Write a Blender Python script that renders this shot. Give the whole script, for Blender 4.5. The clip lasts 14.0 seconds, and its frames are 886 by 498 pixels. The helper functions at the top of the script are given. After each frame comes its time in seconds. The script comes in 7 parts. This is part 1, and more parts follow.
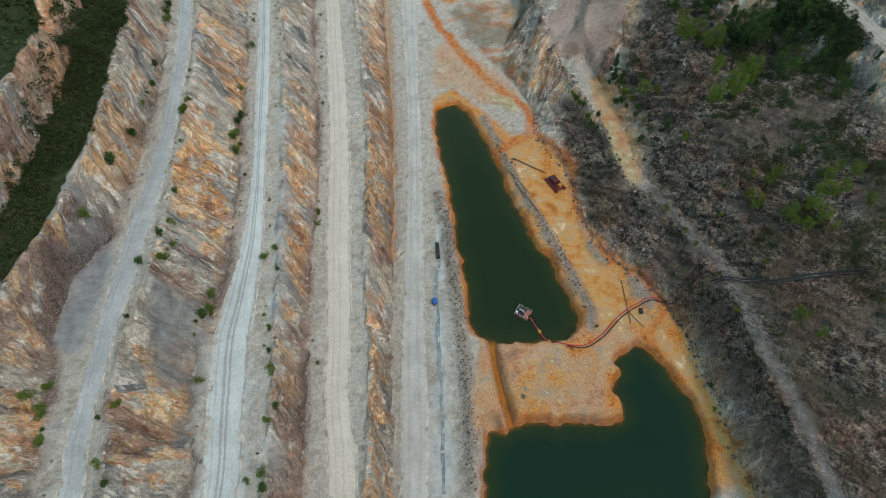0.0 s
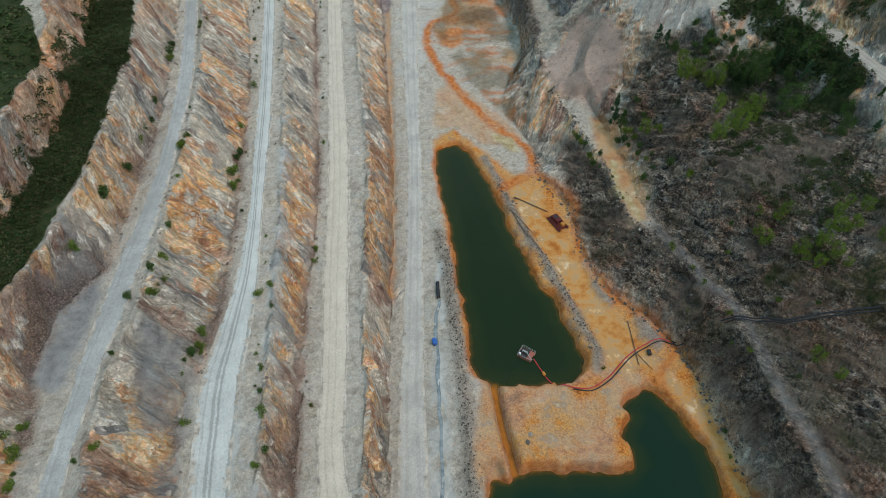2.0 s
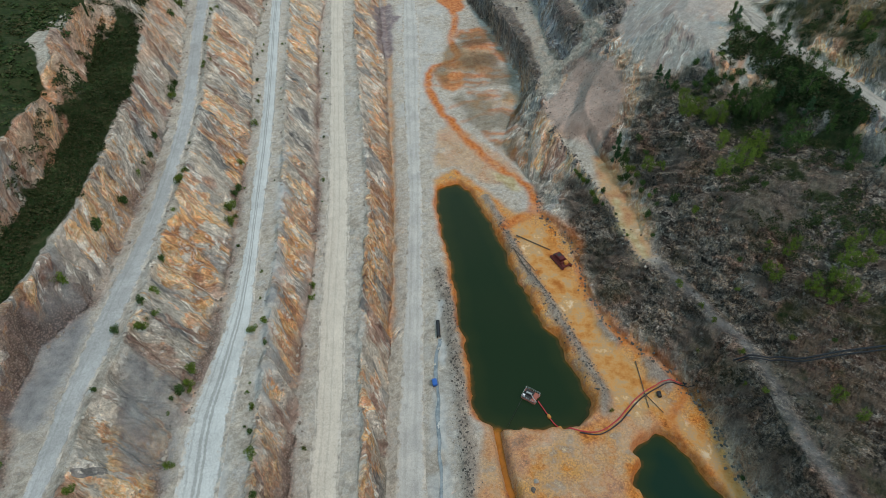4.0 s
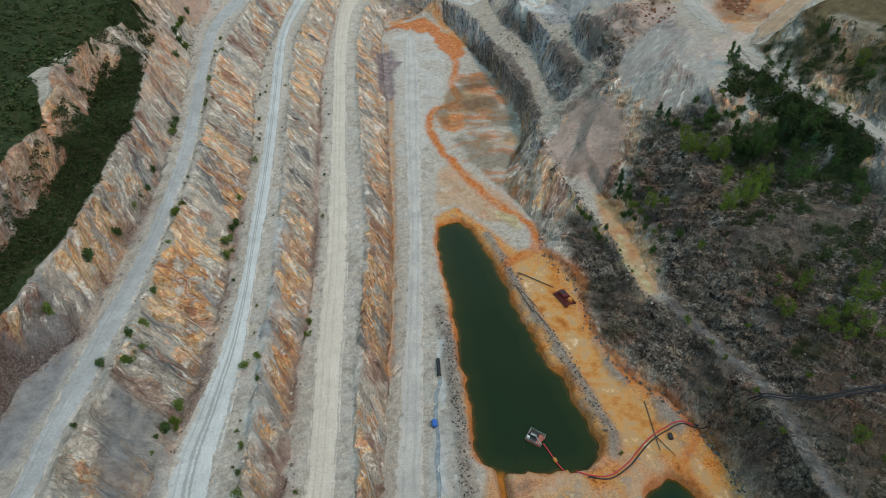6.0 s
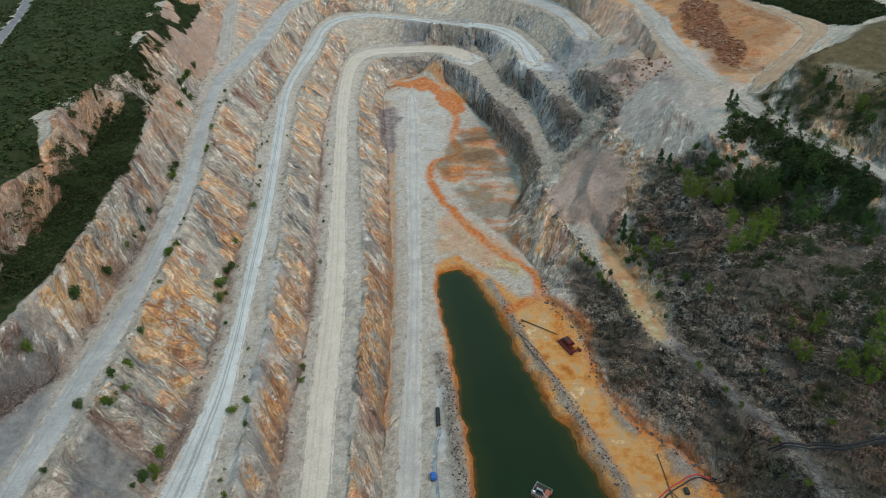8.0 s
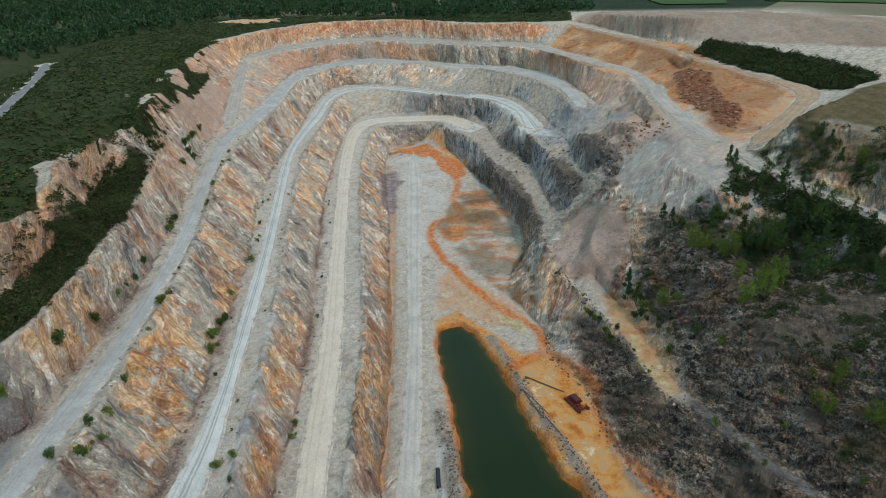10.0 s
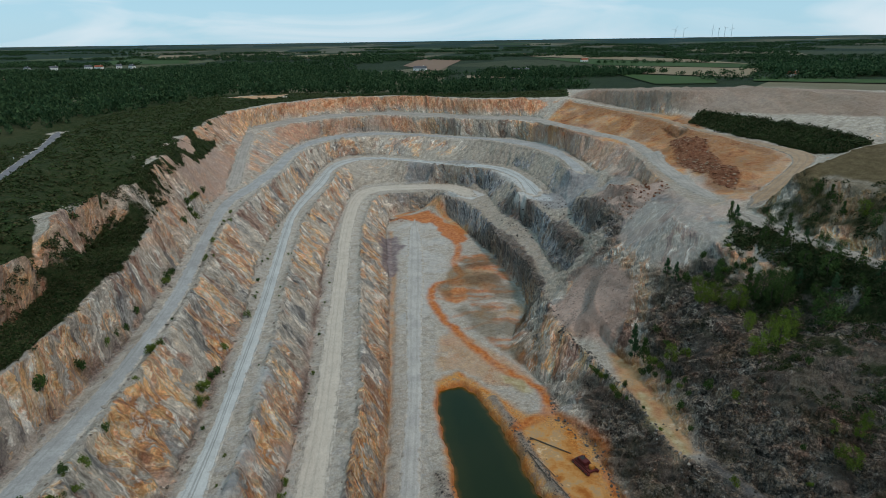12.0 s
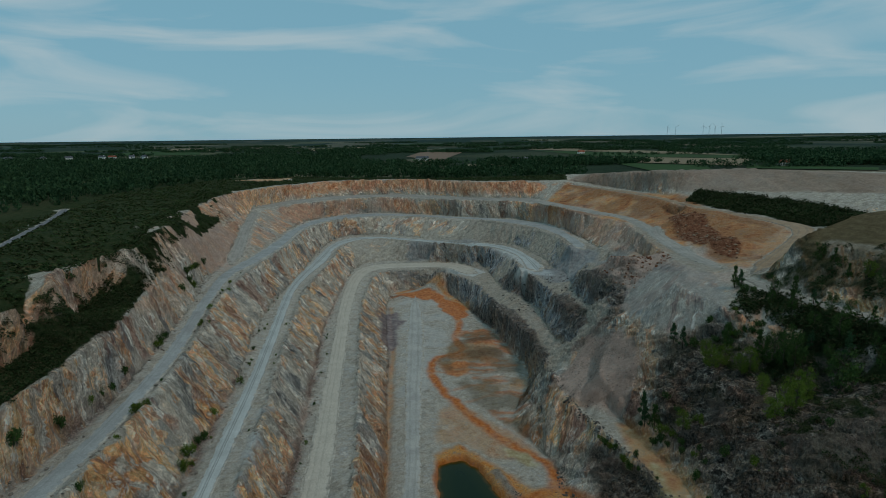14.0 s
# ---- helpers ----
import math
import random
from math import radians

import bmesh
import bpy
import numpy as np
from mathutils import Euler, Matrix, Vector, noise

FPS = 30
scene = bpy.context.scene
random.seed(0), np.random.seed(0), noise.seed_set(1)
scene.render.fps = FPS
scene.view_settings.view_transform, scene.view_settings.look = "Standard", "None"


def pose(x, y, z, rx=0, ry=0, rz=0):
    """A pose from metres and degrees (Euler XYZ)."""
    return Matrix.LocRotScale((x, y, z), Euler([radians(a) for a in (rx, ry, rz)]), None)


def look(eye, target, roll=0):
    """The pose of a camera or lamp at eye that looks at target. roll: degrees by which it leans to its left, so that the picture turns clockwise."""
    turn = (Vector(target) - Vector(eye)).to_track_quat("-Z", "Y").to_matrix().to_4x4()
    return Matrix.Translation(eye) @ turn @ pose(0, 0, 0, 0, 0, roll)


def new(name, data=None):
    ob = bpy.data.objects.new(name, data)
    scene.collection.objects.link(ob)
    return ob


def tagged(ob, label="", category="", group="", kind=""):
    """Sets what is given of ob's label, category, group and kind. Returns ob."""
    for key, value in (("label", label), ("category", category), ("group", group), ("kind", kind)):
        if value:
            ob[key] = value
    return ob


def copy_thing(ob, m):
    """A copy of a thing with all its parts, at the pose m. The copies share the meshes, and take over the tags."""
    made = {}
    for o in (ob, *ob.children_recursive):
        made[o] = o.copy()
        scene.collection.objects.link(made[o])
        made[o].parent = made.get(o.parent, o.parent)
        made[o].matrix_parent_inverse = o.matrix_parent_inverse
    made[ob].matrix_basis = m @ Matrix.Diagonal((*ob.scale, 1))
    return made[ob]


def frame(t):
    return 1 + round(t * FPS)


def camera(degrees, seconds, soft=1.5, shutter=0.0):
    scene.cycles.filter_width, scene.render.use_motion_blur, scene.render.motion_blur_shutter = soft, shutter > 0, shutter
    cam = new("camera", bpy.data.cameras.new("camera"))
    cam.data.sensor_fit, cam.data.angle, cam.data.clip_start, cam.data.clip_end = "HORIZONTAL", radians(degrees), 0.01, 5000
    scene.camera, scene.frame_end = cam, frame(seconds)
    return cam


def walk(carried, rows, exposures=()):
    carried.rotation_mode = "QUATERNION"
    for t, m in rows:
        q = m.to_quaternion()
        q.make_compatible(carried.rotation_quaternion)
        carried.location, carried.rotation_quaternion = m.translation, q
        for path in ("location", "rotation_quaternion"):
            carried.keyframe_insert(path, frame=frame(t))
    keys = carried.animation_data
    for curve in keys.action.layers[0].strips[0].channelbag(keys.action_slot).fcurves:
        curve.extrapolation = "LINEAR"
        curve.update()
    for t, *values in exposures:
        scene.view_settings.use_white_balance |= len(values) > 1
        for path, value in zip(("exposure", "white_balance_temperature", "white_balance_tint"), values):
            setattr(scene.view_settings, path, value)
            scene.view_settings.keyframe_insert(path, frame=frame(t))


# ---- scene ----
cam = camera(73.8, 14.0, soft=0.55)
METRES, EYE, TILT, LEAN, TURN = 60.0, 181.6, -55.45, 1.3, 0.0
ROWS = [
    (0.0, 0.0, 0.0, 0.0, 0.0, 0.0, 0.0),
    (0.5, -0.0004, 0.0229, -0.0162, 0.01, 1.18, -0.04),
    (1.0, -0.0001, 0.0457, -0.0314, 0.04, 2.37, -0.09),
    (1.5, -0.0002, 0.0693, -0.0461, 0.04, 3.58, -0.14),
    (2.0, 0.0004, 0.0928, -0.0609, 0.04, 4.78, -0.18),
    (2.5, -0.0, 0.1164, -0.0763, 0.04, 6.01, -0.21),
    (3.0, 0.0, 0.1397, -0.0923, 0.06, 7.21, -0.25),
    (5.5, 0.0025, 0.2556, -0.1735, 0.13, 13.23, -0.44),
    (6.0, 0.0017, 0.2792, -0.19, 0.14, 14.43, -0.47),
    (6.5, 0.0014, 0.3031, -0.2068, 0.13, 15.65, -0.49),
    (7.0, 0.003, 0.3299, -0.226, 0.13, 17.06, -0.54),
    (7.5, 0.0043, 0.3629, -0.25, 0.14, 18.79, -0.6),
    (8.0, 0.003, 0.3983, -0.2756, 0.12, 20.61, -0.65),
    (10.5, 0.0018, 0.5688, -0.3986, 0.1, 29.88, -0.87),
    (11.0, 0.0033, 0.6015, -0.4223, 0.1, 31.77, -0.94),
    (11.5, 0.004, 0.6339, -0.4469, 0.09, 33.67, -0.98),
    (12.0, 0.0031, 0.6658, -0.472, 0.07, 35.59, -1.01),
    (12.5, 0.0048, 0.6971, -0.4951, 0.1, 37.48, -1.05),
    (13.0, 0.007, 0.7307, -0.5187, 0.1, 39.49, -1.1),
    (13.5, 0.0088, 0.7702, -0.5458, 0.07, 41.88, -1.16),
    (14.0, 0.0103, 0.8146, -0.579, 0.06, 44.43, -1.23),
]
EXPOSURES = [(0.0, -0.66, 7250, 29), (8.0, -0.68, 7300, 30), (10.5, -0.66, 7300, 30), (11.0, -0.74, 7150, 31), (12.5, -1.36, 7250, 29), (14.0, -1.9, 6800, 19)]
walk(cam, [(t, pose(0, 0, EYE, TILT, LEAN, TURN) @ pose(METRES * x, METRES * y, METRES * z, 90 + pitch, roll, yaw))
           for t, x, y, z, yaw, pitch, roll in ROWS], EXPOSURES)

# ---- sky and sun ----
SUN_FROM = Vector((0.48, -0.25, 0.84)).normalized()
world = bpy.data.worlds.new("overcast_sky")
scene.world = world
world.use_nodes = True
wn, wl = world.node_tree.nodes, world.node_tree.links
sky = wn.new("ShaderNodeTexSky")
sky.sky_type, sky.sun_disc = "NISHITA", False
sky.sun_elevation = math.asin(SUN_FROM.z)
sky.sun_rotation = math.atan2(SUN_FROM.x, SUN_FROM.y)
sky.air_density, sky.dust_density, sky.ozone_density = 1.0, 0.2, 1.5
w_coord = wn.new("ShaderNodeTexCoord")
w_map = wn.new("ShaderNodeMapping")
w_map.inputs["Scale"].default_value = (1.1, 2.2, 7.5)
w_map.inputs["Rotation"].default_value = (0.0, 0.35, 0.5)
w_noise = wn.new("ShaderNodeTexNoise")
w_noise.inputs["Scale"].default_value, w_noise.inputs["Detail"].default_value = 2.2, 9.0
w_noise.inputs["Distortion"].default_value = 0.7
w_ramp = wn.new("ShaderNodeValToRGB")
w_ramp.color_ramp.elements[0].position, w_ramp.color_ramp.elements[1].position = 0.44, 0.64
w_mix = wn.new("ShaderNodeMixRGB")
w_mix.inputs["Color2"].default_value = (10.2, 13.2, 13.8, 1)
w_veil = wn.new("ShaderNodeMixRGB")
w_veil.inputs["Fac"].default_value = 0.75
w_veil.inputs["Color2"].default_value = (4.3, 11.0, 13.9, 1)
w_scale = wn.new("ShaderNodeMath")
w_scale.operation, w_scale.inputs[1].default_value, w_scale.inputs[2].default_value = "MULTIPLY_ADD", 0.6, 0.0
wl.new(w_coord.outputs["Generated"], w_map.inputs["Vector"])
wl.new(w_map.outputs["Vector"], w_noise.inputs["Vector"])
wl.new(w_noise.outputs["Fac"], w_ramp.inputs["Fac"])
wl.new(w_ramp.outputs["Color"], w_scale.inputs[0])
wl.new(w_scale.outputs[0], w_mix.inputs["Fac"])
wl.new(sky.outputs["Color"], w_veil.inputs["Color1"])
wl.new(w_veil.outputs["Color"], w_mix.inputs["Color1"])
wl.new(w_mix.outputs["Color"], wn["Background"].inputs["Color"])
wn["Background"].inputs["Strength"].default_value = 0.15
sun = new("sun", bpy.data.lights.new("sun", "SUN"))
sun.data.energy, sun.data.angle, sun.data.color = 2.4, radians(9), (1.0, 0.86, 0.68)
sun.matrix_world = look(SUN_FROM * 500, (0, 0, 0))

# ---- materials ----


class Nodes:
    """Small builder for one node material."""

    def __init__(self, name, rough=0.9, metal=0.0, spec=0.08):
        self.mat = bpy.data.materials.new(name)
        self.mat.use_nodes = True
        self.tree = self.mat.node_tree
        self.bsdf = self.tree.nodes["Principled BSDF"]
        self.bsdf.inputs["Roughness"].default_value = rough
        self.bsdf.inputs["Metallic"].default_value = metal
        self.bsdf.inputs["Specular IOR Level"].default_value = spec

    def put(self, socket, value):
        if isinstance(value, bpy.types.NodeSocket):
            self.tree.links.new(value, socket)
        elif isinstance(value, (tuple, list)) and socket.type == "RGBA":
            socket.default_value = (*value[:3], 1)
        else:
            socket.default_value = value

    def node(self, kind, **inputs):
        n = self.tree.nodes.new("ShaderNode" + kind)
        for key, value in inputs.items():
            self.put(n.inputs[key.replace("_", " ")], value)
        return n

    def math(self, op, a, b=0.0, clamp=False):
        n = self.node("Math")
        n.operation, n.use_clamp = op, clamp
        self.put(n.inputs[0], a)
        self.put(n.inputs[1], b)
        return n.outputs[0]

    def position(self):
        return self.node("NewGeometry").outputs["Position"]

    def local(self):
        return self.node("TexCoord").outputs["Object"]

    def dot(self, v, d):
        n = self.node("VectorMath")
        n.operation = "DOT_PRODUCT"
        self.put(n.inputs[0], v)
        n.inputs[1].default_value = d
        return n.outputs["Value"]

    def vec(self, x, y, z):
        return self.node("CombineXYZ", X=x, Y=y, Z=z).outputs[0]

    def scaled(self, v, s):
        n = self.node("VectorMath")
        n.operation = "MULTIPLY"
        self.put(n.inputs[0], v)
        n.inputs[1].default_value = s if isinstance(s, tuple) else (s, s, s)
        return n.outputs[0]

    def noise(self, v, scale, detail=4.0, rough=0.55, distortion=0.0):
        return self.node("TexNoise", Vector=v, Scale=scale, Detail=detail, Roughness=rough, Distortion=distortion).outputs["Fac"]

    def voronoi(self, v, scale, out="Distance"):
        return self.node("TexVoronoi", Vector=v, Scale=scale).outputs[out]

    def ramp(self, fac, *stops):
        n = self.node("ValToRGB", Fac=fac)
        e = n.color_ramp.elements
        while len(e) < len(stops):
            e.new(0.5)
        for el, (p, c) in zip(e, stops):
            el.position = p
            el.color = (*c, 1) if isinstance(c, (tuple, list)) else (c, c, c, 1)
        return n.outputs["Color"]

    def step(self, fac, a, b):
        n = self.node("MapRange", Value=fac)
        n.inputs["From Min"].default_value, n.inputs["From Max"].default_value = a, b
        return n.outputs[0]

    def mix(self, fac, a, b, blend="MIX"):
        n = self.node("MixRGB", Fac=fac, Color1=a, Color2=b)
        n.blend_type = blend
        return n.outputs[0]

    def attr(self, name):
        n = self.node("Attribute")
        n.attribute_name = name
        return n.outputs["Fac"]

    def random(self):
        return self.node("ObjectInfo").outputs["Random"]

    def island(self):
        return self.node("NewGeometry").outputs["Random Per Island"]

    def bump(self, height, strength=0.5, distance=0.2):
        n = self.node("Bump", Height=height, Strength=strength, Distance=distance)
        self.put(self.bsdf.inputs["Normal"], n.outputs[0])

    def done(self, color):
        self.put(self.bsdf.inputs["Base Color"], color)
        return self.mat


BED = Vector((0.44, -0.70, 0.55)).normalized()      # normal of the tilted rock beds
BED_A = BED.cross(Vector((0, 0, 1))).normalized()   # strike
BED_B = BED.cross(BED_A).normalized()               # dip
FOLD = Vector((0.73, 0.68, -0.07)).normalized()     # beds of the dark side
FOLD_A = FOLD.cross(Vector((0, 0, 1))).normalized()
FOLD_B = FOLD.cross(FOLD_A).normalized()


def rock_material():
    """Quarry ground: bedded rock, scree, haul dust, ochre mud and soil, blended by the masks of the ground."""
    m = Nodes("quarry_rock", 0.95, 0, 0.04)
    p = m.position()
    warp = m.scaled(m.node("TexNoise", Vector=p, Scale=0.03, Detail=3.0).outputs["Color"], 5.0)
    pw = m.node("VectorMath")
    m.put(pw.inputs[0], p)
    m.put(pw.inputs[1], warp)
    pw = pw.outputs[0]

    def beds(n, a, b, long):
        return m.vec(m.dot(pw, n), m.math("MULTIPLY", m.dot(pw, a), long), m.math("MULTIPLY", m.dot(pw, b), long))
    bed = m.mix(m.attr("fold"), beds(BED, BED_A, BED_B, 0.34), beds(FOLD, FOLD_A, FOLD_B, 0.7))
    tone = m.noise(bed, 0.26, 8.0, 0.65)
    fine = m.noise(bed, 1.0, 8.0, 0.8)
    thin = m.noise(bed, 3.0, 6.0, 0.8)
    tone_wall = m.math("ADD", m.math("MULTIPLY", tone, 0.45), m.math("MULTIPLY", m.noise(m.mix(0.5, pw, bed), 0.17, 9.0, 0.7), 0.55))
    patch2 = m.noise(p, 0.075, 9.0, 0.68)
    grain = m.noise(p, 1.6, 8.0, 0.8)
    speck = m.noise(p, 3.5, 6.0, 0.8)
    def slab(scale):
        return m.math("SUBTRACT", m.node("SeparateColor", Color=m.voronoi(bed, scale, "Color")).outputs[0], 0.5)
    big_slab, small_slab, chip_slab = slab(0.34), slab(1.1), slab(3.2)
    tone = m.math("ADD", tone, m.math("ADD", m.math("MULTIPLY", big_slab, 0.12), m.math("MULTIPLY", small_slab, 0.14)))
    fine = m.math("ADD", fine, m.math("ADD", m.math("MULTIPLY", small_slab, 0.12), m.math("MULTIPLY", chip_slab, 0.14)))
    light = m.ramp(fine, (0.34, 0.5), (0.45, 0.85), (0.52, 1.0), (0.60, 1.18), (0.70, 1.42))
    light = m.mix(0.3, light, m.ramp(thin, (0.36, 0.5), (0.5, 1.0), (0.64, 1.5)), "MULTIPLY")
    light = m.mix(0.9, light, m.ramp(grain, (0.36, 0.45), (0.5, 1.0), (0.64, 1.6)), "MULTIPLY")
    crack = m.node("TexVoronoi", Vector=m.mix(0.12, bed, m.scaled(p, 0.6)), Scale=0.55)
    crack.feature = "DISTANCE_TO_EDGE"
    light = m.mix(0.3, light, m.ramp(crack.outputs["Distance"], (0.0, 0.35), (0.05, 0.9), (0.1, 1.0)), "MULTIPLY")
    # weathered wall: long tilted beds of grey beige, ochre, rust, white and blue grey
    ripple = m.node("VectorMath")
    m.put(ripple.inputs[0], pw)
    m.put(ripple.inputs[1], m.scaled(m.node("TexNoise", Vector=p, Scale=0.14, Detail=4.0).outputs["Color"], 2.2))
    ripple = ripple.outputs[0]

    def strata(stretch):
        return m.vec(m.dot(ripple, BED), m.math("MULTIPLY", m.dot(ripple, BED_A), stretch), m.math("MULTIPLY", m.dot(ripple, BED_B), stretch))
    long_bed, short_bed, blocky = strata(0.17), strata(0.32), strata(0.32)
    region = m.noise(p, 0.02, 4.0, 0.55)
    seam = m.noise(long_bed, 0.16, 5.0, 0.6)
    streak = m.noise(long_bed, 0.75, 6.0, 0.68)
    hair = m.noise(long_bed, 2.2, 5.0, 0.75)
    stain = m.noise(short_bed, 0.21, 7.0, 0.66)
    lens = m.noise(short_bed, 0.5, 6.0, 0.66)
    facet = m.node("SeparateColor", Color=m.voronoi(blocky, 0.42, "Color"))
    flake = m.node("SeparateColor", Color=m.voronoi(blocky, 1.25, "Color"))
    patchy = m.node("SeparateColor", Color=m.voronoi(m.mix(0.5, short_bed, m.scaled(ripple, 0.7)), 0.17, "Color"))
    bold = m.step(m.noise(p, 0.045, 4.0, 0.6), 0.40, 0.58)
    streak = m.math("ADD", 0.5, m.math("MULTIPLY", m.math("SUBTRACT", streak, 0.5), m.math("ADD", 0.35, bold)))
    hair = m.math("ADD", 0.5, m.math("MULTIPLY", m.math("SUBTRACT", hair, 0.5), m.math("ADD", 0.4, bold)))
    seam = m.math("ADD", seam, m.math("ADD", m.math("MULTIPLY", m.math("SUBTRACT", facet.outputs[0], 0.5), 0.10), m.math("MULTIPLY", m.math("SUBTRACT", patchy.outputs[0], 0.5), 0.16)))
    stain = m.math("ADD", stain, m.math("ADD", m.math("MULTIPLY", m.math("SUBTRACT", facet.outputs[1], 0.5), 0.10), m.math("MULTIPLY", m.math("SUBTRACT", patchy.outputs[1], 0.5), 0.16)))
    lens = m.math("ADD", lens, m.math("MULTIPLY", m.math("SUBTRACT", facet.outputs[2], 0.5), 0.16))
    shade = m.math("ADD", seam, m.math("MULTIPLY", m.math("SUBTRACT", streak, 0.5), 0.4))
    wall = m.ramp(shade, (0.30, (0.17, 0.17, 0.17)), (0.38, (0.30, 0.285, 0.26)), (0.44, (0.45, 0.41, 0.355)), (0.485, (0.36, 0.335, 0.295)), (0.52, (0.52, 0.475, 0.41)), (0.56, (0.40, 0.355, 0.30)), (0.62, (0.48, 0.41, 0.33)), (0.70, (0.27, 0.21, 0.17)))
    rusty = m.ramp(m.math("ADD", stain, m.math("MULTIPLY", m.math("SUBTRACT", streak, 0.5), 0.7)), (0.34, (0.32, 0.13, 0.07)), (0.43, (0.58, 0.26, 0.105)), (0.49, (0.68, 0.40, 0.18)), (0.54, (0.64, 0.52, 0.37)), (0.59, (0.56, 0.25, 0.12)), (0.68, (0.45, 0.34, 0.25)))
    oxide = m.math("ADD", m.math("ADD", m.math("MULTIPLY", m.math("SUBTRACT", region, 0.5), 0.9), stain), m.math("MULTIPLY", m.attr("oxide"), 0.10))
    wall = m.mix(m.math("MULTIPLY", m.step(oxide, 0.515, 0.56), m.math("ADD", 0.3, m.math("MULTIPLY", m.attr("warm"), 0.6))), wall, rusty)
    umber = m.ramp(m.math("ADD", lens, m.math("MULTIPLY", m.math("SUBTRACT", streak, 0.5), 0.5)), (0.36, (0.15, 0.065, 0.05)), (0.47, (0.31, 0.17, 0.125)), (0.54, (0.40, 0.28, 0.22)), (0.62, (0.22, 0.13, 0.11)))
    wall = m.mix(m.math("MULTIPLY", m.step(m.noise(short_bed, 0.11, 5.0, 0.6), 0.555, 0.60), 0.75), wall, umber)
    wall = m.mix(m.math("MULTIPLY", m.attr("umber"), m.math("MULTIPLY", m.step(stain, 0.56, 0.46), 0.5)), wall, umber)
    slatey = m.ramp(streak, (0.36, (0.15, 0.16, 0.165)), (0.5, (0.27, 0.275, 0.27)), (0.62, (0.38, 0.38, 0.36)))
    wall = m.mix(m.math("MULTIPLY", m.step(m.noise(short_bed, 0.085, 5.0, 0.6), 0.43, 0.385), 0.85), wall, slatey)
    white = m.math("MULTIPLY", m.step(lens, 0.56, 0.63), m.step(patch2, 0.45, 0.53))
    wall = m.mix(m.math("MULTIPLY", white, 0.85), wall, (0.71, 0.68, 0.62))
    gash = m.math("MULTIPLY", m.step(streak, 0.415, 0.35), m.step(patch2, 0.56, 0.46))
    wall = m.mix(m.math("MULTIPLY", gash, 0.4), wall, (0.12, 0.09, 0.075))
    deep_light = light
    light = m.mix(0.45, light, (1.0, 1.0, 1.0))
    light = m.mix(0.8, light, m.ramp(hair, (0.34, 0.55), (0.5, 1.0), (0.66, 1.4)), "MULTIPLY")
    light = m.mix(0.45, light, m.ramp(flake.outputs[0], (0.0, 0.66), (0.5, 1.0), (1.0, 1.32)), "MULTIPLY")
    light = m.mix(0.6, light, m.ramp(facet.outputs[0], (0.0, 0.74), (0.5, 1.0), (1.0, 1.28)), "MULTIPLY")
    wall = m.mix(1.0, m.mix(1.0, wall, (1.24, 1.19, 1.13), "MULTIPLY"), light, "MULTIPLY")
    # dark slaty rock
    slate = m.ramp(tone, (0.32, (0.05, 0.046, 0.042)), (0.41, (0.12, 0.108, 0.095)), (0.46, (0.20, 0.18, 0.157)), (0.5, (0.095, 0.088, 0.08)), (0.54, (0.20, 0.155, 0.115)), (0.6, (0.15, 0.135, 0.118)), (0.66, (0.075, 0.062, 0.053)))
    slate = m.mix(m.math("MULTIPLY", m.step(patch2, 0.53, 0.58), 0.55), slate, (0.19, 0.105, 0.075))
    slate = m.mix(1.0, slate, deep_light, "MULTIPLY")
    slate = m.mix(1.0, slate, (1.2, 1.14, 1.08), "MULTIPLY")
    leaf = m.noise(beds(FOLD, FOLD_A, FOLD_B, 0.16), 0.42, 6.0, 0.68)
    slate = m.mix(m.math("MULTIPLY", m.attr("fold"), 0.6), slate, m.ramp(leaf, (0.36, 0.4), (0.46, 0.85), (0.52, 1.1), (0.62, 1.7)), "MULTIPLY")
    shard = m.node("SeparateColor", Color=m.voronoi(m.mix(0.3, p, bed), 0.75, "Color")).outputs[0]
    slate = m.mix(0.35, slate, m.ramp(shard, (0.0, 0.45), (0.5, 0.95), (0.85, 1.25), (1.0, 1.55)), "MULTIPLY")
    slate = m.mix(0.45, slate, m.ramp(fine, (0.40, 0.35), (0.5, 1.0), (0.6, 1.6)), "MULTIPLY")
    # clefts between ledges: their shadow lines are darkened in the colour
    cleft = m.node("TexVoronoi", Vector=m.mix(0.25, bed, m.scaled(pw, 0.8)), Scale=0.28)
    cleft.feature = "DISTANCE_TO_EDGE"
    slate = m.mix(0.75, slate, m.ramp(m.math("ADD", cleft.outputs["Distance"], m.math("MULTIPLY", m.math("SUBTRACT", grain, 0.5), 0.25)), (0.0, 0.28), (0.06, 0.75), (0.13, 1.05), (0.3, 1.2)), "MULTIPLY")
    fall = m.mix(0.8, m.ramp(m.noise(p, 0.2, 9.0, 0.72), (0.38, (0.075, 0.058, 0.048)), (0.5, (0.145, 0.112, 0.09)), (0.62, (0.23, 0.175, 0.14))), m.ramp(speck, (0.36, 0.55), (0.5, 1.0), (0.64, 1.5)), "MULTIPLY")
    slate = m.mix(m.math("MULTIPLY", m.step(m.noise(p, 0.06, 9.0, 0.7), 0.47, 0.43), 0.85), slate, fall)
    blue = m.ramp(m.math("ADD", tone, m.math("MULTIPLY", m.math("SUBTRACT", streak, 0.5), 0.7)), (0.34, (0.075, 0.08, 0.086)), (0.42, (0.18, 0.19, 0.197)), (0.48, (0.32, 0.33, 0.332)), (0.53, (0.22, 0.228, 0.23)), (0.58, (0.41, 0.395, 0.36)), (0.63, (0.30, 0.20, 0.14)), (0.70, (0.14, 0.125, 0.115)))
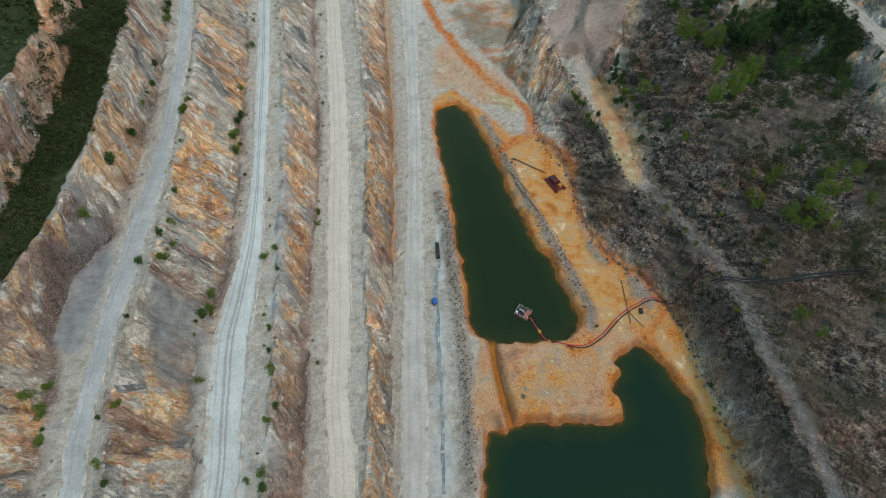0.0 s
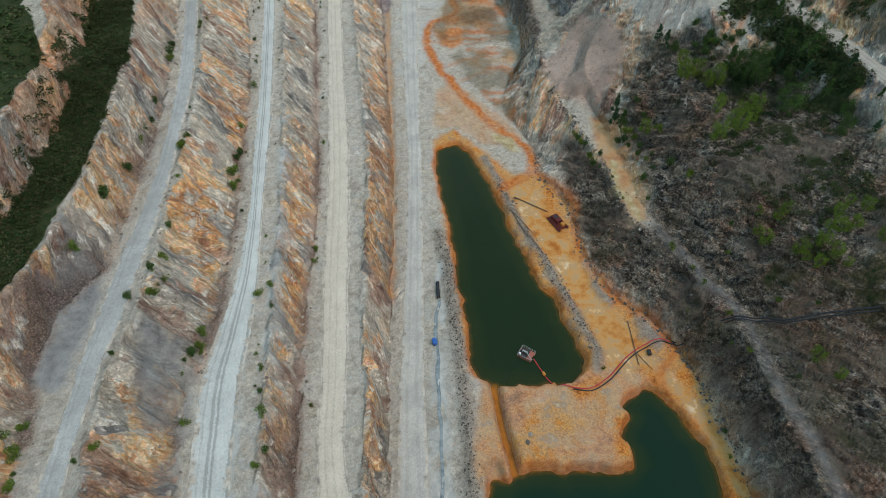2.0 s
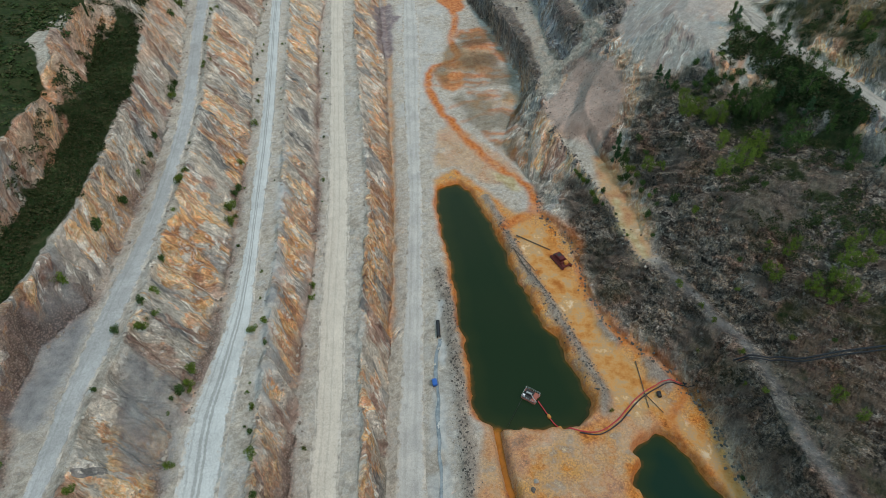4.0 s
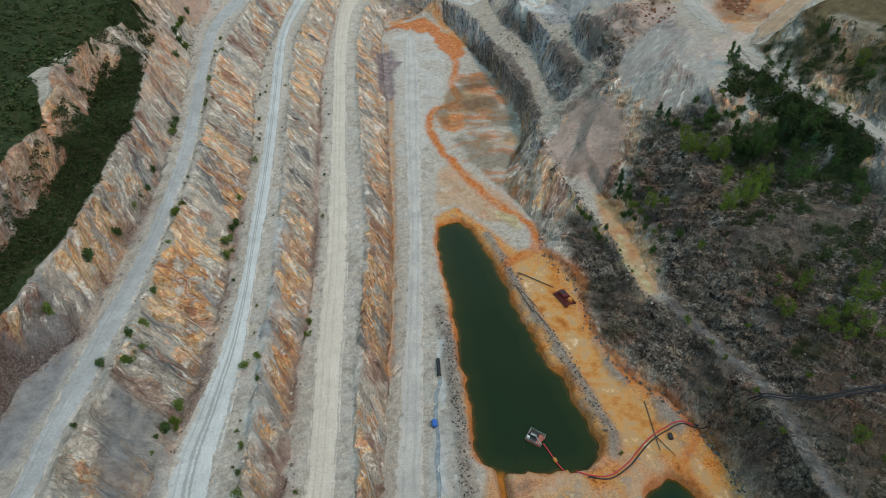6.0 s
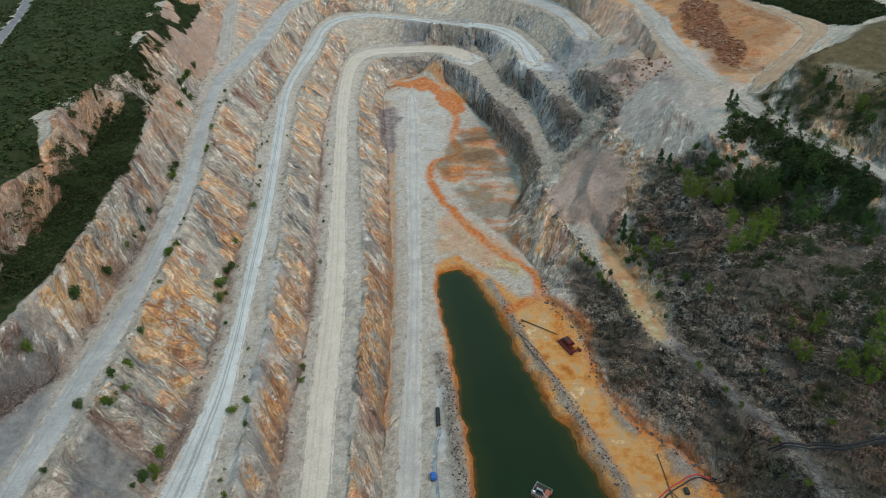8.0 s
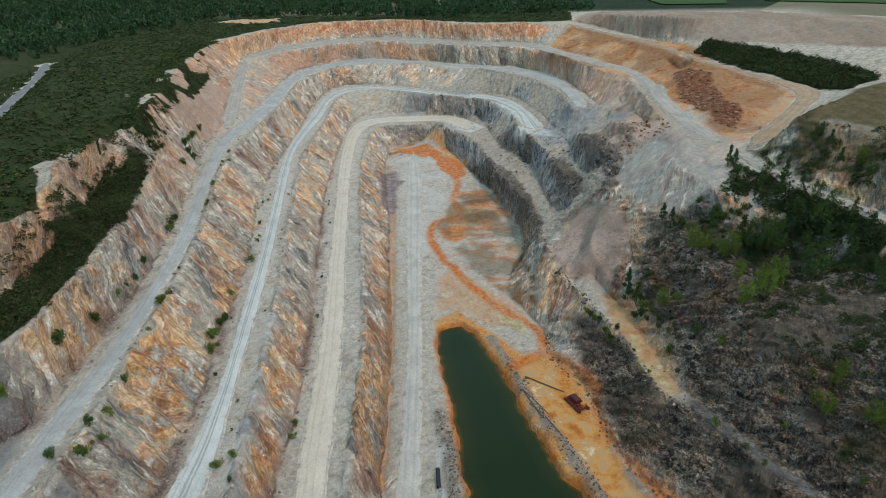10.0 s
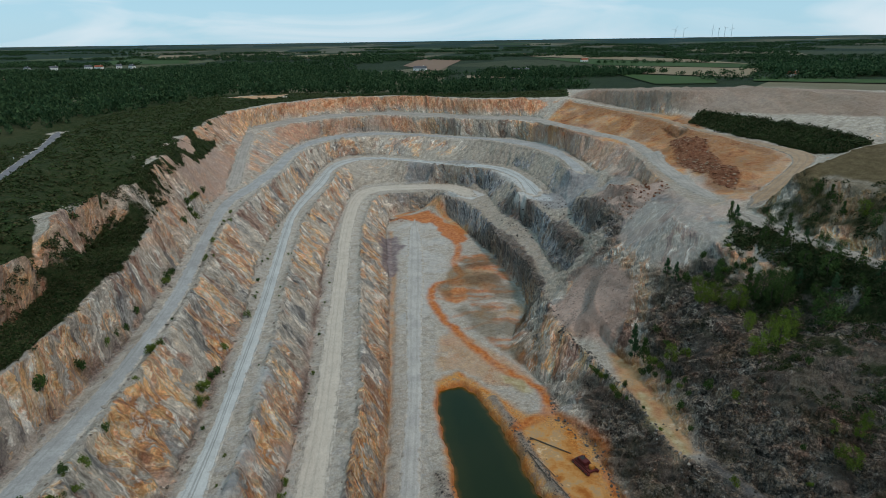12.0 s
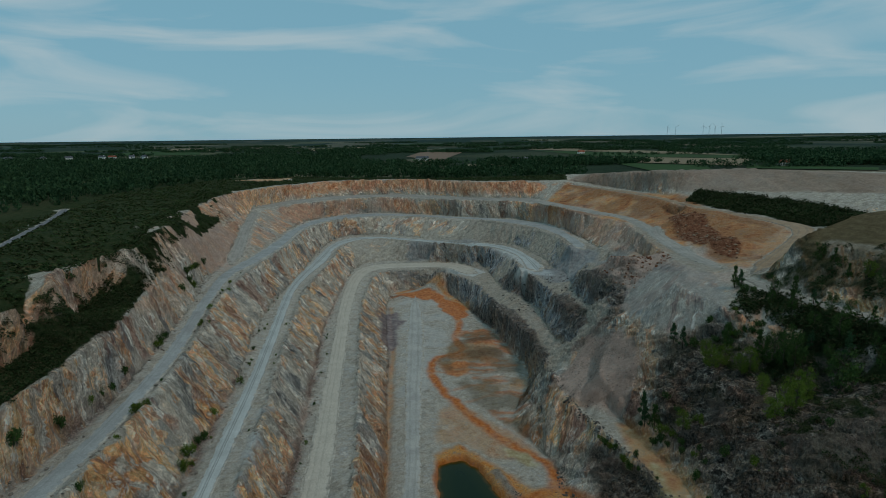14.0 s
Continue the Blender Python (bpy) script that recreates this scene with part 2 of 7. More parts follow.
    slate = m.mix(m.attr("blue"), slate, m.mix(1.0, blue, light, "MULTIPLY"))
    moss = m.ramp(speck, (0.36, (0.016, 0.022, 0.009)), (0.64, (0.06, 0.07, 0.026)))
    slate = m.mix(m.math("MULTIPLY", m.math("MULTIPLY", m.step(m.noise(p, 0.05, 9.0, 0.7), 0.53, 0.58), m.attr("fold")), 0.35), slate, moss)
    rock = m.mix(m.attr("slate"), wall, slate)
    ember = m.mix(0.9, m.ramp(tone_wall, (0.36, (0.36, 0.13, 0.07)), (0.45, (0.60, 0.25, 0.12)), (0.5, (0.68, 0.42, 0.26)), (0.55, (0.56, 0.21, 0.11)), (0.62, (0.68, 0.47, 0.32)), (0.7, (0.38, 0.14, 0.08))), light, "MULTIPLY")
    rock = m.mix(m.attr("rimrock"), rock, ember)
    # rubble and scree
    chip = m.node("SeparateColor", Color=m.voronoi(p, 1.6, "Color")).outputs[0]
    scree = m.ramp(m.noise(p, 0.4, 8.0, 0.78), (0.36, (0.27, 0.235, 0.19)), (0.5, (0.40, 0.355, 0.295)), (0.64, (0.52, 0.47, 0.395)))
    scree = m.mix(0.5, scree, m.ramp(chip, (0.0, 0.7), (0.5, 1.0), (1.0, 1.25)), "MULTIPLY")
    scree = m.mix(0.7, scree, m.ramp(speck, (0.36, 0.6), (0.5, 1.0), (0.64, 1.45)), "MULTIPLY")
    scree = m.mix(0.5, scree, m.ramp(m.noise(strata(0.2), 0.5, 6.0, 0.65), (0.36, (0.7, 0.66, 0.62)), (0.5, (1.0, 1.0, 1.0)), (0.62, (1.25, 1.2, 1.12))), "MULTIPLY")
    scree = m.mix(m.attr("slate"), scree, m.mix(1.0, scree, m.mix(m.attr("blue"), (0.36, 0.34, 0.315), (0.82, 0.82, 0.81)), "MULTIPLY"))
    color = m.mix(m.step(m.math("ADD", m.math("MULTIPLY", m.attr("face"), 0.8), m.math("MULTIPLY", m.math("SUBTRACT", m.noise(strata(0.4), 0.085, 8.0, 0.68), 0.5), 2.6)), 0.25, 0.44), scree, rock)
    color = m.mix(m.attr("pink"), color, m.mix(0.6, m.mix(1.0, scree, (1.1, 0.95, 0.9), "MULTIPLY"), (0.52, 0.36, 0.30)))
    # haul dust on the benches and the floor
    dust = m.ramp(m.noise(p, 0.14, 9.0, 0.74), (0.34, (0.30, 0.28, 0.245)), (0.44, (0.42, 0.385, 0.335)), (0.5, (0.49, 0.445, 0.38)), (0.54, (0.44, 0.37, 0.30)), (0.58, (0.38, 0.36, 0.33)), (0.66, (0.58, 0.53, 0.46)))
    dust = m.mix(0.5, dust, m.ramp(speck, (0.36, 0.55), (0.5, 1.0), (0.64, 1.4)), "MULTIPLY")
    dust = m.mix(0.35, dust, m.ramp(chip, (0.0, 0.6), (0.5, 1.0), (1.0, 1.35)), "MULTIPLY")
    dust = m.mix(m.math("MULTIPLY", m.step(m.noise(p, 0.09, 7.0, 0.7), 0.53, 0.6), 0.6), dust, scree)
    dust = m.mix(m.attr("slate"), dust, m.mix(1.0, dust, m.mix(m.attr("blue"), (0.36, 0.34, 0.32), (0.84, 0.84, 0.83)), "MULTIPLY"))
    color = m.mix(m.math("MULTIPLY", m.attr("dust"), m.step(m.noise(p, 0.12, 9.0, 0.72), 0.44, 0.53)), color, dust)
    # blue grey ash and fines
    ash = m.ramp(m.noise(p, 0.25, 8.0, 0.72), (0.36, (0.17, 0.175, 0.18)), (0.5, (0.26, 0.265, 0.265)), (0.64, (0.35, 0.35, 0.335)))
    color = m.mix(m.attr("ash"), color, m.mix(0.5, ash, m.ramp(speck, (0.36, 0.6), (0.5, 1.0), (0.64, 1.35)), "MULTIPLY"))
    chalk = m.ramp(m.noise(p, 0.3, 8.0, 0.7), (0.36, (0.36, 0.38, 0.38)), (0.5, (0.52, 0.54, 0.53)), (0.64, (0.66, 0.66, 0.62)))
    color = m.mix(m.attr("chalk"), color, chalk)
    # iron stained mud
    rust = m.ramp(m.noise(p, 0.1, 10.0, 0.72), (0.33, (0.22, 0.075, 0.02)), (0.41, (0.52, 0.165, 0.04)), (0.47, (0.64, 0.255, 0.06)), (0.515, (0.47, 0.25, 0.12)), (0.555, (0.66, 0.31, 0.085)), (0.61, (0.34, 0.21, 0.14)), (0.68, (0.64, 0.46, 0.25)))
    rust = m.mix(0.8, rust, m.ramp(grain, (0.36, 0.55), (0.5, 1.0), (0.64, 1.4)), "MULTIPLY")
    color = m.mix(m.attr("ochre"), color, rust)
    tan = m.ramp(m.noise(p, 0.14, 9.0, 0.66), (0.36, (0.44, 0.14, 0.032)), (0.45, (0.58, 0.245, 0.07)), (0.52, (0.61, 0.32, 0.12)), (0.57, (0.47, 0.31, 0.18)), (0.60, (0.60, 0.32, 0.12)), (0.66, (0.72, 0.56, 0.38)))
    color = m.mix(m.attr("sand"), color, tan)
    color = m.mix(m.attr("bank"), color, m.mix(0.8, scree, (0.62, 0.58, 0.58), "MULTIPLY"))
    red = m.ramp(m.noise(p, 0.5, 7.0, 0.7), (0.36, (0.34, 0.075, 0.018)), (0.5, (0.56, 0.16, 0.04)), (0.62, (0.62, 0.25, 0.085)))
    color = m.mix(m.attr("redmud"), color, red)
    maroon = m.ramp(m.noise(p, 0.4, 8.0, 0.75), (0.36, (0.07, 0.022, 0.015)), (0.5, (0.16, 0.06, 0.036)), (0.64, (0.27, 0.13, 0.08)))
    color = m.mix(m.attr("pool"), color, m.ramp(m.noise(p, 0.35, 6.0, 0.65), (0.36, (0.34, 0.25, 0.115)), (0.5, (0.47, 0.38, 0.21)), (0.64, (0.60, 0.53, 0.36))))
    crumbs = m.ramp(m.voronoi(p, 1.9, "Distance"), (0.0, (0.40, 0.29, 0.235)), (0.35, (0.27, 0.17, 0.135)), (0.6, (0.10, 0.06, 0.048)))
    color = m.mix(m.math("MULTIPLY", m.attr("umber_rubble"), 0.8), color, crumbs)
    color = m.mix(m.attr("mauve"), color, m.ramp(m.noise(p, 0.3, 7.0, 0.7), (0.36, (0.15, 0.115, 0.12)), (0.5, (0.235, 0.185, 0.185)), (0.64, (0.33, 0.28, 0.26))))
    color = m.mix(m.attr("maroon"), color, m.mix(0.6, maroon, m.ramp(speck, (0.36, 0.6), (0.5, 1.0), (0.64, 1.4)), "MULTIPLY"))
    # earth and low growth
    soil = m.ramp(m.noise(p, 0.35, 7.0, 0.75), (0.32, (0.012, 0.022, 0.009)), (0.48, (0.028, 0.045, 0.017)), (0.6, (0.048, 0.052, 0.024)), (0.75, (0.085, 0.066, 0.036)))
    color = m.mix(m.step(m.math("ADD", m.attr("growth"), m.math("MULTIPLY", m.math("SUBTRACT", patch2, 0.5), 1.2)), 0.35, 0.6), color, soil)
    brown = m.ramp(m.noise(p, 0.3, 7.0, 0.75), (0.3, (0.075, 0.055, 0.028)), (0.5, (0.125, 0.095, 0.052)), (0.62, (0.16, 0.125, 0.07)), (0.75, (0.19, 0.125, 0.075)))
    color = m.mix(m.attr("grass"), color, brown)
    # far land
    cell = m.node("TexVoronoi", Vector=m.scaled(p, (1.0, 0.55, 0.0)), Scale=0.0042)
    sep = m.node("SeparateColor", Color=cell.outputs["Color"]).outputs[0]
    land = m.ramp(sep, (0.0, (0.018, 0.036, 0.020)), (0.45, (0.022, 0.042, 0.022)), (0.55, (0.06, 0.105, 0.04)), (0.66, (0.21, 0.175, 0.115)), (0.75, (0.025, 0.046, 0.024)), (0.9, (0.25, 0.215, 0.145)))
    land = m.mix(0.4, land, m.ramp(m.noise(p, 0.02, 6.0, 0.7), (0.3, (0.008, 0.016, 0.011)), (0.7, (0.05, 0.065, 0.035))))
    # aerial haze painted in: blue-teal mixed into the land's colour with distance
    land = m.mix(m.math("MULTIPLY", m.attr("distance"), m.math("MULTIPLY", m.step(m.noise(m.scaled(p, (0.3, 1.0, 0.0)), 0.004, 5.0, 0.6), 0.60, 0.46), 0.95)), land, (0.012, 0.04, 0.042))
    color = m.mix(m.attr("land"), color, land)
    height = m.math("ADD", m.math("MULTIPLY", fine, m.attr("face")), m.math("MULTIPLY", grain, 0.6))
    height = m.math("ADD", height, m.math("MULTIPLY", m.math("ADD", m.math("ADD", streak, hair), m.math("MULTIPLY", leaf, m.attr("fold"))), m.attr("face")))
    m.bump(height, 1.0, 1.0)
    m.put(m.bsdf.inputs["Roughness"], m.math("SUBTRACT", 0.95, m.math("MULTIPLY", m.math("MAXIMUM", m.attr("pool"), m.math("MULTIPLY", m.attr("redmud"), 0.6)), 0.6)))
    return m.done(color)


M_ROCK = rock_material()


def road_material(name, pale, dark, tracks, verge=1.0):
    m = Nodes(name, 0.95, 0, 0.05)
    p = m.position()
    a = m.attr("across")
    along = m.vec(m.math("MULTIPLY", a, 5.0), m.math("MULTIPLY", m.attr("along"), 0.06), 0.0)
    streak = m.noise(along, 1.3, 7.0, 0.7)
    blot = m.noise(p, 0.12, 8.0, 0.7)
    grit = m.noise(p, 2.5, 6.0, 0.8)
    c = m.mix(m.step(blot, 0.4, 0.6), pale, dark)
    c = m.mix(m.math("MULTIPLY", m.step(streak, 0.44, 0.6), 0.22), c, tuple(k * 0.8 for k in dark))
    c = m.mix(m.math("MULTIPLY", m.step(streak, 0.47, 0.38), 0.15), c, tuple(k * 1.12 for k in pale))
    c = m.mix(0.5, c, m.ramp(grit, (0.36, 0.6), (0.5, 1.0), (0.64, 1.3)), "MULTIPLY")
    wob = m.math("MULTIPLY", m.math("SUBTRACT", m.noise(p, 0.08, 5.0), 0.5), 0.10)
    for at, wide, deep in tracks:
        w = m.math("ABSOLUTE", m.math("SUBTRACT", m.math("ADD", a, wob), at))
        line = m.math("SUBTRACT", 1.0, m.step(m.math("ADD", w, m.math("MULTIPLY", m.math("SUBTRACT", grit, 0.5), 0.12)), wide * 0.6, wide), True)
        c = m.mix(m.math("MULTIPLY", line, deep), c, (0.15, 0.15, 0.135))
    edge = m.math("ABSOLUTE", m.math("SUBTRACT", a, 0.5))
    ragged = m.math("ADD", m.math("MULTIPLY", m.math("SUBTRACT", m.noise(p, 0.35, 8.0, 0.75), 0.5), 0.9), edge)
    soil = m.ramp(m.noise(p, 0.3, 8.0, 0.75), *((at, tuple(k * verge for k in c_)) for at, c_ in ((0.38, (0.22, 0.195, 0.165)), (0.5, (0.40, 0.355, 0.295)), (0.62, (0.54, 0.48, 0.41)))))
    c = m.mix(m.step(m.math("ADD", ragged, m.math("MULTIPLY", m.attr("fade"), 0.5)), 0.38, 0.46), c, soil)
    m.bump(m.math("ADD", streak, grit), 0.5, 0.2)
    return m.done(c)


M_ROAD_CREAM = road_material("cream_haul_road", (0.55, 0.485, 0.40), (0.48, 0.42, 0.345), ((0.06, 0.03, 0.5), (0.93, 0.03, 0.5), (0.3, 0.04, 0.15), (0.55, 0.04, 0.15)))
M_ROAD_PALE = road_material("pale_grey_haul_road", (0.49, 0.505, 0.48), (0.40, 0.41, 0.39), ((0.40, 0.05, 0.45), (0.52, 0.04, 0.5), (0.93, 0.05, 0.6), (0.2, 0.03, 0.25)))
M_ROAD_GREY = road_material("grey_haul_road", (0.385, 0.39, 0.375), (0.30, 0.302, 0.288), ((0.95, 0.04, 0.5), (0.35, 0.05, 0.15)))
M_ROAD_TOP = road_material("dusty_top_haul_road", (0.40, 0.365, 0.32), (0.30, 0.275, 0.24), ((0.3, 0.06, 0.2), (0.68, 0.06, 0.2)), 0.8)
M_ROAD_DIRT = road_material("trodden_dirt_track", (0.40, 0.365, 0.315), (0.31, 0.28, 0.24), ((0.3, 0.07, 0.25), (0.65, 0.07, 0.25)), 0.6)
M_ROAD_ORANGE = road_material("orange_dirt_ramp", (0.40, 0.29, 0.195), (0.31, 0.21, 0.135), ((0.3, 0.07, 0.25), (0.65, 0.07, 0.25)), 0.6)
M_ROAD_FLOOR = road_material("trodden_floor_gravel", (0.47, 0.45, 0.405), (0.37, 0.355, 0.325), ((0.3, 0.08, 0.15), (0.68, 0.08, 0.15)))
M_TARMAC = road_material("country_road_tarmac", (0.20, 0.20, 0.21), (0.15, 0.15, 0.16), ())


def water_material(name, deep, mid):
    m = Nodes(name, 0.12, 0, 0.12)
    p = m.position()
    d = m.math("ADD", m.attr("shore"), m.math("MULTIPLY", m.math("SUBTRACT", m.noise(p, 0.2, 6.0, 0.65), 0.5), 3.0))
    c = m.ramp(m.math("DIVIDE", d, 14.0), (0.0, (0.38, 0.13, 0.018)), (0.035, (0.22, 0.08, 0.011)), (0.07, (0.07, 0.043, 0.008)), (0.14, mid), (0.5, deep))
    m.bump(m.noise(p, 1.5, 3.0), 0.03, 0.05)
    return m.done(c)


M_POND = water_material("dark_green_pond_water", (0.008, 0.020, 0.005), (0.016, 0.026, 0.006))
M_POND_TEAL = water_material("teal_pond_water", (0.002, 0.020, 0.0095), (0.014, 0.028, 0.007))

# ---- ground ----


def lattice(ix, iy, seed):
    h = (ix.astype(np.int64) * 374761393 + iy.astype(np.int64) * 668265263 + seed * 974634777) & 0xFFFFFFFF
    h = ((h ^ (h >> 13)) * 1274126177) & 0xFFFFFFFF
    return ((h ^ (h >> 16)) & 0xFFFF) / 65535.0


def vnoise(x, y, seed=0):
    """Smooth value noise in the plane, 0 to 1."""
    ix, iy = np.floor(x), np.floor(y)
    fx, fy = x - ix, y - iy
    fx, fy = fx * fx * (3 - 2 * fx), fy * fy * (3 - 2 * fy)
    a, b = lattice(ix, iy, seed), lattice(ix + 1, iy, seed)
    c, d = lattice(ix, iy + 1, seed), lattice(ix + 1, iy + 1, seed)
    return (a * (1 - fx) + b * fx) * (1 - fy) + (c * (1 - fx) + d * fx) * fy


def fbm(x, y, scale, octaves=4, seed=0, gain=0.5):
    out, amp, total = 0.0, 1.0, 0.0
    for k in range(octaves):
        out = out + amp * vnoise(x / scale * 2 ** k, y / scale * 2 ** k, seed + k)
        total, amp = total + amp, amp * gain
    return out / total


def curve(points, step=1.0):
    """Catmull-Rom through points of 2 or 3 numbers, resampled about every step metres."""
    p = np.array(points, float)
    p = np.vstack([2 * p[0] - p[1], p, 2 * p[-1] - p[-2]])
    out = []
    for k in range(1, len(p) - 2):
        n = max(2, int(np.linalg.norm((p[k + 1] - p[k])[:2]) / step))
        t = np.linspace(0, 1, n, endpoint=False)[:, None]
        a, b, c, d = p[k - 1], p[k], p[k + 1], p[k + 2]
        out.append(0.5 * (2 * b + (c - a) * t + (2 * a - 5 * b + 4 * c - d) * t ** 2 + (3 * b - a - 3 * c + d) * t ** 3))
    out.append(p[-2][None])
    return np.vstack(out)


def level(z, *points):
    """A break line of the ground at height z, or from z[0] to z[-1] along its points."""
    zs = np.interp(np.linspace(0, 1, len(points)), np.linspace(0, 1, len(z)), z) if isinstance(z, tuple) else [z] * len(points)
    return [(p[0], p[1], p[2] if len(p) > 2 else h) for p, h in zip(points, zs)]


# haul roads: left (outer, against the wall) and right (inner, over the drop) edges
R3_L = level((16, 16, 17), (-33, -30), (-35, 34), (-39, 63), (-40, 81), (-44, 115), (-50, 175), (-57, 230), (-65, 290), (-73, 346), (-79, 404), (-80, 446), (-73, 468), (-50, 478), (-12, 480), (7, 470), (20, 450))
R3_R = level((16, 16, 17), (-24, -30), (-26, 34), (-31, 63), (-32, 81), (-35, 114), (-41, 175), (-49, 230), (-57, 290), (-64, 346), (-69, 404), (-68, 436), (-60, 455), (-30, 461), (-8, 458), (4, 440), (14, 425))
R2_L = level((30, 30, 30, 33), (-60, -30), (-63, 32), (-67, 58), (-69, 74), (-68, 93), (-68, 114), (-70, 139), (-76, 178), (-82, 218), (-89, 259), (-97, 305), (-104, 356), (-107, 440), (-107, 492), (-101, 517), (-84, 529), (-53, 521), (-12, 501), (21, 487), (43, 466), (54, 430), (62, 378))
R2_R = level((30, 30, 30, 33), (-50, -30), (-53, 32), (-56, 58), (-58, 74), (-59, 93), (-61, 114), (-65, 139), (-70, 178), (-76, 217), (-83, 259), (-91, 305), (-98, 356), (-96, 430), (-99, 469), (-92, 502), (-72, 513), (-42, 506), (-7, 485), (25, 470), (38, 450), (46, 421), (46, 372))
R1_L = level(46, (-86, -30), (-88, 28), (-90, 38), (-91, 52), (-93, 67), (-94, 84), (-95, 103), (-95, 125), (-98, 155), (-103, 188), (-112, 228), (-122, 270), (-132, 320), (-131, 371), (-132, 426), (-135, 472), (-129, 529), (-110, 561), (-80, 574), (-46, 563), (-2, 546), (33, 533), (62, 516), (81, 485), (87, 436), (90, 386))
R1_R = level(46, (-80, -30), (-82, 28), (-84, 38), (-86, 52), (-87, 67), (-87, 84), (-88, 103), (-89, 125), (-92, 150), (-97, 188), (-106, 228), (-116, 270), (-124, 318), (-121, 355), (-121, 405), (-126, 472), (-117, 519), (-96, 542), (-67, 556), (-29, 544), (23, 524), (54, 493), (69, 465), (78, 436), (80, 378))
R0_L = level((61, 61, 61, 62), (-176, 500), (-172, 520), (-157, 556), (-137, 584), (-106, 600), (-61, 606), (-19, 592), (30, 566), (68, 562), (93, 510), (110, 466), (124, 434), (127, 395), (123, 335), (120, 290), (121, 255))
R0_R = level((61, 61, 61, 62), (-165, 494), (-163, 505), (-146, 537), (-121, 562), (-92, 582), (-58, 586), (-24, 568), (34, 542), (62, 536), (86, 491), (102, 453), (116, 425), (118, 380), (113, 328), (111, 285), (113, 250))
RAMP_L = level((46, 61), (-139, 338), (-146, 375), (-158, 425), (-172, 492))
RAMP_R = level((46, 61), (-131, 346), (-140, 385), (-150, 425), (-163, 485))
FLOOR_L = level(2, (-16, -30), (-17, 50), (-18, 87), (-18, 124), (-20, 197), (-25, 260), (-29, 320), (-32, 370), (-33, 415), (-32, 428))
FLOOR_R = level(2, (-6, -30), (-8, 50), (-10, 87), (-11, 124), (-14, 197), (-17, 260), (-19, 320), (-22, 370), (-27, 412), (-30, 428))
TRACK_L = level((17, 17, 20, 24, 26), (49, 212), (55, 190), (61, 165), (64, 145), (70, 133), (75, 123), (79, 112), (84, 103), (85, 91), (86, 77), (87, 65), (89, 52), (90, 35), (92, -20))
TRACK_R = level((17.5, 17.5, 20.5, 24.5, 26.5), (58, 212), (63, 190), (67, 165), (70, 145), (76, 132), (81, 122), (85, 112), (89, 103), (90, 91), (91, 77), (92, 65), (94, 52), (95, 35), (97, -20))
TOP_L = level((62, 63, 66, 68), (113, 238), (119, 215), (122, 200), (127, 180), (131, 160), (138, 130), (150, 80), (160, 20), (165, -30))
TOP_R = level((62, 63, 66, 68), (121, 240), (124, 218), (127, 203), (132, 184), (136, 164), (143, 134), (155, 84), (165, 24), (170, -30))
UP_L = level((73.5, 73, 72, 70, 63), (108, 562), (143, 467), (154, 410), (167, 353), (178, 318), (166, 294), (119, 243))
UP_R = level((73.5, 73, 72, 70, 63), (116, 562), (149, 467), (160, 410), (173, 353), (192, 318), (174, 291), (127, 238))

ROAD_W_L = level(69, (-206, 215), (-228, 279), (-245, 319), (-267, 374), (-300, 440))
ROAD_W_R = level(69, (-200, 218), (-222, 282), (-239, 322), (-260, 376), (-294, 444))

TOE = [
    level((16, 16, 17), (-40, -30), (-42, 34), (-44, 63), (-48, 101), (-49, 125), (-51, 151), (-54, 178), (-59, 210), (-65, 252), (-73, 305), (-78, 360), (-82, 425), (-78, 472), (-51, 486), (-12, 488), (14, 474), (27, 450)),
    level((30, 30, 33), (-62, -30), (-65, 32), (-66, 43), (-72, 58), (-71, 74), (-69, 93), (-71, 115), (-74, 139), (-79, 168), (-82, 195), (-89, 232), (-98, 272), (-103, 322), (-106, 380), (-110, 440), (-111, 492), (-104, 521), (-85, 533), (-53, 526), (-12, 507), (23, 493), (47, 470), (59, 430), (66, 380)),
    level(46, (-91, -30), (-93, 28), (-95, 38), (-97, 52), (-104, 67), (-105, 84), (-101, 93), (-98, 103), (-100, 130), (-103, 160), (-106, 185), (-113, 218), (-122, 256), (-134, 298), (-141, 336)),
    level(46, (-131, 385), (-134, 426), (-138, 472), (-132, 532), (-111, 565), (-80, 578), (-46, 568), (-2, 551), (33, 538), (64, 520), (85, 487), (92, 436), (95, 386)),
    level(61, (-121, 60), (-119, 105), (-119, 120), (-122, 140), (-124, 160), (-130, 188), (-138, 212), (-143, 235), (-148, 262)),
    level(1.5, (-17, -30), (-19, 37), (-21, 68), (-23, 110), (-25, 164), (-28, 210), (-33, 255), (-37, 300), (-44, 355), (-50, 405), (-49, 435), (-42, 448), (-25, 453), (-11, 446), (2, 420), (8, 399), (16, 375), (24, 352), (28, 332), (33, 310), (37, 284), (34, 266), (28, 250), (23, 230), (27, 217), (35, 202)),
    level(2.5, (36, 193), (36, 178), (44, 166), (47, 151), (49, 133), (57, 118), (66, 109), (72, 100), (75, 92), (78, 83), (80, 73), (82, 62), (82, 51), (84, 43), (87, 30), (88, -20)),
]
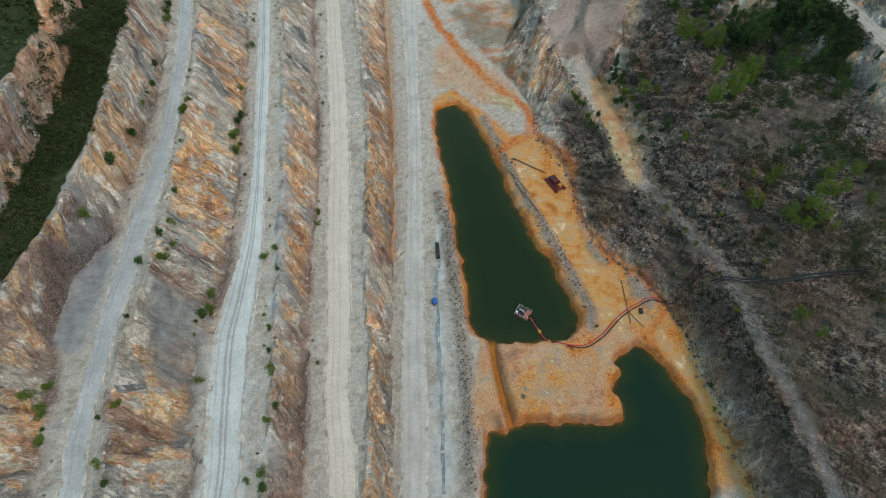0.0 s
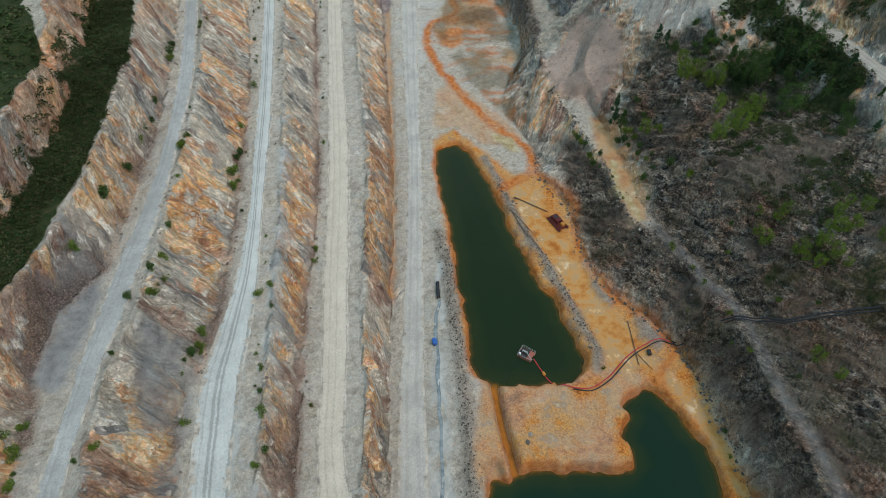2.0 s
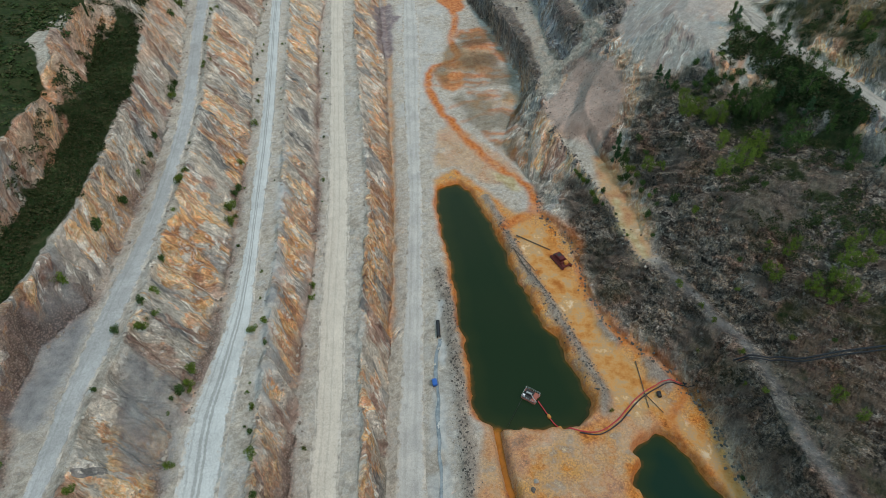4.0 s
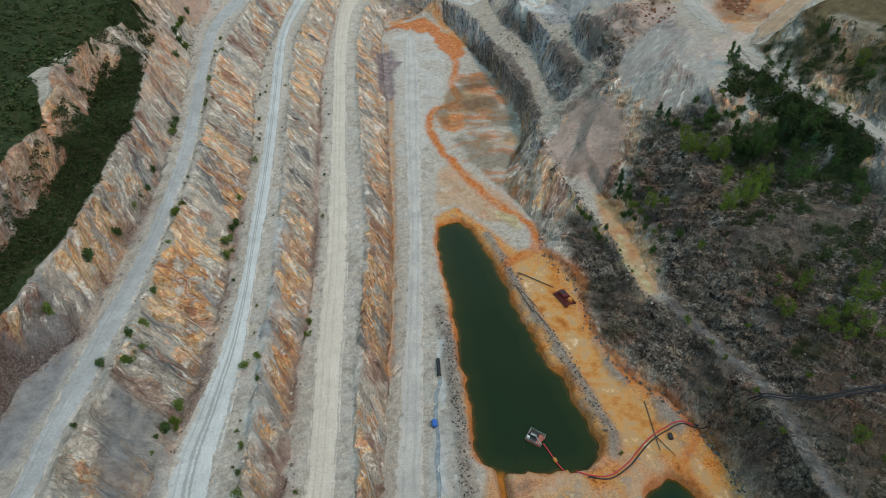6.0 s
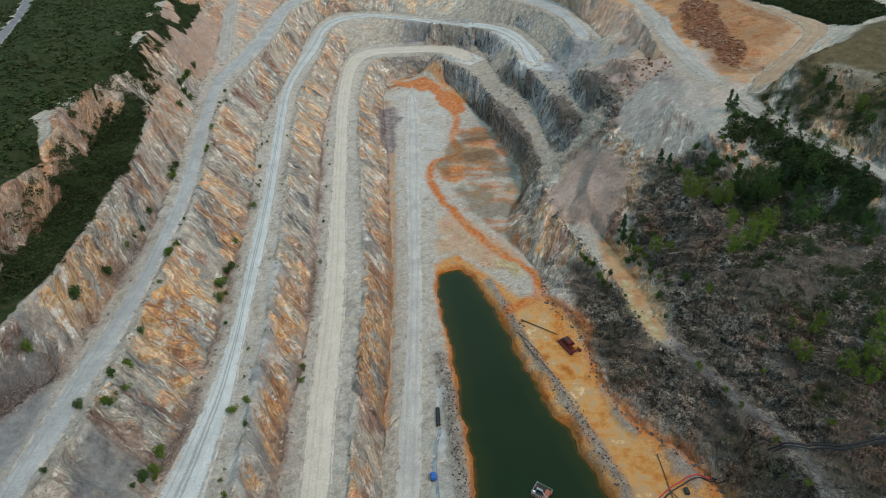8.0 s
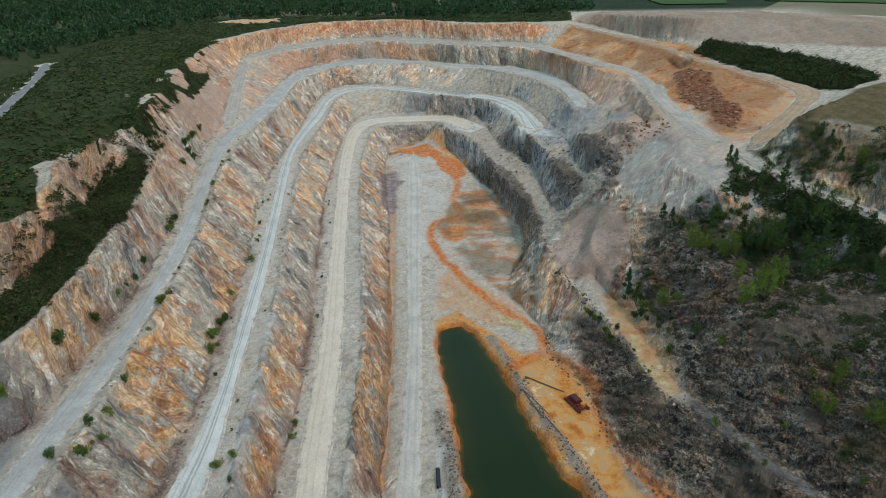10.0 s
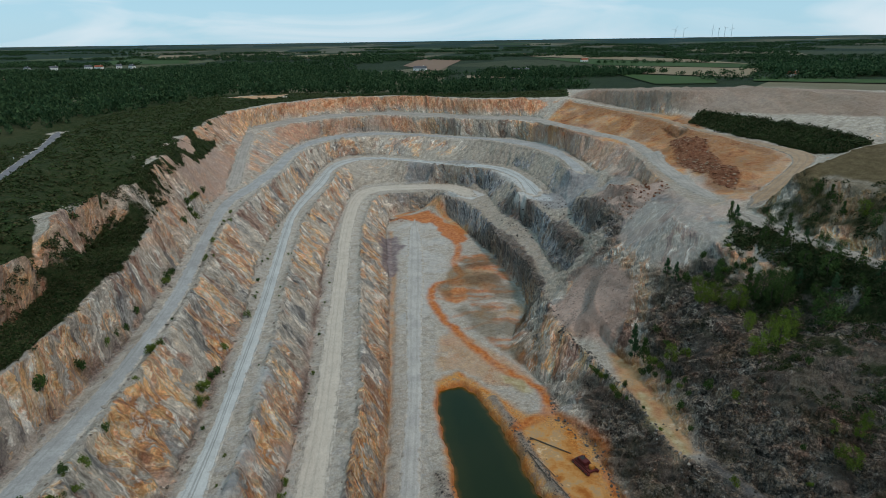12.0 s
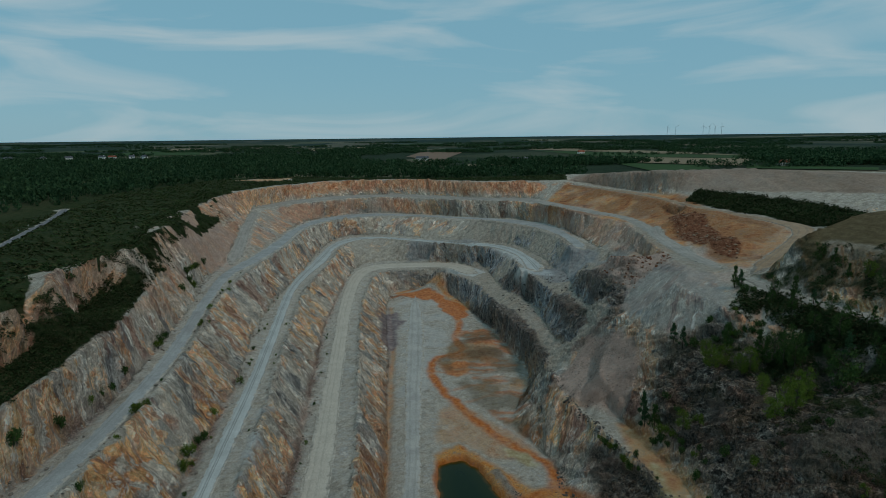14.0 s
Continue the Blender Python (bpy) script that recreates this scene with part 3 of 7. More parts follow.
CREST = [
    level((16, 16, 17), (-22, -30), (-24, 34), (-25, 62), (-26, 81), (-30, 112), (-32, 151), (-35, 185), (-42, 230), (-51, 290), (-59, 350), (-62, 392), (-62, 425), (-56, 446), (-25, 454), (-8, 440), (6, 425), (16, 400), (21, 381), (26, 346), (33, 323), (38, 301), (39, 278), (41, 260), (42, 241), (44, 218), (49, 204), (53, 190), (57, 176), (60, 161), (62, 146), (68, 133), (73, 123)),
    level((30, 30, 32), (-44, -30), (-47, 32), (-49, 57), (-51, 74), (-53, 93), (-56, 114), (-59, 139), (-63, 167), (-67, 190), (-72, 217), (-79, 259), (-86, 298), (-92, 350), (-92, 425), (-95, 469), (-89, 498), (-71, 509), (-42, 502), (-7, 481), (24, 466), (35, 448), (42, 421), (42, 372)),
    level(46, (-77, -30), (-79, 28), (-80, 38), (-83, 52), (-85, 67), (-84, 84), (-85, 103), (-88, 125), (-90, 150), (-95, 185), (-104, 228), (-114, 269), (-118, 314), (-118, 350), (-117, 405), (-122, 472), (-113, 516), (-94, 537), (-67, 552), (-29, 540), (22, 520), (51, 489), (65, 462), (74, 434), (76, 380)),
    level(61, (-110, -30), (-110, 40), (-109, 75), (-106, 88), (-105, 112), (-106, 130), (-110, 160), (-112, 178), (-119, 208), (-128, 245), (-137, 270), (-138, 292)),
    level((61, 61, 61, 62), (-161, 490), (-160, 504), (-143, 533), (-118, 558), (-91, 577), (-58, 581), (-25, 563), (33, 537), (58, 530), (82, 488), (98, 450), (112, 422), (114, 380), (109, 328), (105, 285), (103, 256), (96, 240)),
    level(76, (-124, 40), (-123, 100), (-122, 128), (-124, 145), (-124, 160), (-126, 174), (-140, 192), (-138, 205), (-141, 220), (-134, 238), (-140, 255), (-150, 292), (-160, 330), (-172, 372), (-180, 410), (-182, 450), (-183, 490), (-172, 530), (-158, 566), (-140, 594), (-117, 607), (-59, 612), (-18, 600), (24, 574), (75, 574), (108, 566)),
]
SHAPE = [
    level(1.4, (-8, 282), (5, 330), (2, 380)),
    level(3.5, (-4, 126), (-3, 102), (-1, 79), (1, 56), (2, 30)),
    # quarry corner with dark rock steps
    level(17, (24, 450), (30, 400), (44, 372), (50, 340), (50, 300), (54, 275)),
    level((32, 30, 30), (46, 370), (54, 345), (57, 320), (60, 298), (62, 270)),
    level(33, (70, 372), (68, 325), (70, 292), (78, 288)),
    level((40, 44, 47, 48), (74, 345), (72, 328), (75, 307), (77, 282), (84, 277)),
    level((56, 56, 52), (82, 310), (93, 293), (104, 320), (106, 380)),
    level((40, 46), (95, 361), (82, 352), (78, 340)),
    # rubble fan
    level((26, 19), (60, 245), (55, 228), (46, 218)),
    level((44, 30, 24), (72, 242), (64, 238), (57, 222), (60, 205)),
    level((60, 59, 57), (96, 246), (91, 240), (97, 225), (102, 205)),
    level((44, 44, 40, 40, 38, 33, 33), (78, 226), (86, 208), (87, 178), (90, 160), (93, 141), (104, 122), (112, 92), (116, 60), (118, -20)),
    level((44.5, 45, 44, 44), (88, 211), (93, 197), (100, 184), (112, 168)),
    level((52, 55, 56), (114, 190), (122, 160), (134, 120), (150, 60)),
    level((78, 80, 78), (136, 235), (145, 222), (150, 205), (152, 180), (165, 130), (185, 60)),
    level((79, 85, 88, 90), (134, 232), (158, 240), (180, 250), (240, 268)),
    level((92, 90), (205, 225), (215, 170), (230, 120)),
    level((62, 64, 64), (128, 330), (140, 310), (146, 285), (138, 262)),
    level((66, 70), (150, 400), (144, 430)),
    # spoil heap
    level(74, (118, 590), (155, 470), (168, 410), (185, 365), (205, 340), (240, 330)),
    level((80, 90, 92, 92, 92), (128, 610), (145, 530), (170, 464), (215, 466), (244, 442), (270, 419), (330, 390)),
    level((78, 88, 90, 90), (160, 640), (190, 560), (240, 510), (300, 470), (350, 450)),
    level(74, (190, 680), (250, 590), (330, 520)),
    # heath hill
    level((78, 77, 77), (-150, 60), (-160, 160), (-172, 205), (-190, 250), (-222, 324), (-247, 387), (-262, 500), (-250, 570), (-215, 620), (-165, 640)),
    level((70, 69.5), (-190, 60), (-196, 160), (-200, 205)),
    level((68, 68), (-290, 60), (-300, 300), (-320, 420)),
]

GX0, GX1, GY0, GY1 = -360, 400, -110, 720


def solve_heights():
    """Ground heights on a one metre grid: held on the break lines, harmonic between them."""
    lines = TOE + CREST + SHAPE + [R3_L, R3_R, R2_L, R2_R, R1_L, R1_R, R0_L, R0_R, RAMP_L, RAMP_R, FLOOR_L, FLOOR_R, TRACK_L, TRACK_R, TOP_L, TOP_R, UP_L, UP_R, ROAD_W_L, ROAD_W_R]
    pts = np.vstack([curve(line, 0.5) for line in lines])
    heights = None
    for cell in (32, 16, 8, 4, 2, 1):
        nx, ny = (GX1 - GX0) // cell + 1, (GY1 - GY0) // cell + 1
        total, count = np.zeros((ny, nx)), np.zeros((ny, nx))
        i = np.clip(np.rint((pts[:, 0] - GX0) / cell).astype(int), 0, nx - 1)
        j = np.clip(np.rint((pts[:, 1] - GY0) / cell).astype(int), 0, ny - 1)
        np.add.at(total, (j, i), pts[:, 2])
        np.add.at(count, (j, i), 1)
        held = count > 0
        value = total / np.maximum(count, 1)
        for a in (np.s_[0, :], np.s_[-1, :], np.s_[:, 0], np.s_[:, -1]):
            held[a], value[a] = True, 73.0
        if heights is None:
            z = np.full((ny, nx), 60.0)
        else:
            yy, xx = np.linspace(0, heights.shape[0] - 1.001, ny), np.linspace(0, heights.shape[1] - 1.001, nx)
            z = bilinear(heights, xx[None, :] + 0 * yy[:, None], yy[:, None] + 0 * xx[None, :])
        z[held] = value[held]
        for _ in range(250 if cell > 4 else 90):
            z[1:-1, 1:-1] = 0.25 * (z[:-2, 1:-1] + z[2:, 1:-1] + z[1:-1, :-2] + z[1:-1, 2:])
            z[held] = value[held]
        heights = z
    return heights


def bilinear(g, fx, fy):
    ix = np.clip(np.floor(fx).astype(int), 0, g.shape[1] - 2)
    iy = np.clip(np.floor(fy).astype(int), 0, g.shape[0] - 2)
    tx, ty = np.clip(fx - ix, 0, 1), np.clip(fy - iy, 0, 1)
    return (g[iy, ix] * (1 - tx) + g[iy, ix + 1] * tx) * (1 - ty) + (g[iy + 1, ix] * (1 - tx) + g[iy + 1, ix + 1] * tx) * ty


def sample(g, x, y):
    return bilinear(g, x - GX0, y - GY0)


def inside(poly, x, y):
    out = np.zeros(x.shape, bool)
    px, py = np.array([p[0] for p in poly], float), np.array([p[1] for p in poly], float)
    for k in range(len(poly)):
        x0, y0, x1, y1 = px[k - 1], py[k - 1], px[k], py[k]
        if y0 != y1:
            out ^= ((y0 > y) != (y1 > y)) & (x < (x1 - x0) * (y - y0) / (y1 - y0) + x0)
    return out


def blur(g, n):
    for _ in range(n):
        g = g.copy()
        g[1:-1, 1:-1] = (g[1:-1, 1:-1] * 2 + g[:-2, 1:-1] + g[2:, 1:-1] + g[1:-1, :-2] + g[1:-1, 2:]) / 6
    return g


gy, gx = np.mgrid[GY0:GY1 + 1, GX0:GX1 + 1].astype(float)


def area(*polys, soft=3):
    """A mask on the grid from polygons."""
    m = np.zeros(gx.shape, bool)
    for p in polys:
        m |= inside(p, gx, gy)
    return blur(m.astype(float), soft)


def band(left, right, soft=1):
    a, b = curve(left, 3.0), curve(right, 3.0)
    return area([tuple(p[:2]) for p in a] + [tuple(p[:2]) for p in b[::-1]], soft=soft)


def near_line(points, width, soft=2):
    """A mask of a stroke along a line."""
    p = curve(points, 1.0)
    m = np.zeros(gx.shape)
    r = int(width) + 2
    for q in p:
        i, j = int(round(q[0] - GX0)), int(round(q[1] - GY0))
        s = np.s_[max(0, j - r):j + r + 1, max(0, i - r):i + r + 1]
        d = np.hypot(gx[s] - q[0], gy[s] - q[1])
        m[s] = np.maximum(m[s], np.clip(width / 2 + 0.5 - d, 0, 1))
    return blur(m, soft)


BASE = solve_heights()

POND_A = [(-8, 200), (0, 204), (6, 200), (12, 186), (17, 172), (19, 164), (23, 149), (30, 130), (35, 117), (39, 106), (42, 97), (42, 91), (39, 88), (34, 86), (22, 86), (15, 86), (8, 88), (5, 94), (4, 106), (2, 123), (0, 141), (-3, 162), (-6, 181)]
POND_B = [(8, -8), (8, 37), (8, 50), (10, 56), (13, 57), (16, 56), (18, 58), (25, 59), (35, 59), (44, 59), (52, 59), (52, 65), (50, 70), (54, 76), (51, 78), (54, 82), (61, 84), (66, 82), (69, 75), (72, 70), (75, 64), (75, 57), (74, 48), (73, 37), (70, 10), (60, -8)]
CHANNEL = [(12, 87), (14, 72), (16, 64), (17, 57)]
SHALLOW = [(8, 60), (12, 62), (14, 57), (13, 48), (9, 51)]

warp_x, warp_y = gx + 3.2 * (fbm(gx, gy, 5, 3, 26) - 0.5), gy + 3.2 * (fbm(gx, gy, 5, 3, 27) - 0.5)
ponds = inside(POND_A, warp_x, warp_y) | inside(POND_B, warp_x, warp_y)
pond_cut = np.maximum(blur(ponds.astype(float), 1), 0.6 * area(SHALLOW, soft=1))
pond_cut = np.maximum(pond_cut, near_line(CHANNEL, 2.4, 1))
road_mask = np.maximum.reduce([band(R3_L, R3_R), band(R2_L, R2_R), band(R1_L, R1_R), band(R0_L, R0_R), band(RAMP_L, RAMP_R), band(FLOOR_L, FLOOR_R), band(TRACK_L, TRACK_R), band(TOP_L, TOP_R), band(UP_L, UP_R), band(ROAD_W_L, ROAD_W_R)])
wide_roads = blur(road_mask, 6)
slope = np.hypot(*np.gradient(BASE))
face_mask = np.clip((blur(slope, 1) - 0.45) / 0.35, 0, 1) * (1 - road_mask)

HEATH = [(-360, -110), (-128, -110), (-126, 100), (-124, 128), (-127, 160), (-130, 174), (-146, 190), (-144, 222), (-139, 238), (-146, 258), (-156, 292), (-166, 330), (-178, 372), (-187, 410), (-192, 450), (-190, 500), (-178, 535), (-164, 570), (-145, 600), (-117, 612), (-59, 617), (-18, 606), (24, 582), (75, 580), (112, 590), (130, 720), (-360, 720)]
LEDGE = [(-121, 20), (-120, 105), (-120, 120), (-123, 140), (-125, 160), (-131, 188), (-139, 212), (-144, 235), (-152, 262), (-148, 285), (-140, 280), (-131, 250), (-121, 212), (-113, 182), (-111, 160), (-107, 130), (-106, 112), (-107, 88), (-110, 75), (-112, 20)]
WOODED = [(104, 205), (100, 186), (94, 172), (96, 160), (99, 142), (110, 122), (120, 92), (124, 60), (124, -20), (150, -20), (148, 60), (134, 128), (127, 158), (121, 190), (112, 218)]
RIGHT_BANK = [(130, 222), (133, 200), (140, 165), (148, 130), (162, 70), (172, -20), (215, -20), (200, 80), (176, 150), (158, 200), (146, 226)]
HEAP_WOOD = [(164, 420), (172, 362), (188, 330), (200, 306), (222, 316), (230, 336), (216, 366), (200, 394), (178, 434)]
BROWN_HILL = [(134, 238), (170, 268), (200, 300), (260, 310), (340, 250), (360, -110), (190, -110), (176, 60), (160, 140), (142, 205)]
SLATE_SIDE = [(12, 430), (24, 352), (33, 310), (38, 286), (34, 266), (48, 262), (60, 250), (46, 215), (44, 170), (50, 132), (72, 104), (80, 80), (86, 40), (90, -60), (130, -60), (136, 90), (128, 150), (116, 190), (100, 200), (90, 240), (84, 262), (100, 300), (95, 360), (84, 440), (60, 490), (20, 495), (-40, 505), (-60, 460), (-20, 450)]
OCHRE_FLOOR = [(-9, 205), (0, 212), (14, 196), (26, 182), (38, 180), (46, 164), (48, 132), (64, 110), (74, 98), (78, 84), (80, 66), (80, 40), (72, 40), (40, 60), (10, 50), (4, 60), (8, 85), (3, 100), (0, 130), (-6, 175)]
PINK = [(61, 261), (66, 248), (72, 228), (70, 214), (61, 202), (53, 209), (45, 217), (41, 237), (50, 246)]
RED_HEAP = [(78, 326), (105, 318), (106, 284), (95, 281), (82, 269), (79, 291), (76, 304)]
RED_HEAP_B = [(141, 389), (151, 392), (150, 347), (147, 317), (143, 292), (130, 270), (127, 290), (125, 308), (131, 322), (126, 329), (133, 367)]
ORANGE_BASIN = [(122, 300), (136, 268), (150, 290), (176, 318), (168, 345), (156, 400), (146, 460), (132, 440), (134, 400), (140, 350), (130, 320)]

masks = {}
jit = fbm(gx, gy, 9.0, 3, 5) - 0.5
masks["dust"] = np.clip(1 - slope / 0.5, 0, 1) * np.clip(1 - (BASE - 62) / 6, 0, 1)
masks["face"] = face_mask
masks["slate"] = area(SLATE_SIDE, soft=10)
masks["pink"] = area(PINK, soft=3)
masks["ochre"] = area(OCHRE_FLOOR, soft=2) * np.clip((6.5 - BASE) / 2, 0, 1)
rim_orange = np.clip((BASE - 63) / 4, 0, 1) * (gy > 390) * (gx < 140)
masks["rimrock"] = blur(rim_orange * np.clip(slope / 0.6, 0, 1), 1)
masks["ochre"] = np.maximum(masks["ochre"], 0.75 * area(ORANGE_BASIN, soft=4))
masks["ochre"] = np.maximum(masks["ochre"], 0.8 * near_line([(-44, 438), (-30, 446), (-14, 441), (2, 410), (6, 395)], 7, 2))
RIVER = [(-2, 384), (2, 366), (1, 348), (-1, 334), (3, 317), (-4, 309), (-12, 302), (-13, 282), (-6, 260), (3, 241), (15, 220), (29, 203), (34, 193), (34, 186), (31, 180), (24, 177), (19, 172)]
OUTFLOW = [(34, 182), (43, 172), (47, 162), (46, 145), (50, 131), (58, 117), (67, 108), (71, 99), (69, 93.5), (65.5, 90.5), (65, 85), (65, 79)]
masks["redmud"] = np.maximum(near_line(RIVER, 4.2, 1) * np.clip(0.35 + 1.1 * fbm(gx, gy, 5, 3, 66), 0, 1), near_line(OUTFLOW, 2.8, 1) * (0.6 + 0.4 * fbm(gx, gy, 6, 3, 64)))
masks["maroon"] = np.maximum(area(RED_HEAP_B, soft=3) * 0.9, area(RED_HEAP, soft=3) * 0.12)
masks["maroon"] = np.maximum(masks["maroon"], 0.45 * area(ORANGE_BASIN, soft=4) * np.clip((fbm(gx, gy, 16, 3, 87) - 0.3) * 4, 0, 1))
masks["maroon"] = np.maximum(masks["maroon"], near_line([(108, 556), (128, 500), (140, 462), (149, 415), (160, 360), (172, 325)], 7, 3) * 0.6)
heath = area(HEATH, soft=2)
growth = np.maximum.reduce([heath, area(LEDGE, soft=2), area(WOODED, soft=8) * 0.42 * np.clip((fbm(gx, gy, 18, 4, 19) - 0.40) * 6, 0, 1), area(RIGHT_BANK, soft=4), area(HEAP_WOOD, soft=3)])
growth *= np.clip(1.25 - slope * 0.55, 0, 1)
masks["growth"] = np.clip(growth * (1 - road_mask) * (1 - area([(-232, 600), (-165, 612), (-190, 640), (-230, 645)], soft=2)), 0, 1)
masks["grass"] = area(BROWN_HILL, soft=5) * (1 - road_mask) * (1 - masks["growth"])
masks["warm"] = 1 - masks["slate"]
edge_of = blur(ponds.astype(float), 2)
shore = np.clip(4 * edge_of * (1 - edge_of), 0, 1)
masks["redmud"] = np.maximum(masks["redmud"], near_line([(-14, 303), (-4, 305), (10, 302), (26, 300)], 1.6, 1) * 0.8)
masks["redmud"] = np.maximum(masks["redmud"], near_line([(1, 343), (8, 338), (22, 335)], 1.5, 1) * 0.8)
masks["redmud"] = np.maximum(masks["redmud"], near_line([(-2, 262), (8, 268), (22, 272)], 1.4, 1) * 0.8)
masks["redmud"] = np.maximum(masks["redmud"], near_line([(4, 250), (14, 256), (25, 262)], 1.3, 1) * 0.8)
masks["redmud"] = np.maximum(masks["redmud"], near_line([(-10, 285), (2, 284), (12, 282)], 1.2, 1) * 0.8)
masks["redmud"] = np.maximum(masks["redmud"], shore * 0.8)
masks["umber"] = blur(((BASE > 47) & (BASE < 77) & (gx < -90) & (gy < 330)).astype(float), 3) * 0.4
masks["ash"] = np.maximum.reduce([area([(-105, 90), (-104, 64), (-94, 62), (-94, 90), (-99, 100)], soft=2) * 0.9, area([(46, 385), (62, 382), (82, 400), (92, 372), (84, 350), (70, 345), (58, 350)], soft=4) * 0.8, area([(-84, 86), (-74, 84), (-72, 60), (-77, 56)], soft=2) * 0.8, area([(78, 250), (96, 246), (104, 260), (100, 285), (84, 272)], soft=4) * 0.55, area([(-40, 480), (10, 490), (40, 470), (10, 500), (-40, 505)], soft=4) * 0.7])
masks["pink"] = np.maximum(masks["pink"], 0.75 * near_line(TOE[0][:12], 2.6, 1))
back = (gy > 330) & (BASE > 47) & (BASE < 60.5)
masks["rimrock"] = np.maximum(masks["rimrock"], blur(back * face_mask * np.clip(1.0 - (gx + 60) / 120, 0.25, 1) * np.clip((fbm(gx, gy, 30, 3, 67) - 0.25) * 4, 0, 1), 1) * 0.95)
masks["pink"] = np.maximum(masks["pink"], 0.35 * back * (gx < -60) * face_mask)
masks["slate"] = masks["slate"] * np.clip(1.0 - (gy - 200) / 90, 0.5, 1) * np.clip((BASE - 2.2) / 2, 0, 1)
PALE_SIDE = [(22, 232), (26, 216), (36, 200), (46, 198), (58, 176), (61, 160), (63, 140), (71, 138), (72, 160), (68, 190), (76, 214), (84, 228), (98, 240), (106, 262), (98, 290), (80, 300), (66, 296), (60, 330), (46, 350), (38, 330), (40, 300), (40, 262), (30, 252)]
masks["slate"] = masks["slate"] * (1 - 0.8 * area(PALE_SIDE, soft=5))
masks["warm"] = 1 - masks["slate"]
LEFT_SLOPE = [(-131, 236), (-137, 262), (-140, 290), (-146, 312), (-152, 340), (-160, 380), (-168, 415), (-178, 455), (-186, 490), (-205, 480), (-198, 420), (-186, 370), (-168, 310), (-152, 262), (-142, 240)]
LEFT_STREAK = np.clip((fbm(gx * 1.0 + gy * 0.35, gy * 0.35 - gx, 15, 4, 47) - 0.36) * 7, 0, 1)
masks["growth"] = np.maximum(masks["growth"], area(LEFT_SLOPE, soft=4) * LEFT_STREAK)
masks["rimrock"] = np.maximum(masks["rimrock"], 0.7 * area(LEFT_SLOPE, [(-124, 120), (-120, 160), (-128, 200), (-136, 230), (-150, 230), (-140, 160), (-128, 120)], soft=3))
DARK_SIDE = [(92, 205), (88, 176), (88, 150), (100, 126), (112, 96), (120, 40), (122, -20), (150, -20), (146, 70), (132, 130), (124, 165), (116, 205), (104, 212)]
masks["growth"] = np.maximum(masks["growth"], 0.42 * area(DARK_SIDE, soft=6) * (1 - road_mask) * np.clip((fbm(gx, gy, 12, 4, 37) - 0.30) * 5, 0, 1))
LEDGE_TRACK = [((p[0] + q[0]) / 2, (p[1] + q[1]) / 2) for p, q in zip(TRACK_L[3:], TRACK_R[3:])]
masks["ash"] = np.maximum(masks["ash"], near_line(LEDGE_TRACK, 2.6, 2) * (0.25 + 0.5 * fbm(gx, gy, 8, 3, 63)))
RIM_SIDE = [(106, 226), (116, 208), (122, 182), (134, 148), (170, 150), (172, 200), (158, 244), (130, 252)]
masks["growth"] = np.maximum(masks["growth"], 0.8 * area(RIM_SIDE, soft=4) * (1 - road_mask) * np.clip((fbm(gx, gy, 11, 4, 59) - 0.33) * 6, 0, 1))
# dark maroon-brown rock; the growth mask also paints in the steep slope's shade
SHADY = [(94, 110), (92, 80), (96, 50), (97, -20), (124, -20), (124, 60), (116, 100), (106, 118)]
masks["growth"] = np.maximum(masks["growth"], 0.45 * area(SHADY, soft=5) * (1 - road_mask) * np.clip((fbm(gx, gy, 9, 4, 39) - 0.38) * 6, 0, 1))
masks["maroon"] = np.maximum(masks["maroon"], 0.22 * area(SHADY, soft=5) * np.clip((fbm(gx, gy, 15, 4, 43) - 0.42) * 6, 0, 1))
masks["dust"] = masks["dust"] * (1 - 0.85 * masks["slate"])
masks["face"] = np.maximum(masks["face"], 0.75 * masks["slate"])
masks["fold"] = blur(((gx > 30) & (gy < 300)).astype(float), 12)
masks["bank"] = np.maximum.reduce([near_line([(14, 192), (19, 178), (22, 166), (27, 150), (35, 130), (41, 112), (46, 98), (45, 90)], 3.2, 1), near_line([(-6, 150), (-2, 130), (0, 108), (2, 88), (4, 62), (4, 40)], 4.0, 2),
                            area([(62, 112), (66, 106), (70, 100), (66, 97), (62, 102)], soft=1), area([(47, 140), (50, 126), (56, 116), (53, 113), (49, 122)], soft=1)])
masks["sand"] = np.maximum.reduce([area([(58, 200), (57, 185), (61, 165), (64, 142), (70, 142), (69, 160), (66, 180), (63, 200)], soft=2) * 0.7, area([(22, 172), (27, 178), (36, 172), (42, 150), (46, 132), (54, 114), (62, 102), (64, 92), (54, 88), (48, 92), (46, 104), (40, 120), (32, 140), (27, 156)], soft=2), near_line([(62, 93), (69, 85), (73.5, 75), (77.5, 65), (80.5, 52), (83, 36)], 4.6, 1)])
UPPER_EAST = [(10, 486), (60, 506), (108, 566), (150, 474), (172, 424), (160, 380), (128, 322), (112, 292), (96, 310), (100, 380), (90, 440), (50, 478)]
east = area(UPPER_EAST, soft=6) * (1 - road_mask)
masks["ochre"] = np.maximum(masks["ochre"], east * (0.2 + 0.6 * np.clip((fbm(gx, gy, 22, 4, 35) - 0.38) * 5, 0, 1)))
masks["pink"] = np.maximum(masks["pink"], east * 0.55)
masks["maroon"] = np.maximum(masks["maroon"], east * 0.5 * np.clip((fbm(gx, gy, 18, 4, 65) - 0.4) * 5, 0, 1))
JUNCTION = [(80, 240), (108, 230), (128, 250), (124, 300), (110, 302), (98, 312), (84, 280)]
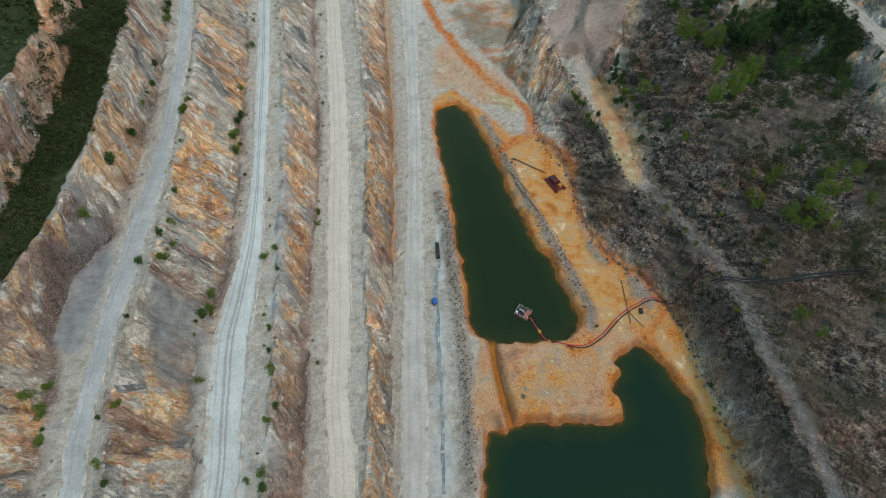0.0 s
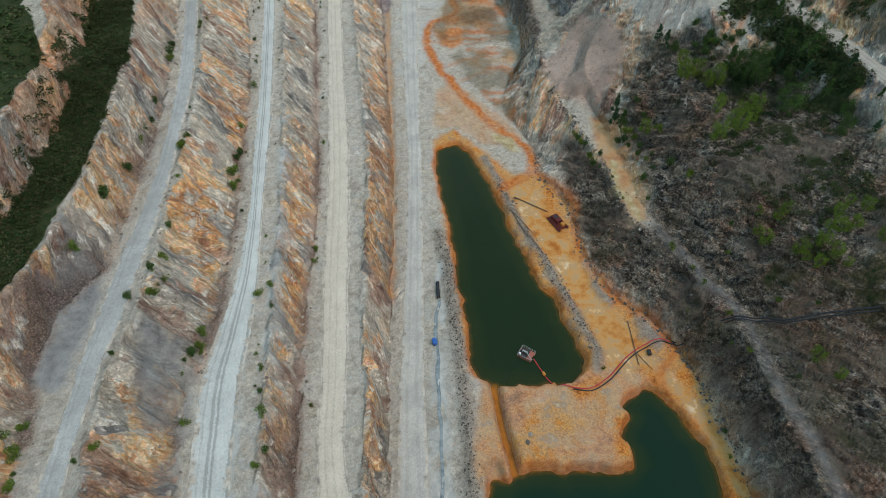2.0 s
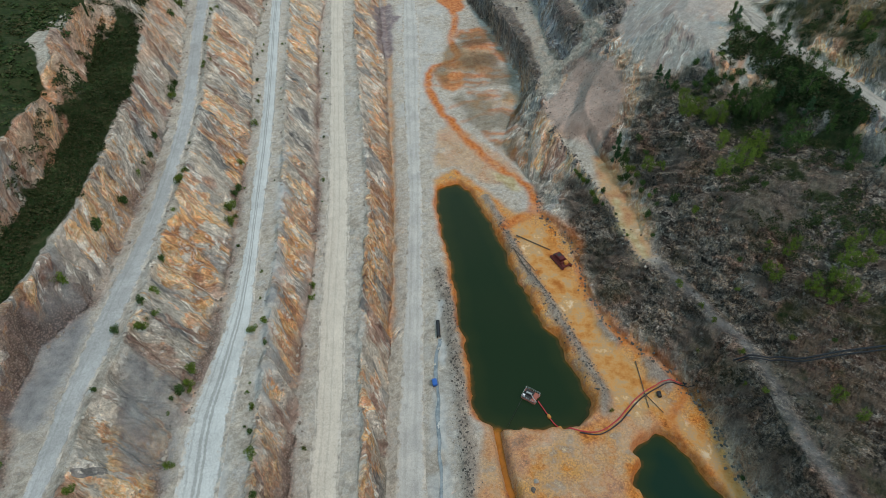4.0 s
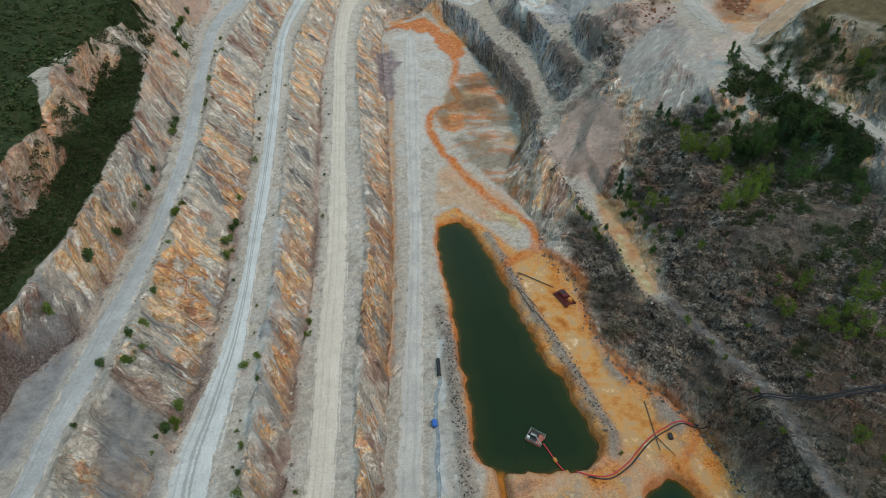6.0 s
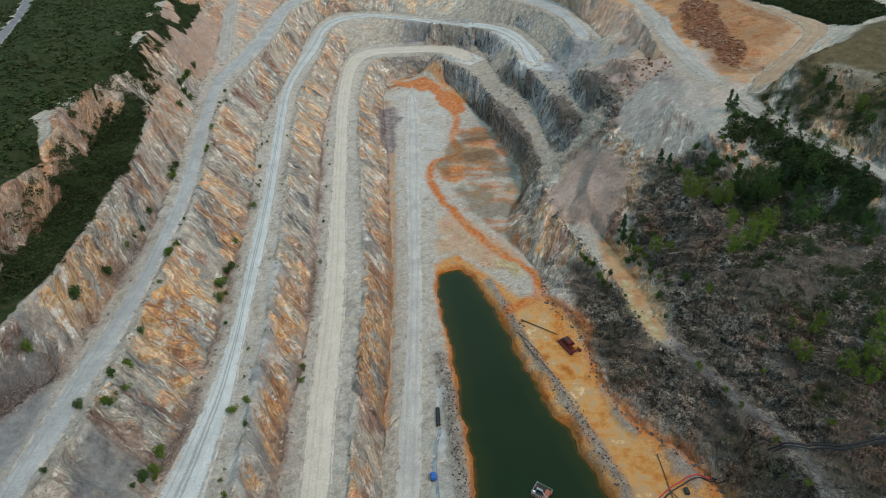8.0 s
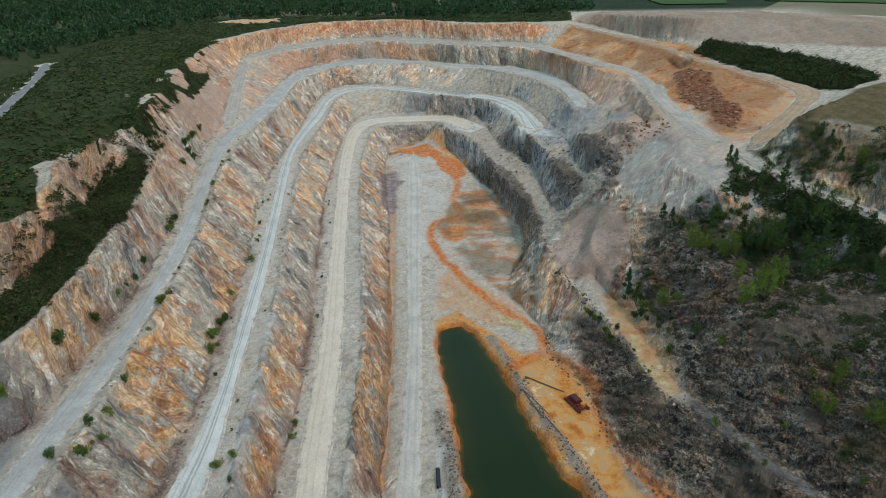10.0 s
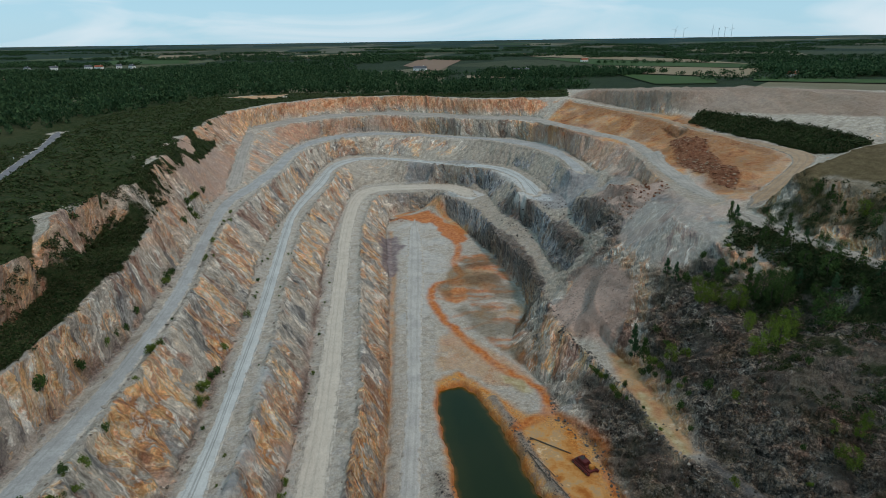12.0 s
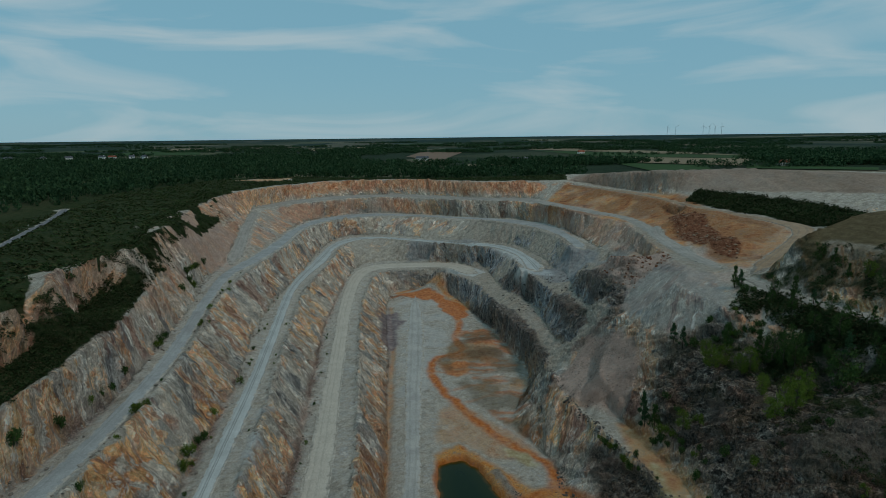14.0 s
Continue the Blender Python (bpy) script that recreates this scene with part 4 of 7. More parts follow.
masks["pink"] = np.maximum(masks["pink"], 0.75 * area(JUNCTION, soft=6) * (1 - road_mask))
masks["dust"] *= 1 - 0.7 * area(JUNCTION, soft=6)
masks["slate"] = np.maximum(masks["slate"], 0.45 * area(JUNCTION, soft=6) * face_mask)
masks["slate"] = np.maximum(masks["slate"], 0.8 * face_mask * ((gx > -20) & (gy > 255) & (BASE < 47)) * np.clip((fbm(gx, gy, 26, 3, 36) - 0.3) * 5, 0, 1))
masks["pink"] = np.maximum(masks["pink"], 0.6 * area([(40, 262), (60, 250), (84, 262), (104, 300), (96, 330), (76, 350), (56, 330), (46, 300)], soft=6) * np.clip((fbm(gx, gy, 20, 3, 38) - 0.36) * 5, 0, 1))
DAM = [(6, 88), (44, 92), (58, 92), (62, 84), (56, 78), (48, 74), (46, 60), (40, 55), (10, 52), (4, 62)]
masks["ochre"] *= 1 - 0.35 * area(DAM, soft=3) * np.clip((fbm(gx, gy, 11, 4, 33) - 0.34) * 6, 0, 1)
masks["pink"] = np.maximum(masks["pink"], 0.3 * area(DAM, soft=3) * np.clip((fbm(gx, gy, 9, 3, 34) - 0.4) * 6, 0, 1))
masks["chalk"] = np.maximum(near_line([(-5.5, 135), (-4.6, 118), (-4.2, 100), (-3.6, 82), (-2.6, 62), (-1.5, 40)], 2.0, 1) * 0.85, near_line([(-11, 150), (-10, 125), (-9.5, 110)], 1.2, 1) * 0.5)
masks["chalk"] *= np.clip((fbm(gx, gy, 7, 3, 68) - 0.32) * 6, 0, 1)
for toe in TOE[:4]:
    masks["pink"] = np.maximum(masks["pink"], near_line(toe[:12], 1.5, 1) * np.clip((fbm(gx, gy, 14, 3, 69) - 0.40) * 7, 0, 1) * 0.7 * (gx < 0))
DITCH = [(-46, 400), (-43, 370), (-40, 345), (-35, 300), (-30, 238), (-27, 200), (-24.5, 165), (-22.5, 120)]
masks["ochre"] = np.maximum(masks["ochre"], near_line(DITCH, 2.2, 1) * 0.7)
mottle = np.clip((fbm(gx, gy, 16, 4, 15) - 0.52) * 8, 0, 1)
FLOOR_STAIN = [(-12, 300), (8, 250), (30, 214), (30, 230), (34, 266), (35, 290), (28, 330), (20, 355), (4, 350)]
masks["ochre"] = np.maximum(masks["ochre"], area(FLOOR_STAIN, soft=4) * mottle * 0.55)
masks["ochre"] = np.maximum(masks["ochre"], area([(-8, 212), (2, 214), (16, 200), (32, 205), (20, 225), (0, 250), (-8, 240)], soft=3) * 0.45)
masks["redmud"] = np.maximum(masks["redmud"], area(FLOOR_STAIN, soft=3) * np.clip((fbm(gx * 0.6, gy * 1.5, 9, 4, 16) - 0.54) * 9, 0, 1) * 0.75)
HEAP = [(112, 590), (155, 475), (170, 440), (215, 400), (300, 340), (330, 420), (230, 560), (150, 640)]
masks["maroon"] = np.maximum(masks["maroon"], area(HEAP, soft=6) * (0.02 + 0.25 * np.clip((fbm(gx * 1.3, gy * 0.6, 14, 4, 57) - 0.4) * 4, 0, 1)) * 0.8)
masks["grass"] = np.maximum(masks["grass"], 0.55 * area(FLOOR_STAIN, soft=3) * np.clip((fbm(gx, gy, 14, 4, 29) - 0.35) * 5, 0, 1))
masks["pink"] = np.maximum(masks["pink"], 0.75 * area([(112, 590), (155, 475), (170, 440), (215, 400), (300, 340), (330, 420), (230, 560), (150, 640)], soft=6))
masks["pink"] = np.maximum(masks["pink"], 0.7 * area([(-160, 292), (-132, 330), (-140, 400), (-168, 400), (-172, 350)], soft=6))

# bare scarps on the heath, the blue grey pit end and other patches of their own
SCARPS = [[(-146, 192), (-139, 200), (-138, 204), (-136, 199), (-132, 195), (-122, 153), (-120, 135), (-125, 144), (-134, 172)], [(-141, 220), (-150, 252), (-134, 241), (-131, 235), (-133, 224), (-134, 216), (-139, 214)],
          [(-137, 202), (-141, 212), (-140, 219), (-135, 204)], [(-171, 297), (-173, 308), (-165, 304), (-162, 295), (-166, 290)], [(-150, 272), (-152, 286), (-144, 291), (-140, 301), (-137, 284), (-139, 262)],
          [(-151, 317), (-154, 344), (-160, 388), (-151, 391), (-142, 352), (-140, 313), (-136, 291), (-144, 291)], [(-182, 407), (-185, 464), (-174, 541), (-162, 551), (-172, 511), (-168, 428), (-168, 388)], [(-117, 199), (-130, 239), (-139, 275), (-134, 283), (-126, 262), (-117, 224)]]
scarp = area(*SCARPS, soft=1) * np.clip(0.35 + (slope - 0.3) / 0.4, 0.35, 1)
masks["dust"] *= 1 - scarp
masks["umber"] *= 1 - 0.9 * scarp
masks["growth"] *= 1 - scarp * np.clip((fbm(gx, gy, 5, 3, 101) - 0.25) * 6, 0, 1)
masks["rimrock"] = np.maximum(masks["rimrock"] * (1 - 0.5 * scarp), 0.5 * scarp * np.clip((fbm(gx, gy, 14, 3, 102) - 0.38) * 5, 0, 1))
CLEARING = [(-224, 599), (-221, 628), (-205, 640), (-172, 632), (-180, 604), (-200, 592)]
masks["growth"] *= 1 - area(CLEARING, soft=2)
masks["ochre"] = np.maximum(masks["ochre"], 0.6 * area(CLEARING, soft=2))
PIT_END = [(-75, 440), (-95, 515), (-60, 520), (-10, 505), (22, 520), (60, 492), (78, 450), (82, 400), (100, 366), (102, 336), (80, 328), (84, 270), (66, 262), (52, 262), (42, 246), (36, 290), (20, 345), (4, 400), (-12, 446), (-50, 446)]
pit_end = area(PIT_END, soft=5) * (1 - road_mask) * np.clip((BASE - 2.5) / 3, 0, 1)
masks["blue"] = pit_end
masks["slate"] = np.maximum(masks["slate"], pit_end * np.clip(0.2 + 0.8 * (gx + 70) / 90, 0.2, 0.95))
for key in ("pink", "ochre", "maroon", "rimrock"):
    masks[key] *= 1 - 0.85 * pit_end
masks["face"] = np.where(pit_end > 0.3, np.minimum(masks["face"], np.clip((slope - 0.85) / 0.5, 0, 1)), masks["face"])
masks["pink"] = np.maximum(masks["pink"], 0.95 * area(RED_HEAP, soft=2))
CRAGS = [[(73, 341), (78, 309), (83, 274), (79, 266), (74, 266), (72, 293), (69, 323)], [(55, 331), (63, 326), (67, 286), (63, 272), (57, 281), (55, 300)], [(30, 411), (37, 401), (51, 361), (51, 353), (35, 374)], [(6, 406), (23, 366), (35, 347), (42, 308), (44, 272), (41, 250), (37, 294), (25, 345), (12, 382)]]
crags = area(*CRAGS, soft=1)
masks["slate"] = np.maximum(masks["slate"], crags)
masks["blue"] *= 1 - 0.75 * crags
masks["pink"] *= 1 - crags
masks["face"] = np.maximum(masks["face"], crags)
GREY_FACE = [(80, 272), (95, 281), (100, 257), (109, 249), (109, 232), (100, 213), (94, 215), (85, 215), (77, 231), (74, 250)]
grey_face = area(GREY_FACE, soft=3)
masks["slate"] *= 1 - 0.9 * grey_face
masks["face"] *= 1 - 0.65 * grey_face
masks["pink"] *= 1 - 0.75 * grey_face
masks["ash"] *= 1 - grey_face
masks["ash"] = np.maximum(masks["ash"], 0.35 * grey_face)
masks["ash"] = np.maximum(masks["ash"], 0.2 * area(HEAP, soft=6) * np.clip((fbm(gx, gy, 22, 3, 118) - 0.4) * 5, 0, 1))
masks["dust"] *= 1 - 0.8 * area(HEAP, soft=4)
masks["grass"] = np.maximum(masks["grass"], 0.42 * area(HEAP, soft=6) * (0.6 + 0.8 * fbm(gx, gy, 18, 3, 117)))
BASIN = [(108, 566), (146, 470), (158, 410), (172, 356), (190, 318), (172, 292), (126, 246), (120, 262), (126, 300), (130, 330), (126, 400), (112, 466), (92, 520)]
basin = area(BASIN, soft=3) * (1 - road_mask)
masks["ochre"] = np.maximum(masks["ochre"], basin * (0.35 + 0.5 * fbm(gx, gy, 14, 3, 119)))
masks["pink"] = np.maximum(masks["pink"], 0.5 * basin)
masks["dust"] *= 1 - 0.75 * basin
masks["maroon"] = np.maximum(masks["maroon"], 0.55 * basin * np.clip((fbm(gx, gy, 20, 4, 120) - 0.46) * 7, 0, 1))
GREY_HEAD = [(78, 245), (74, 268), (84, 262), (96, 250), (104, 262), (112, 250), (112, 232), (98, 236)]
masks["pink"] = np.maximum(masks["pink"], 0.45 * area(GREY_HEAD, soft=4))
JUNCTION_PAD = [(122, 396), (116, 345), (112, 304), (118, 276), (124, 262), (116, 244), (106, 248), (104, 263), (107, 320), (113, 376)]
pad = area(JUNCTION_PAD, soft=3)
masks["dust"] = np.maximum(masks["dust"], 0.6 * pad)
masks["grass"] = np.maximum(masks["grass"], 0.2 * pad)
for key in ("maroon", "ochre", "slate", "pink"):
    masks[key] *= 1 - 0.8 * pad
masks["ash"] = np.maximum(masks["ash"], 0.5 * area([(92, 362), (108, 366), (104, 335), (84, 327), (78, 350)], soft=3))
for k, strip in enumerate((TOE[0][:10], TOE[1][:10], TOE[2][:10])):
    masks["umber_rubble"] = np.maximum(masks.get("umber_rubble", 0), near_line(strip, 2.6, 1) * np.clip((fbm(gx, gy, 10, 3, 111 + k) - 0.36) * 6, 0, 1))
masks["chalk"] = np.maximum(masks["chalk"], 0.7 * near_line(CREST[1][:9], 3.4, 1) * np.clip((fbm(gx, gy, 4, 3, 115) - 0.45) * 8, 0, 1))
END_POOL = [(-49, 422), (-43, 435), (-19, 436), (-2, 414), (6, 401), (7, 376), (-2, 374), (-11, 401), (-19, 418), (-38, 425)]
ragged_x, ragged_y = gx + 7 * (fbm(gx, gy, 8, 3, 103) - 0.5), gy + 7 * (fbm(gx, gy, 8, 3, 104) - 0.5)
masks["redmud"] = np.maximum(masks["redmud"], 0.9 * blur(inside(END_POOL, ragged_x, ragged_y).astype(float), 1))
masks["mauve"] = 0.9 * blur(inside([(-50, 376), (-42, 393), (-35, 369), (-37, 347), (-34, 323), (-40, 313), (-46, 329)], ragged_x, ragged_y).astype(float), 1)
FLOOR_PAD = [(-46, 408), (-36, 421), (-8, 408), (-3, 384), (-6, 346), (-5, 312), (-13, 298), (-13, 255), (-28, 255), (-33, 330), (-36, 380)]
floor_pad = area(FLOOR_PAD, soft=2)
for key in ("ochre", "pink", "grass"):
    masks[key] *= 1 - 0.8 * floor_pad
masks["chalk"] = np.maximum(masks["chalk"], floor_pad * 0.35 * np.clip((fbm(gx, gy, 13, 3, 105) - 0.3) * 4, 0, 1))
OLIVE = [(100, 180), (101, 155), (108, 140), (116, 127), (119, 128), (113, 147), (110, 172), (103, 184)]
THICKET = [(116, 220), (124, 208), (127, 186), (132, 169), (127, 150), (121, 143), (114, 163), (108, 178), (101, 184), (102, 194), (114, 195), (112, 206)]
for key in ("growth", "maroon"):
    masks[key] = np.where((gx > 60) & (gx < 128) & (gy < 215) & (gy > 125) & (BASE < 61), masks[key] * 0.45, masks[key])
bank = area(RIGHT_BANK, soft=3)
masks["growth"] *= 1 - 0.7 * bank * np.clip((0.58 - fbm(gx, gy, 16, 3, 6)) * 8, 0, 1)
masks["growth"] = np.where((gx > 98) & (gx < 185) & (gy > 120) & (gy < 260) & (BASE > 40), masks["growth"] * 0.65, masks["growth"])
masks["grass"] = np.maximum(masks["grass"], 0.85 * bank * (1 - masks["growth"]) * (1 - road_mask))
masks["growth"] = np.maximum.reduce([masks["growth"], 0.6 * area(OLIVE, soft=3) * np.clip((fbm(gx, gy, 6, 3, 106) - 0.3) * 5, 0, 1), 0.8 * area(THICKET, soft=3) * (1 - road_mask) * np.clip((fbm(gx, gy, 8, 3, 107) - 0.25) * 4, 0, 1)])
masks["redmud"] = np.maximum(masks["redmud"], 0.6 * near_line([(115, 216), (110, 208), (107, 202), (104, 199)], 1.8, 1))

# named colour patches of the near faces
masks["oxide"] = area([(-83, 69), (-76, 76), (-73, 66), (-69, 48), (-76, 45), (-80, 60)], [(-76, 37), (-71, 44), (-68, 37), (-72, 28)], [(-115, 90), (-104, 94), (-100, 89), (-105, 78), (-100, 58), (-106, 51)], [(-102, 50), (-97, 51), (-93, 43), (-98, 30)],
                      [(-56, 122), (-48, 123), (-46, 90), (-51, 81), (-53, 95)], [(-40, 243), (-28, 248), (-26, 191), (-22, 131), (-24, 70), (-28, 70), (-33, 160)], [(-102, 182), (-83, 199), (-75, 172), (-92, 168)], [(-89, 135), (-79, 147), (-72, 109), (-83, 106)], [(-79, 88), (-74, 108), (-69, 91), (-77, 81)], soft=2)
masks["umber"] = np.maximum(masks["umber"], area([(-51, 81), (-45, 88), (-41, 41), (-38, 20), (-46, 20), (-49, 64)], [(-115, 90), (-104, 94), (-100, 58), (-112, 51)], soft=2) * 1.3)
masks["ash"] = np.maximum(masks["ash"], 0.6 * area([(-74, 86), (-71, 84), (-69, 54), (-67, 42), (-71, 42), (-73, 70)], soft=1))
masks["chalk"] = np.maximum(masks["chalk"], 0.7 * area([(-66, 92), (-59, 82), (-56, 63), (-52, 37), (-51, 20), (-64, 20), (-66, 54), (-68, 67)], soft=1) * np.clip((fbm(gx, gy, 8, 3, 108) - 0.28) * 5, 0, 1))
masks["chalk"] = np.maximum(masks["chalk"], 0.55 * area([(-7, 103), (-3, 94), (-1, 44), (-1, 20), (-8, 20), (-8, 75)], soft=1) * np.clip((fbm(gx, gy, 5, 3, 109) - 0.36) * 6, 0, 1))
masks["pool"] = 0.9 * blur((inside([(59, 171), (62, 172), (64, 160), (66, 152), (68, 143), (65, 142), (62, 150), (60, 162)], ragged_x, ragged_y) | inside([(18, 203), (20, 209), (25, 205), (29, 197), (27, 194), (22, 199)], ragged_x, ragged_y)).astype(float), 1)
masks["umber_rubble"] = np.maximum(masks["umber_rubble"], 0.7 * near_line([(x - 1.8, y) for x, y in DITCH], 1.8, 1))
masks["maroon"] = np.maximum(masks["maroon"], 0.6 * area([(4, 312), (24, 318), (26, 304), (8, 300)], [(6, 334), (22, 336), (20, 326), (8, 325)], soft=2))
TAN_FACE = area([(34, 205), (36, 232), (42, 236), (52, 212), (60, 200), (62, 180), (57, 172), (50, 190)], soft=2)
masks["slate"] *= 1 - 0.95 * TAN_FACE
masks["fold"] *= 1 - 0.8 * TAN_FACE
masks["warm"] = np.maximum(masks["warm"], TAN_FACE)
masks["oxide"] = np.maximum(masks["oxide"], 0.7 * TAN_FACE)
SPLASH = [[(33, 85), (38, 88), (43, 92), (45, 88), (40, 84.5), (35, 83)], [(47, 103), (50, 106), (53, 102), (51, 98)], [(53, 100), (56, 99), (55, 95), (52, 96)], [(24, 82), (30, 84), (31, 79), (26, 77)]]
masks["chalk"] = np.maximum(masks["chalk"], 0.75 * blur(np.maximum.reduce([inside(q, ragged_x, ragged_y) for q in SPLASH]).astype(float), 1))
STUBS = [[(29, 464), (43, 446), (55, 390), (63, 371), (61, 364), (43, 374), (40, 390), (47, 386), (40, 427)], [(-8, 462), (16, 456), (24, 440), (12, 428), (0, 440)]]
stubs = area(*STUBS, soft=2)
masks["chalk"] = np.maximum(masks["chalk"], 0.6 * stubs)
masks["slate"] *= 1 - stubs
masks["face"] *= 1 - stubs
east_face = (gx > 0) & (gy > 280) & (BASE < 60.5)
for key in ("ochre", "maroon"):
    masks[key] = np.where(east_face & (BASE > 8), masks[key] * 0.35, masks[key])

HEIGHT = BASE.copy()
rough = np.clip(1 - wide_roads * 1.3, 0, 1)
HEIGHT += (fbm(gx, gy, 40, 4, 11) - 0.5) * 3.0 * rough * np.clip(BASE / 10, 0, 1)
HEIGHT += (fbm(gx, gy, 6, 3, 21) - 0.5) * (0.5 + 1.6 * face_mask) * (1 - road_mask)
HEIGHT = np.where(BASE < 6, np.minimum(HEIGHT, BASE + 0.6), HEIGHT)
for crest in CREST[:3]:
    ridge = near_line(crest, 1.6, 1)
    HEIGHT += ridge * (1 - road_mask) * (0.5 + 0.9 * fbm(gx, gy, 5, 2, 31))
for mx, my, mr, mh in ((15, 309, 9, 2.2), (14, 326, 8, 2.0), (-44, 424, 6, 1.5), (93, 296, 9, 3.0), (139, 358, 13, 6.0), (136, 298, 11, 5.0), (3, 296, 5, 0.9)):
    HEIGHT += mh * np.clip(1.3 - np.hypot((gx - mx) / 1.4, gy - my) / mr + 0.5 * (fbm(gx, gy, 5, 3, 17) - 0.5), 0, 1)
HEIGHT += area(HEAP, soft=8) * 5.0 * (np.abs(fbm(gx * 1.2, gy * 0.5, 12, 3, 58) - 0.5) - 0.12)
HEIGHT += masks["bank"] * 1.4 * (0.6 + 0.8 * fbm(gx, gy, 5, 2, 18)) - 0.8 * near_line(DITCH, 2.2, 1)
HEIGHT = HEIGHT * (1 - pond_cut) + pond_cut * np.minimum(HEIGHT, -2.5)


def ground_z(x, y):
    """Height of the ground at a place, scalar or array."""
    x, y = np.asarray(x, float), np.asarray(y, float)
    d = np.hypot(x, y - 200)
    far = 72.5 + 4 * (fbm(x, y, 900, 3, 77) - 0.5) * np.clip((d - 500) / 600, 0, 1) + 23 * np.clip((d - 1500) / 3000, 0, 1) ** 1.3
    edge = np.minimum(np.minimum(x - GX0, GX1 - x), np.minimum(y - GY0, GY1 - y))
    k = np.clip(edge / 60, 0, 1)
    return sample(HEIGHT, np.clip(x, GX0, GX1), np.clip(y, GY0, GY1)) * k + far * (1 - k)


def graded(parts, far):
    """Axis values: parts of (start, end, step), then growing steps to +-far."""
    v = np.concatenate([np.arange(a, b, s) for a, b, s in parts] + [[parts[-1][1]]])
    up, s = [], parts[-1][2]
    x = v[-1]
    while x < far:
        s = min(s * 1.18, 160)
        x += s
        up.append(x)
    down, s, x = [], parts[0][2], v[0]
    while x > -far:
        s = min(s * 1.18, 160)
        x -= s
        down.append(x)
    return np.concatenate([down[::-1], v, up])


def grid_mesh(name, X, Y, Z, material, attrs=(), smooth=True):
    ny, nx = X.shape
    me = bpy.data.meshes.new(name)
    me.vertices.add(nx * ny)
    me.vertices.foreach_set("co", np.stack([X, Y, Z], -1).astype(np.float32).ravel())
    idx = np.arange(nx * ny).reshape(ny, nx)
    quads = np.stack([idx[:-1, :-1], idx[:-1, 1:], idx[1:, 1:], idx[1:, :-1]], -1).reshape(-1, 4)
    me.loops.add(quads.size)
    me.loops.foreach_set("vertex_index", quads.ravel().astype(np.int32))
    me.polygons.add(len(quads))
    me.polygons.foreach_set("loop_start", np.arange(0, quads.size, 4, dtype=np.int32))
    me.polygons.foreach_set("use_smooth", np.full(len(quads), smooth))
    me.update(calc_edges=True)
    for key, value in dict(attrs).items():
        a = me.attributes.new(key, "FLOAT", "POINT")
        a.data.foreach_set("value", np.asarray(value, np.float32).ravel())
    me.materials.append(material)
    return new(name, me)


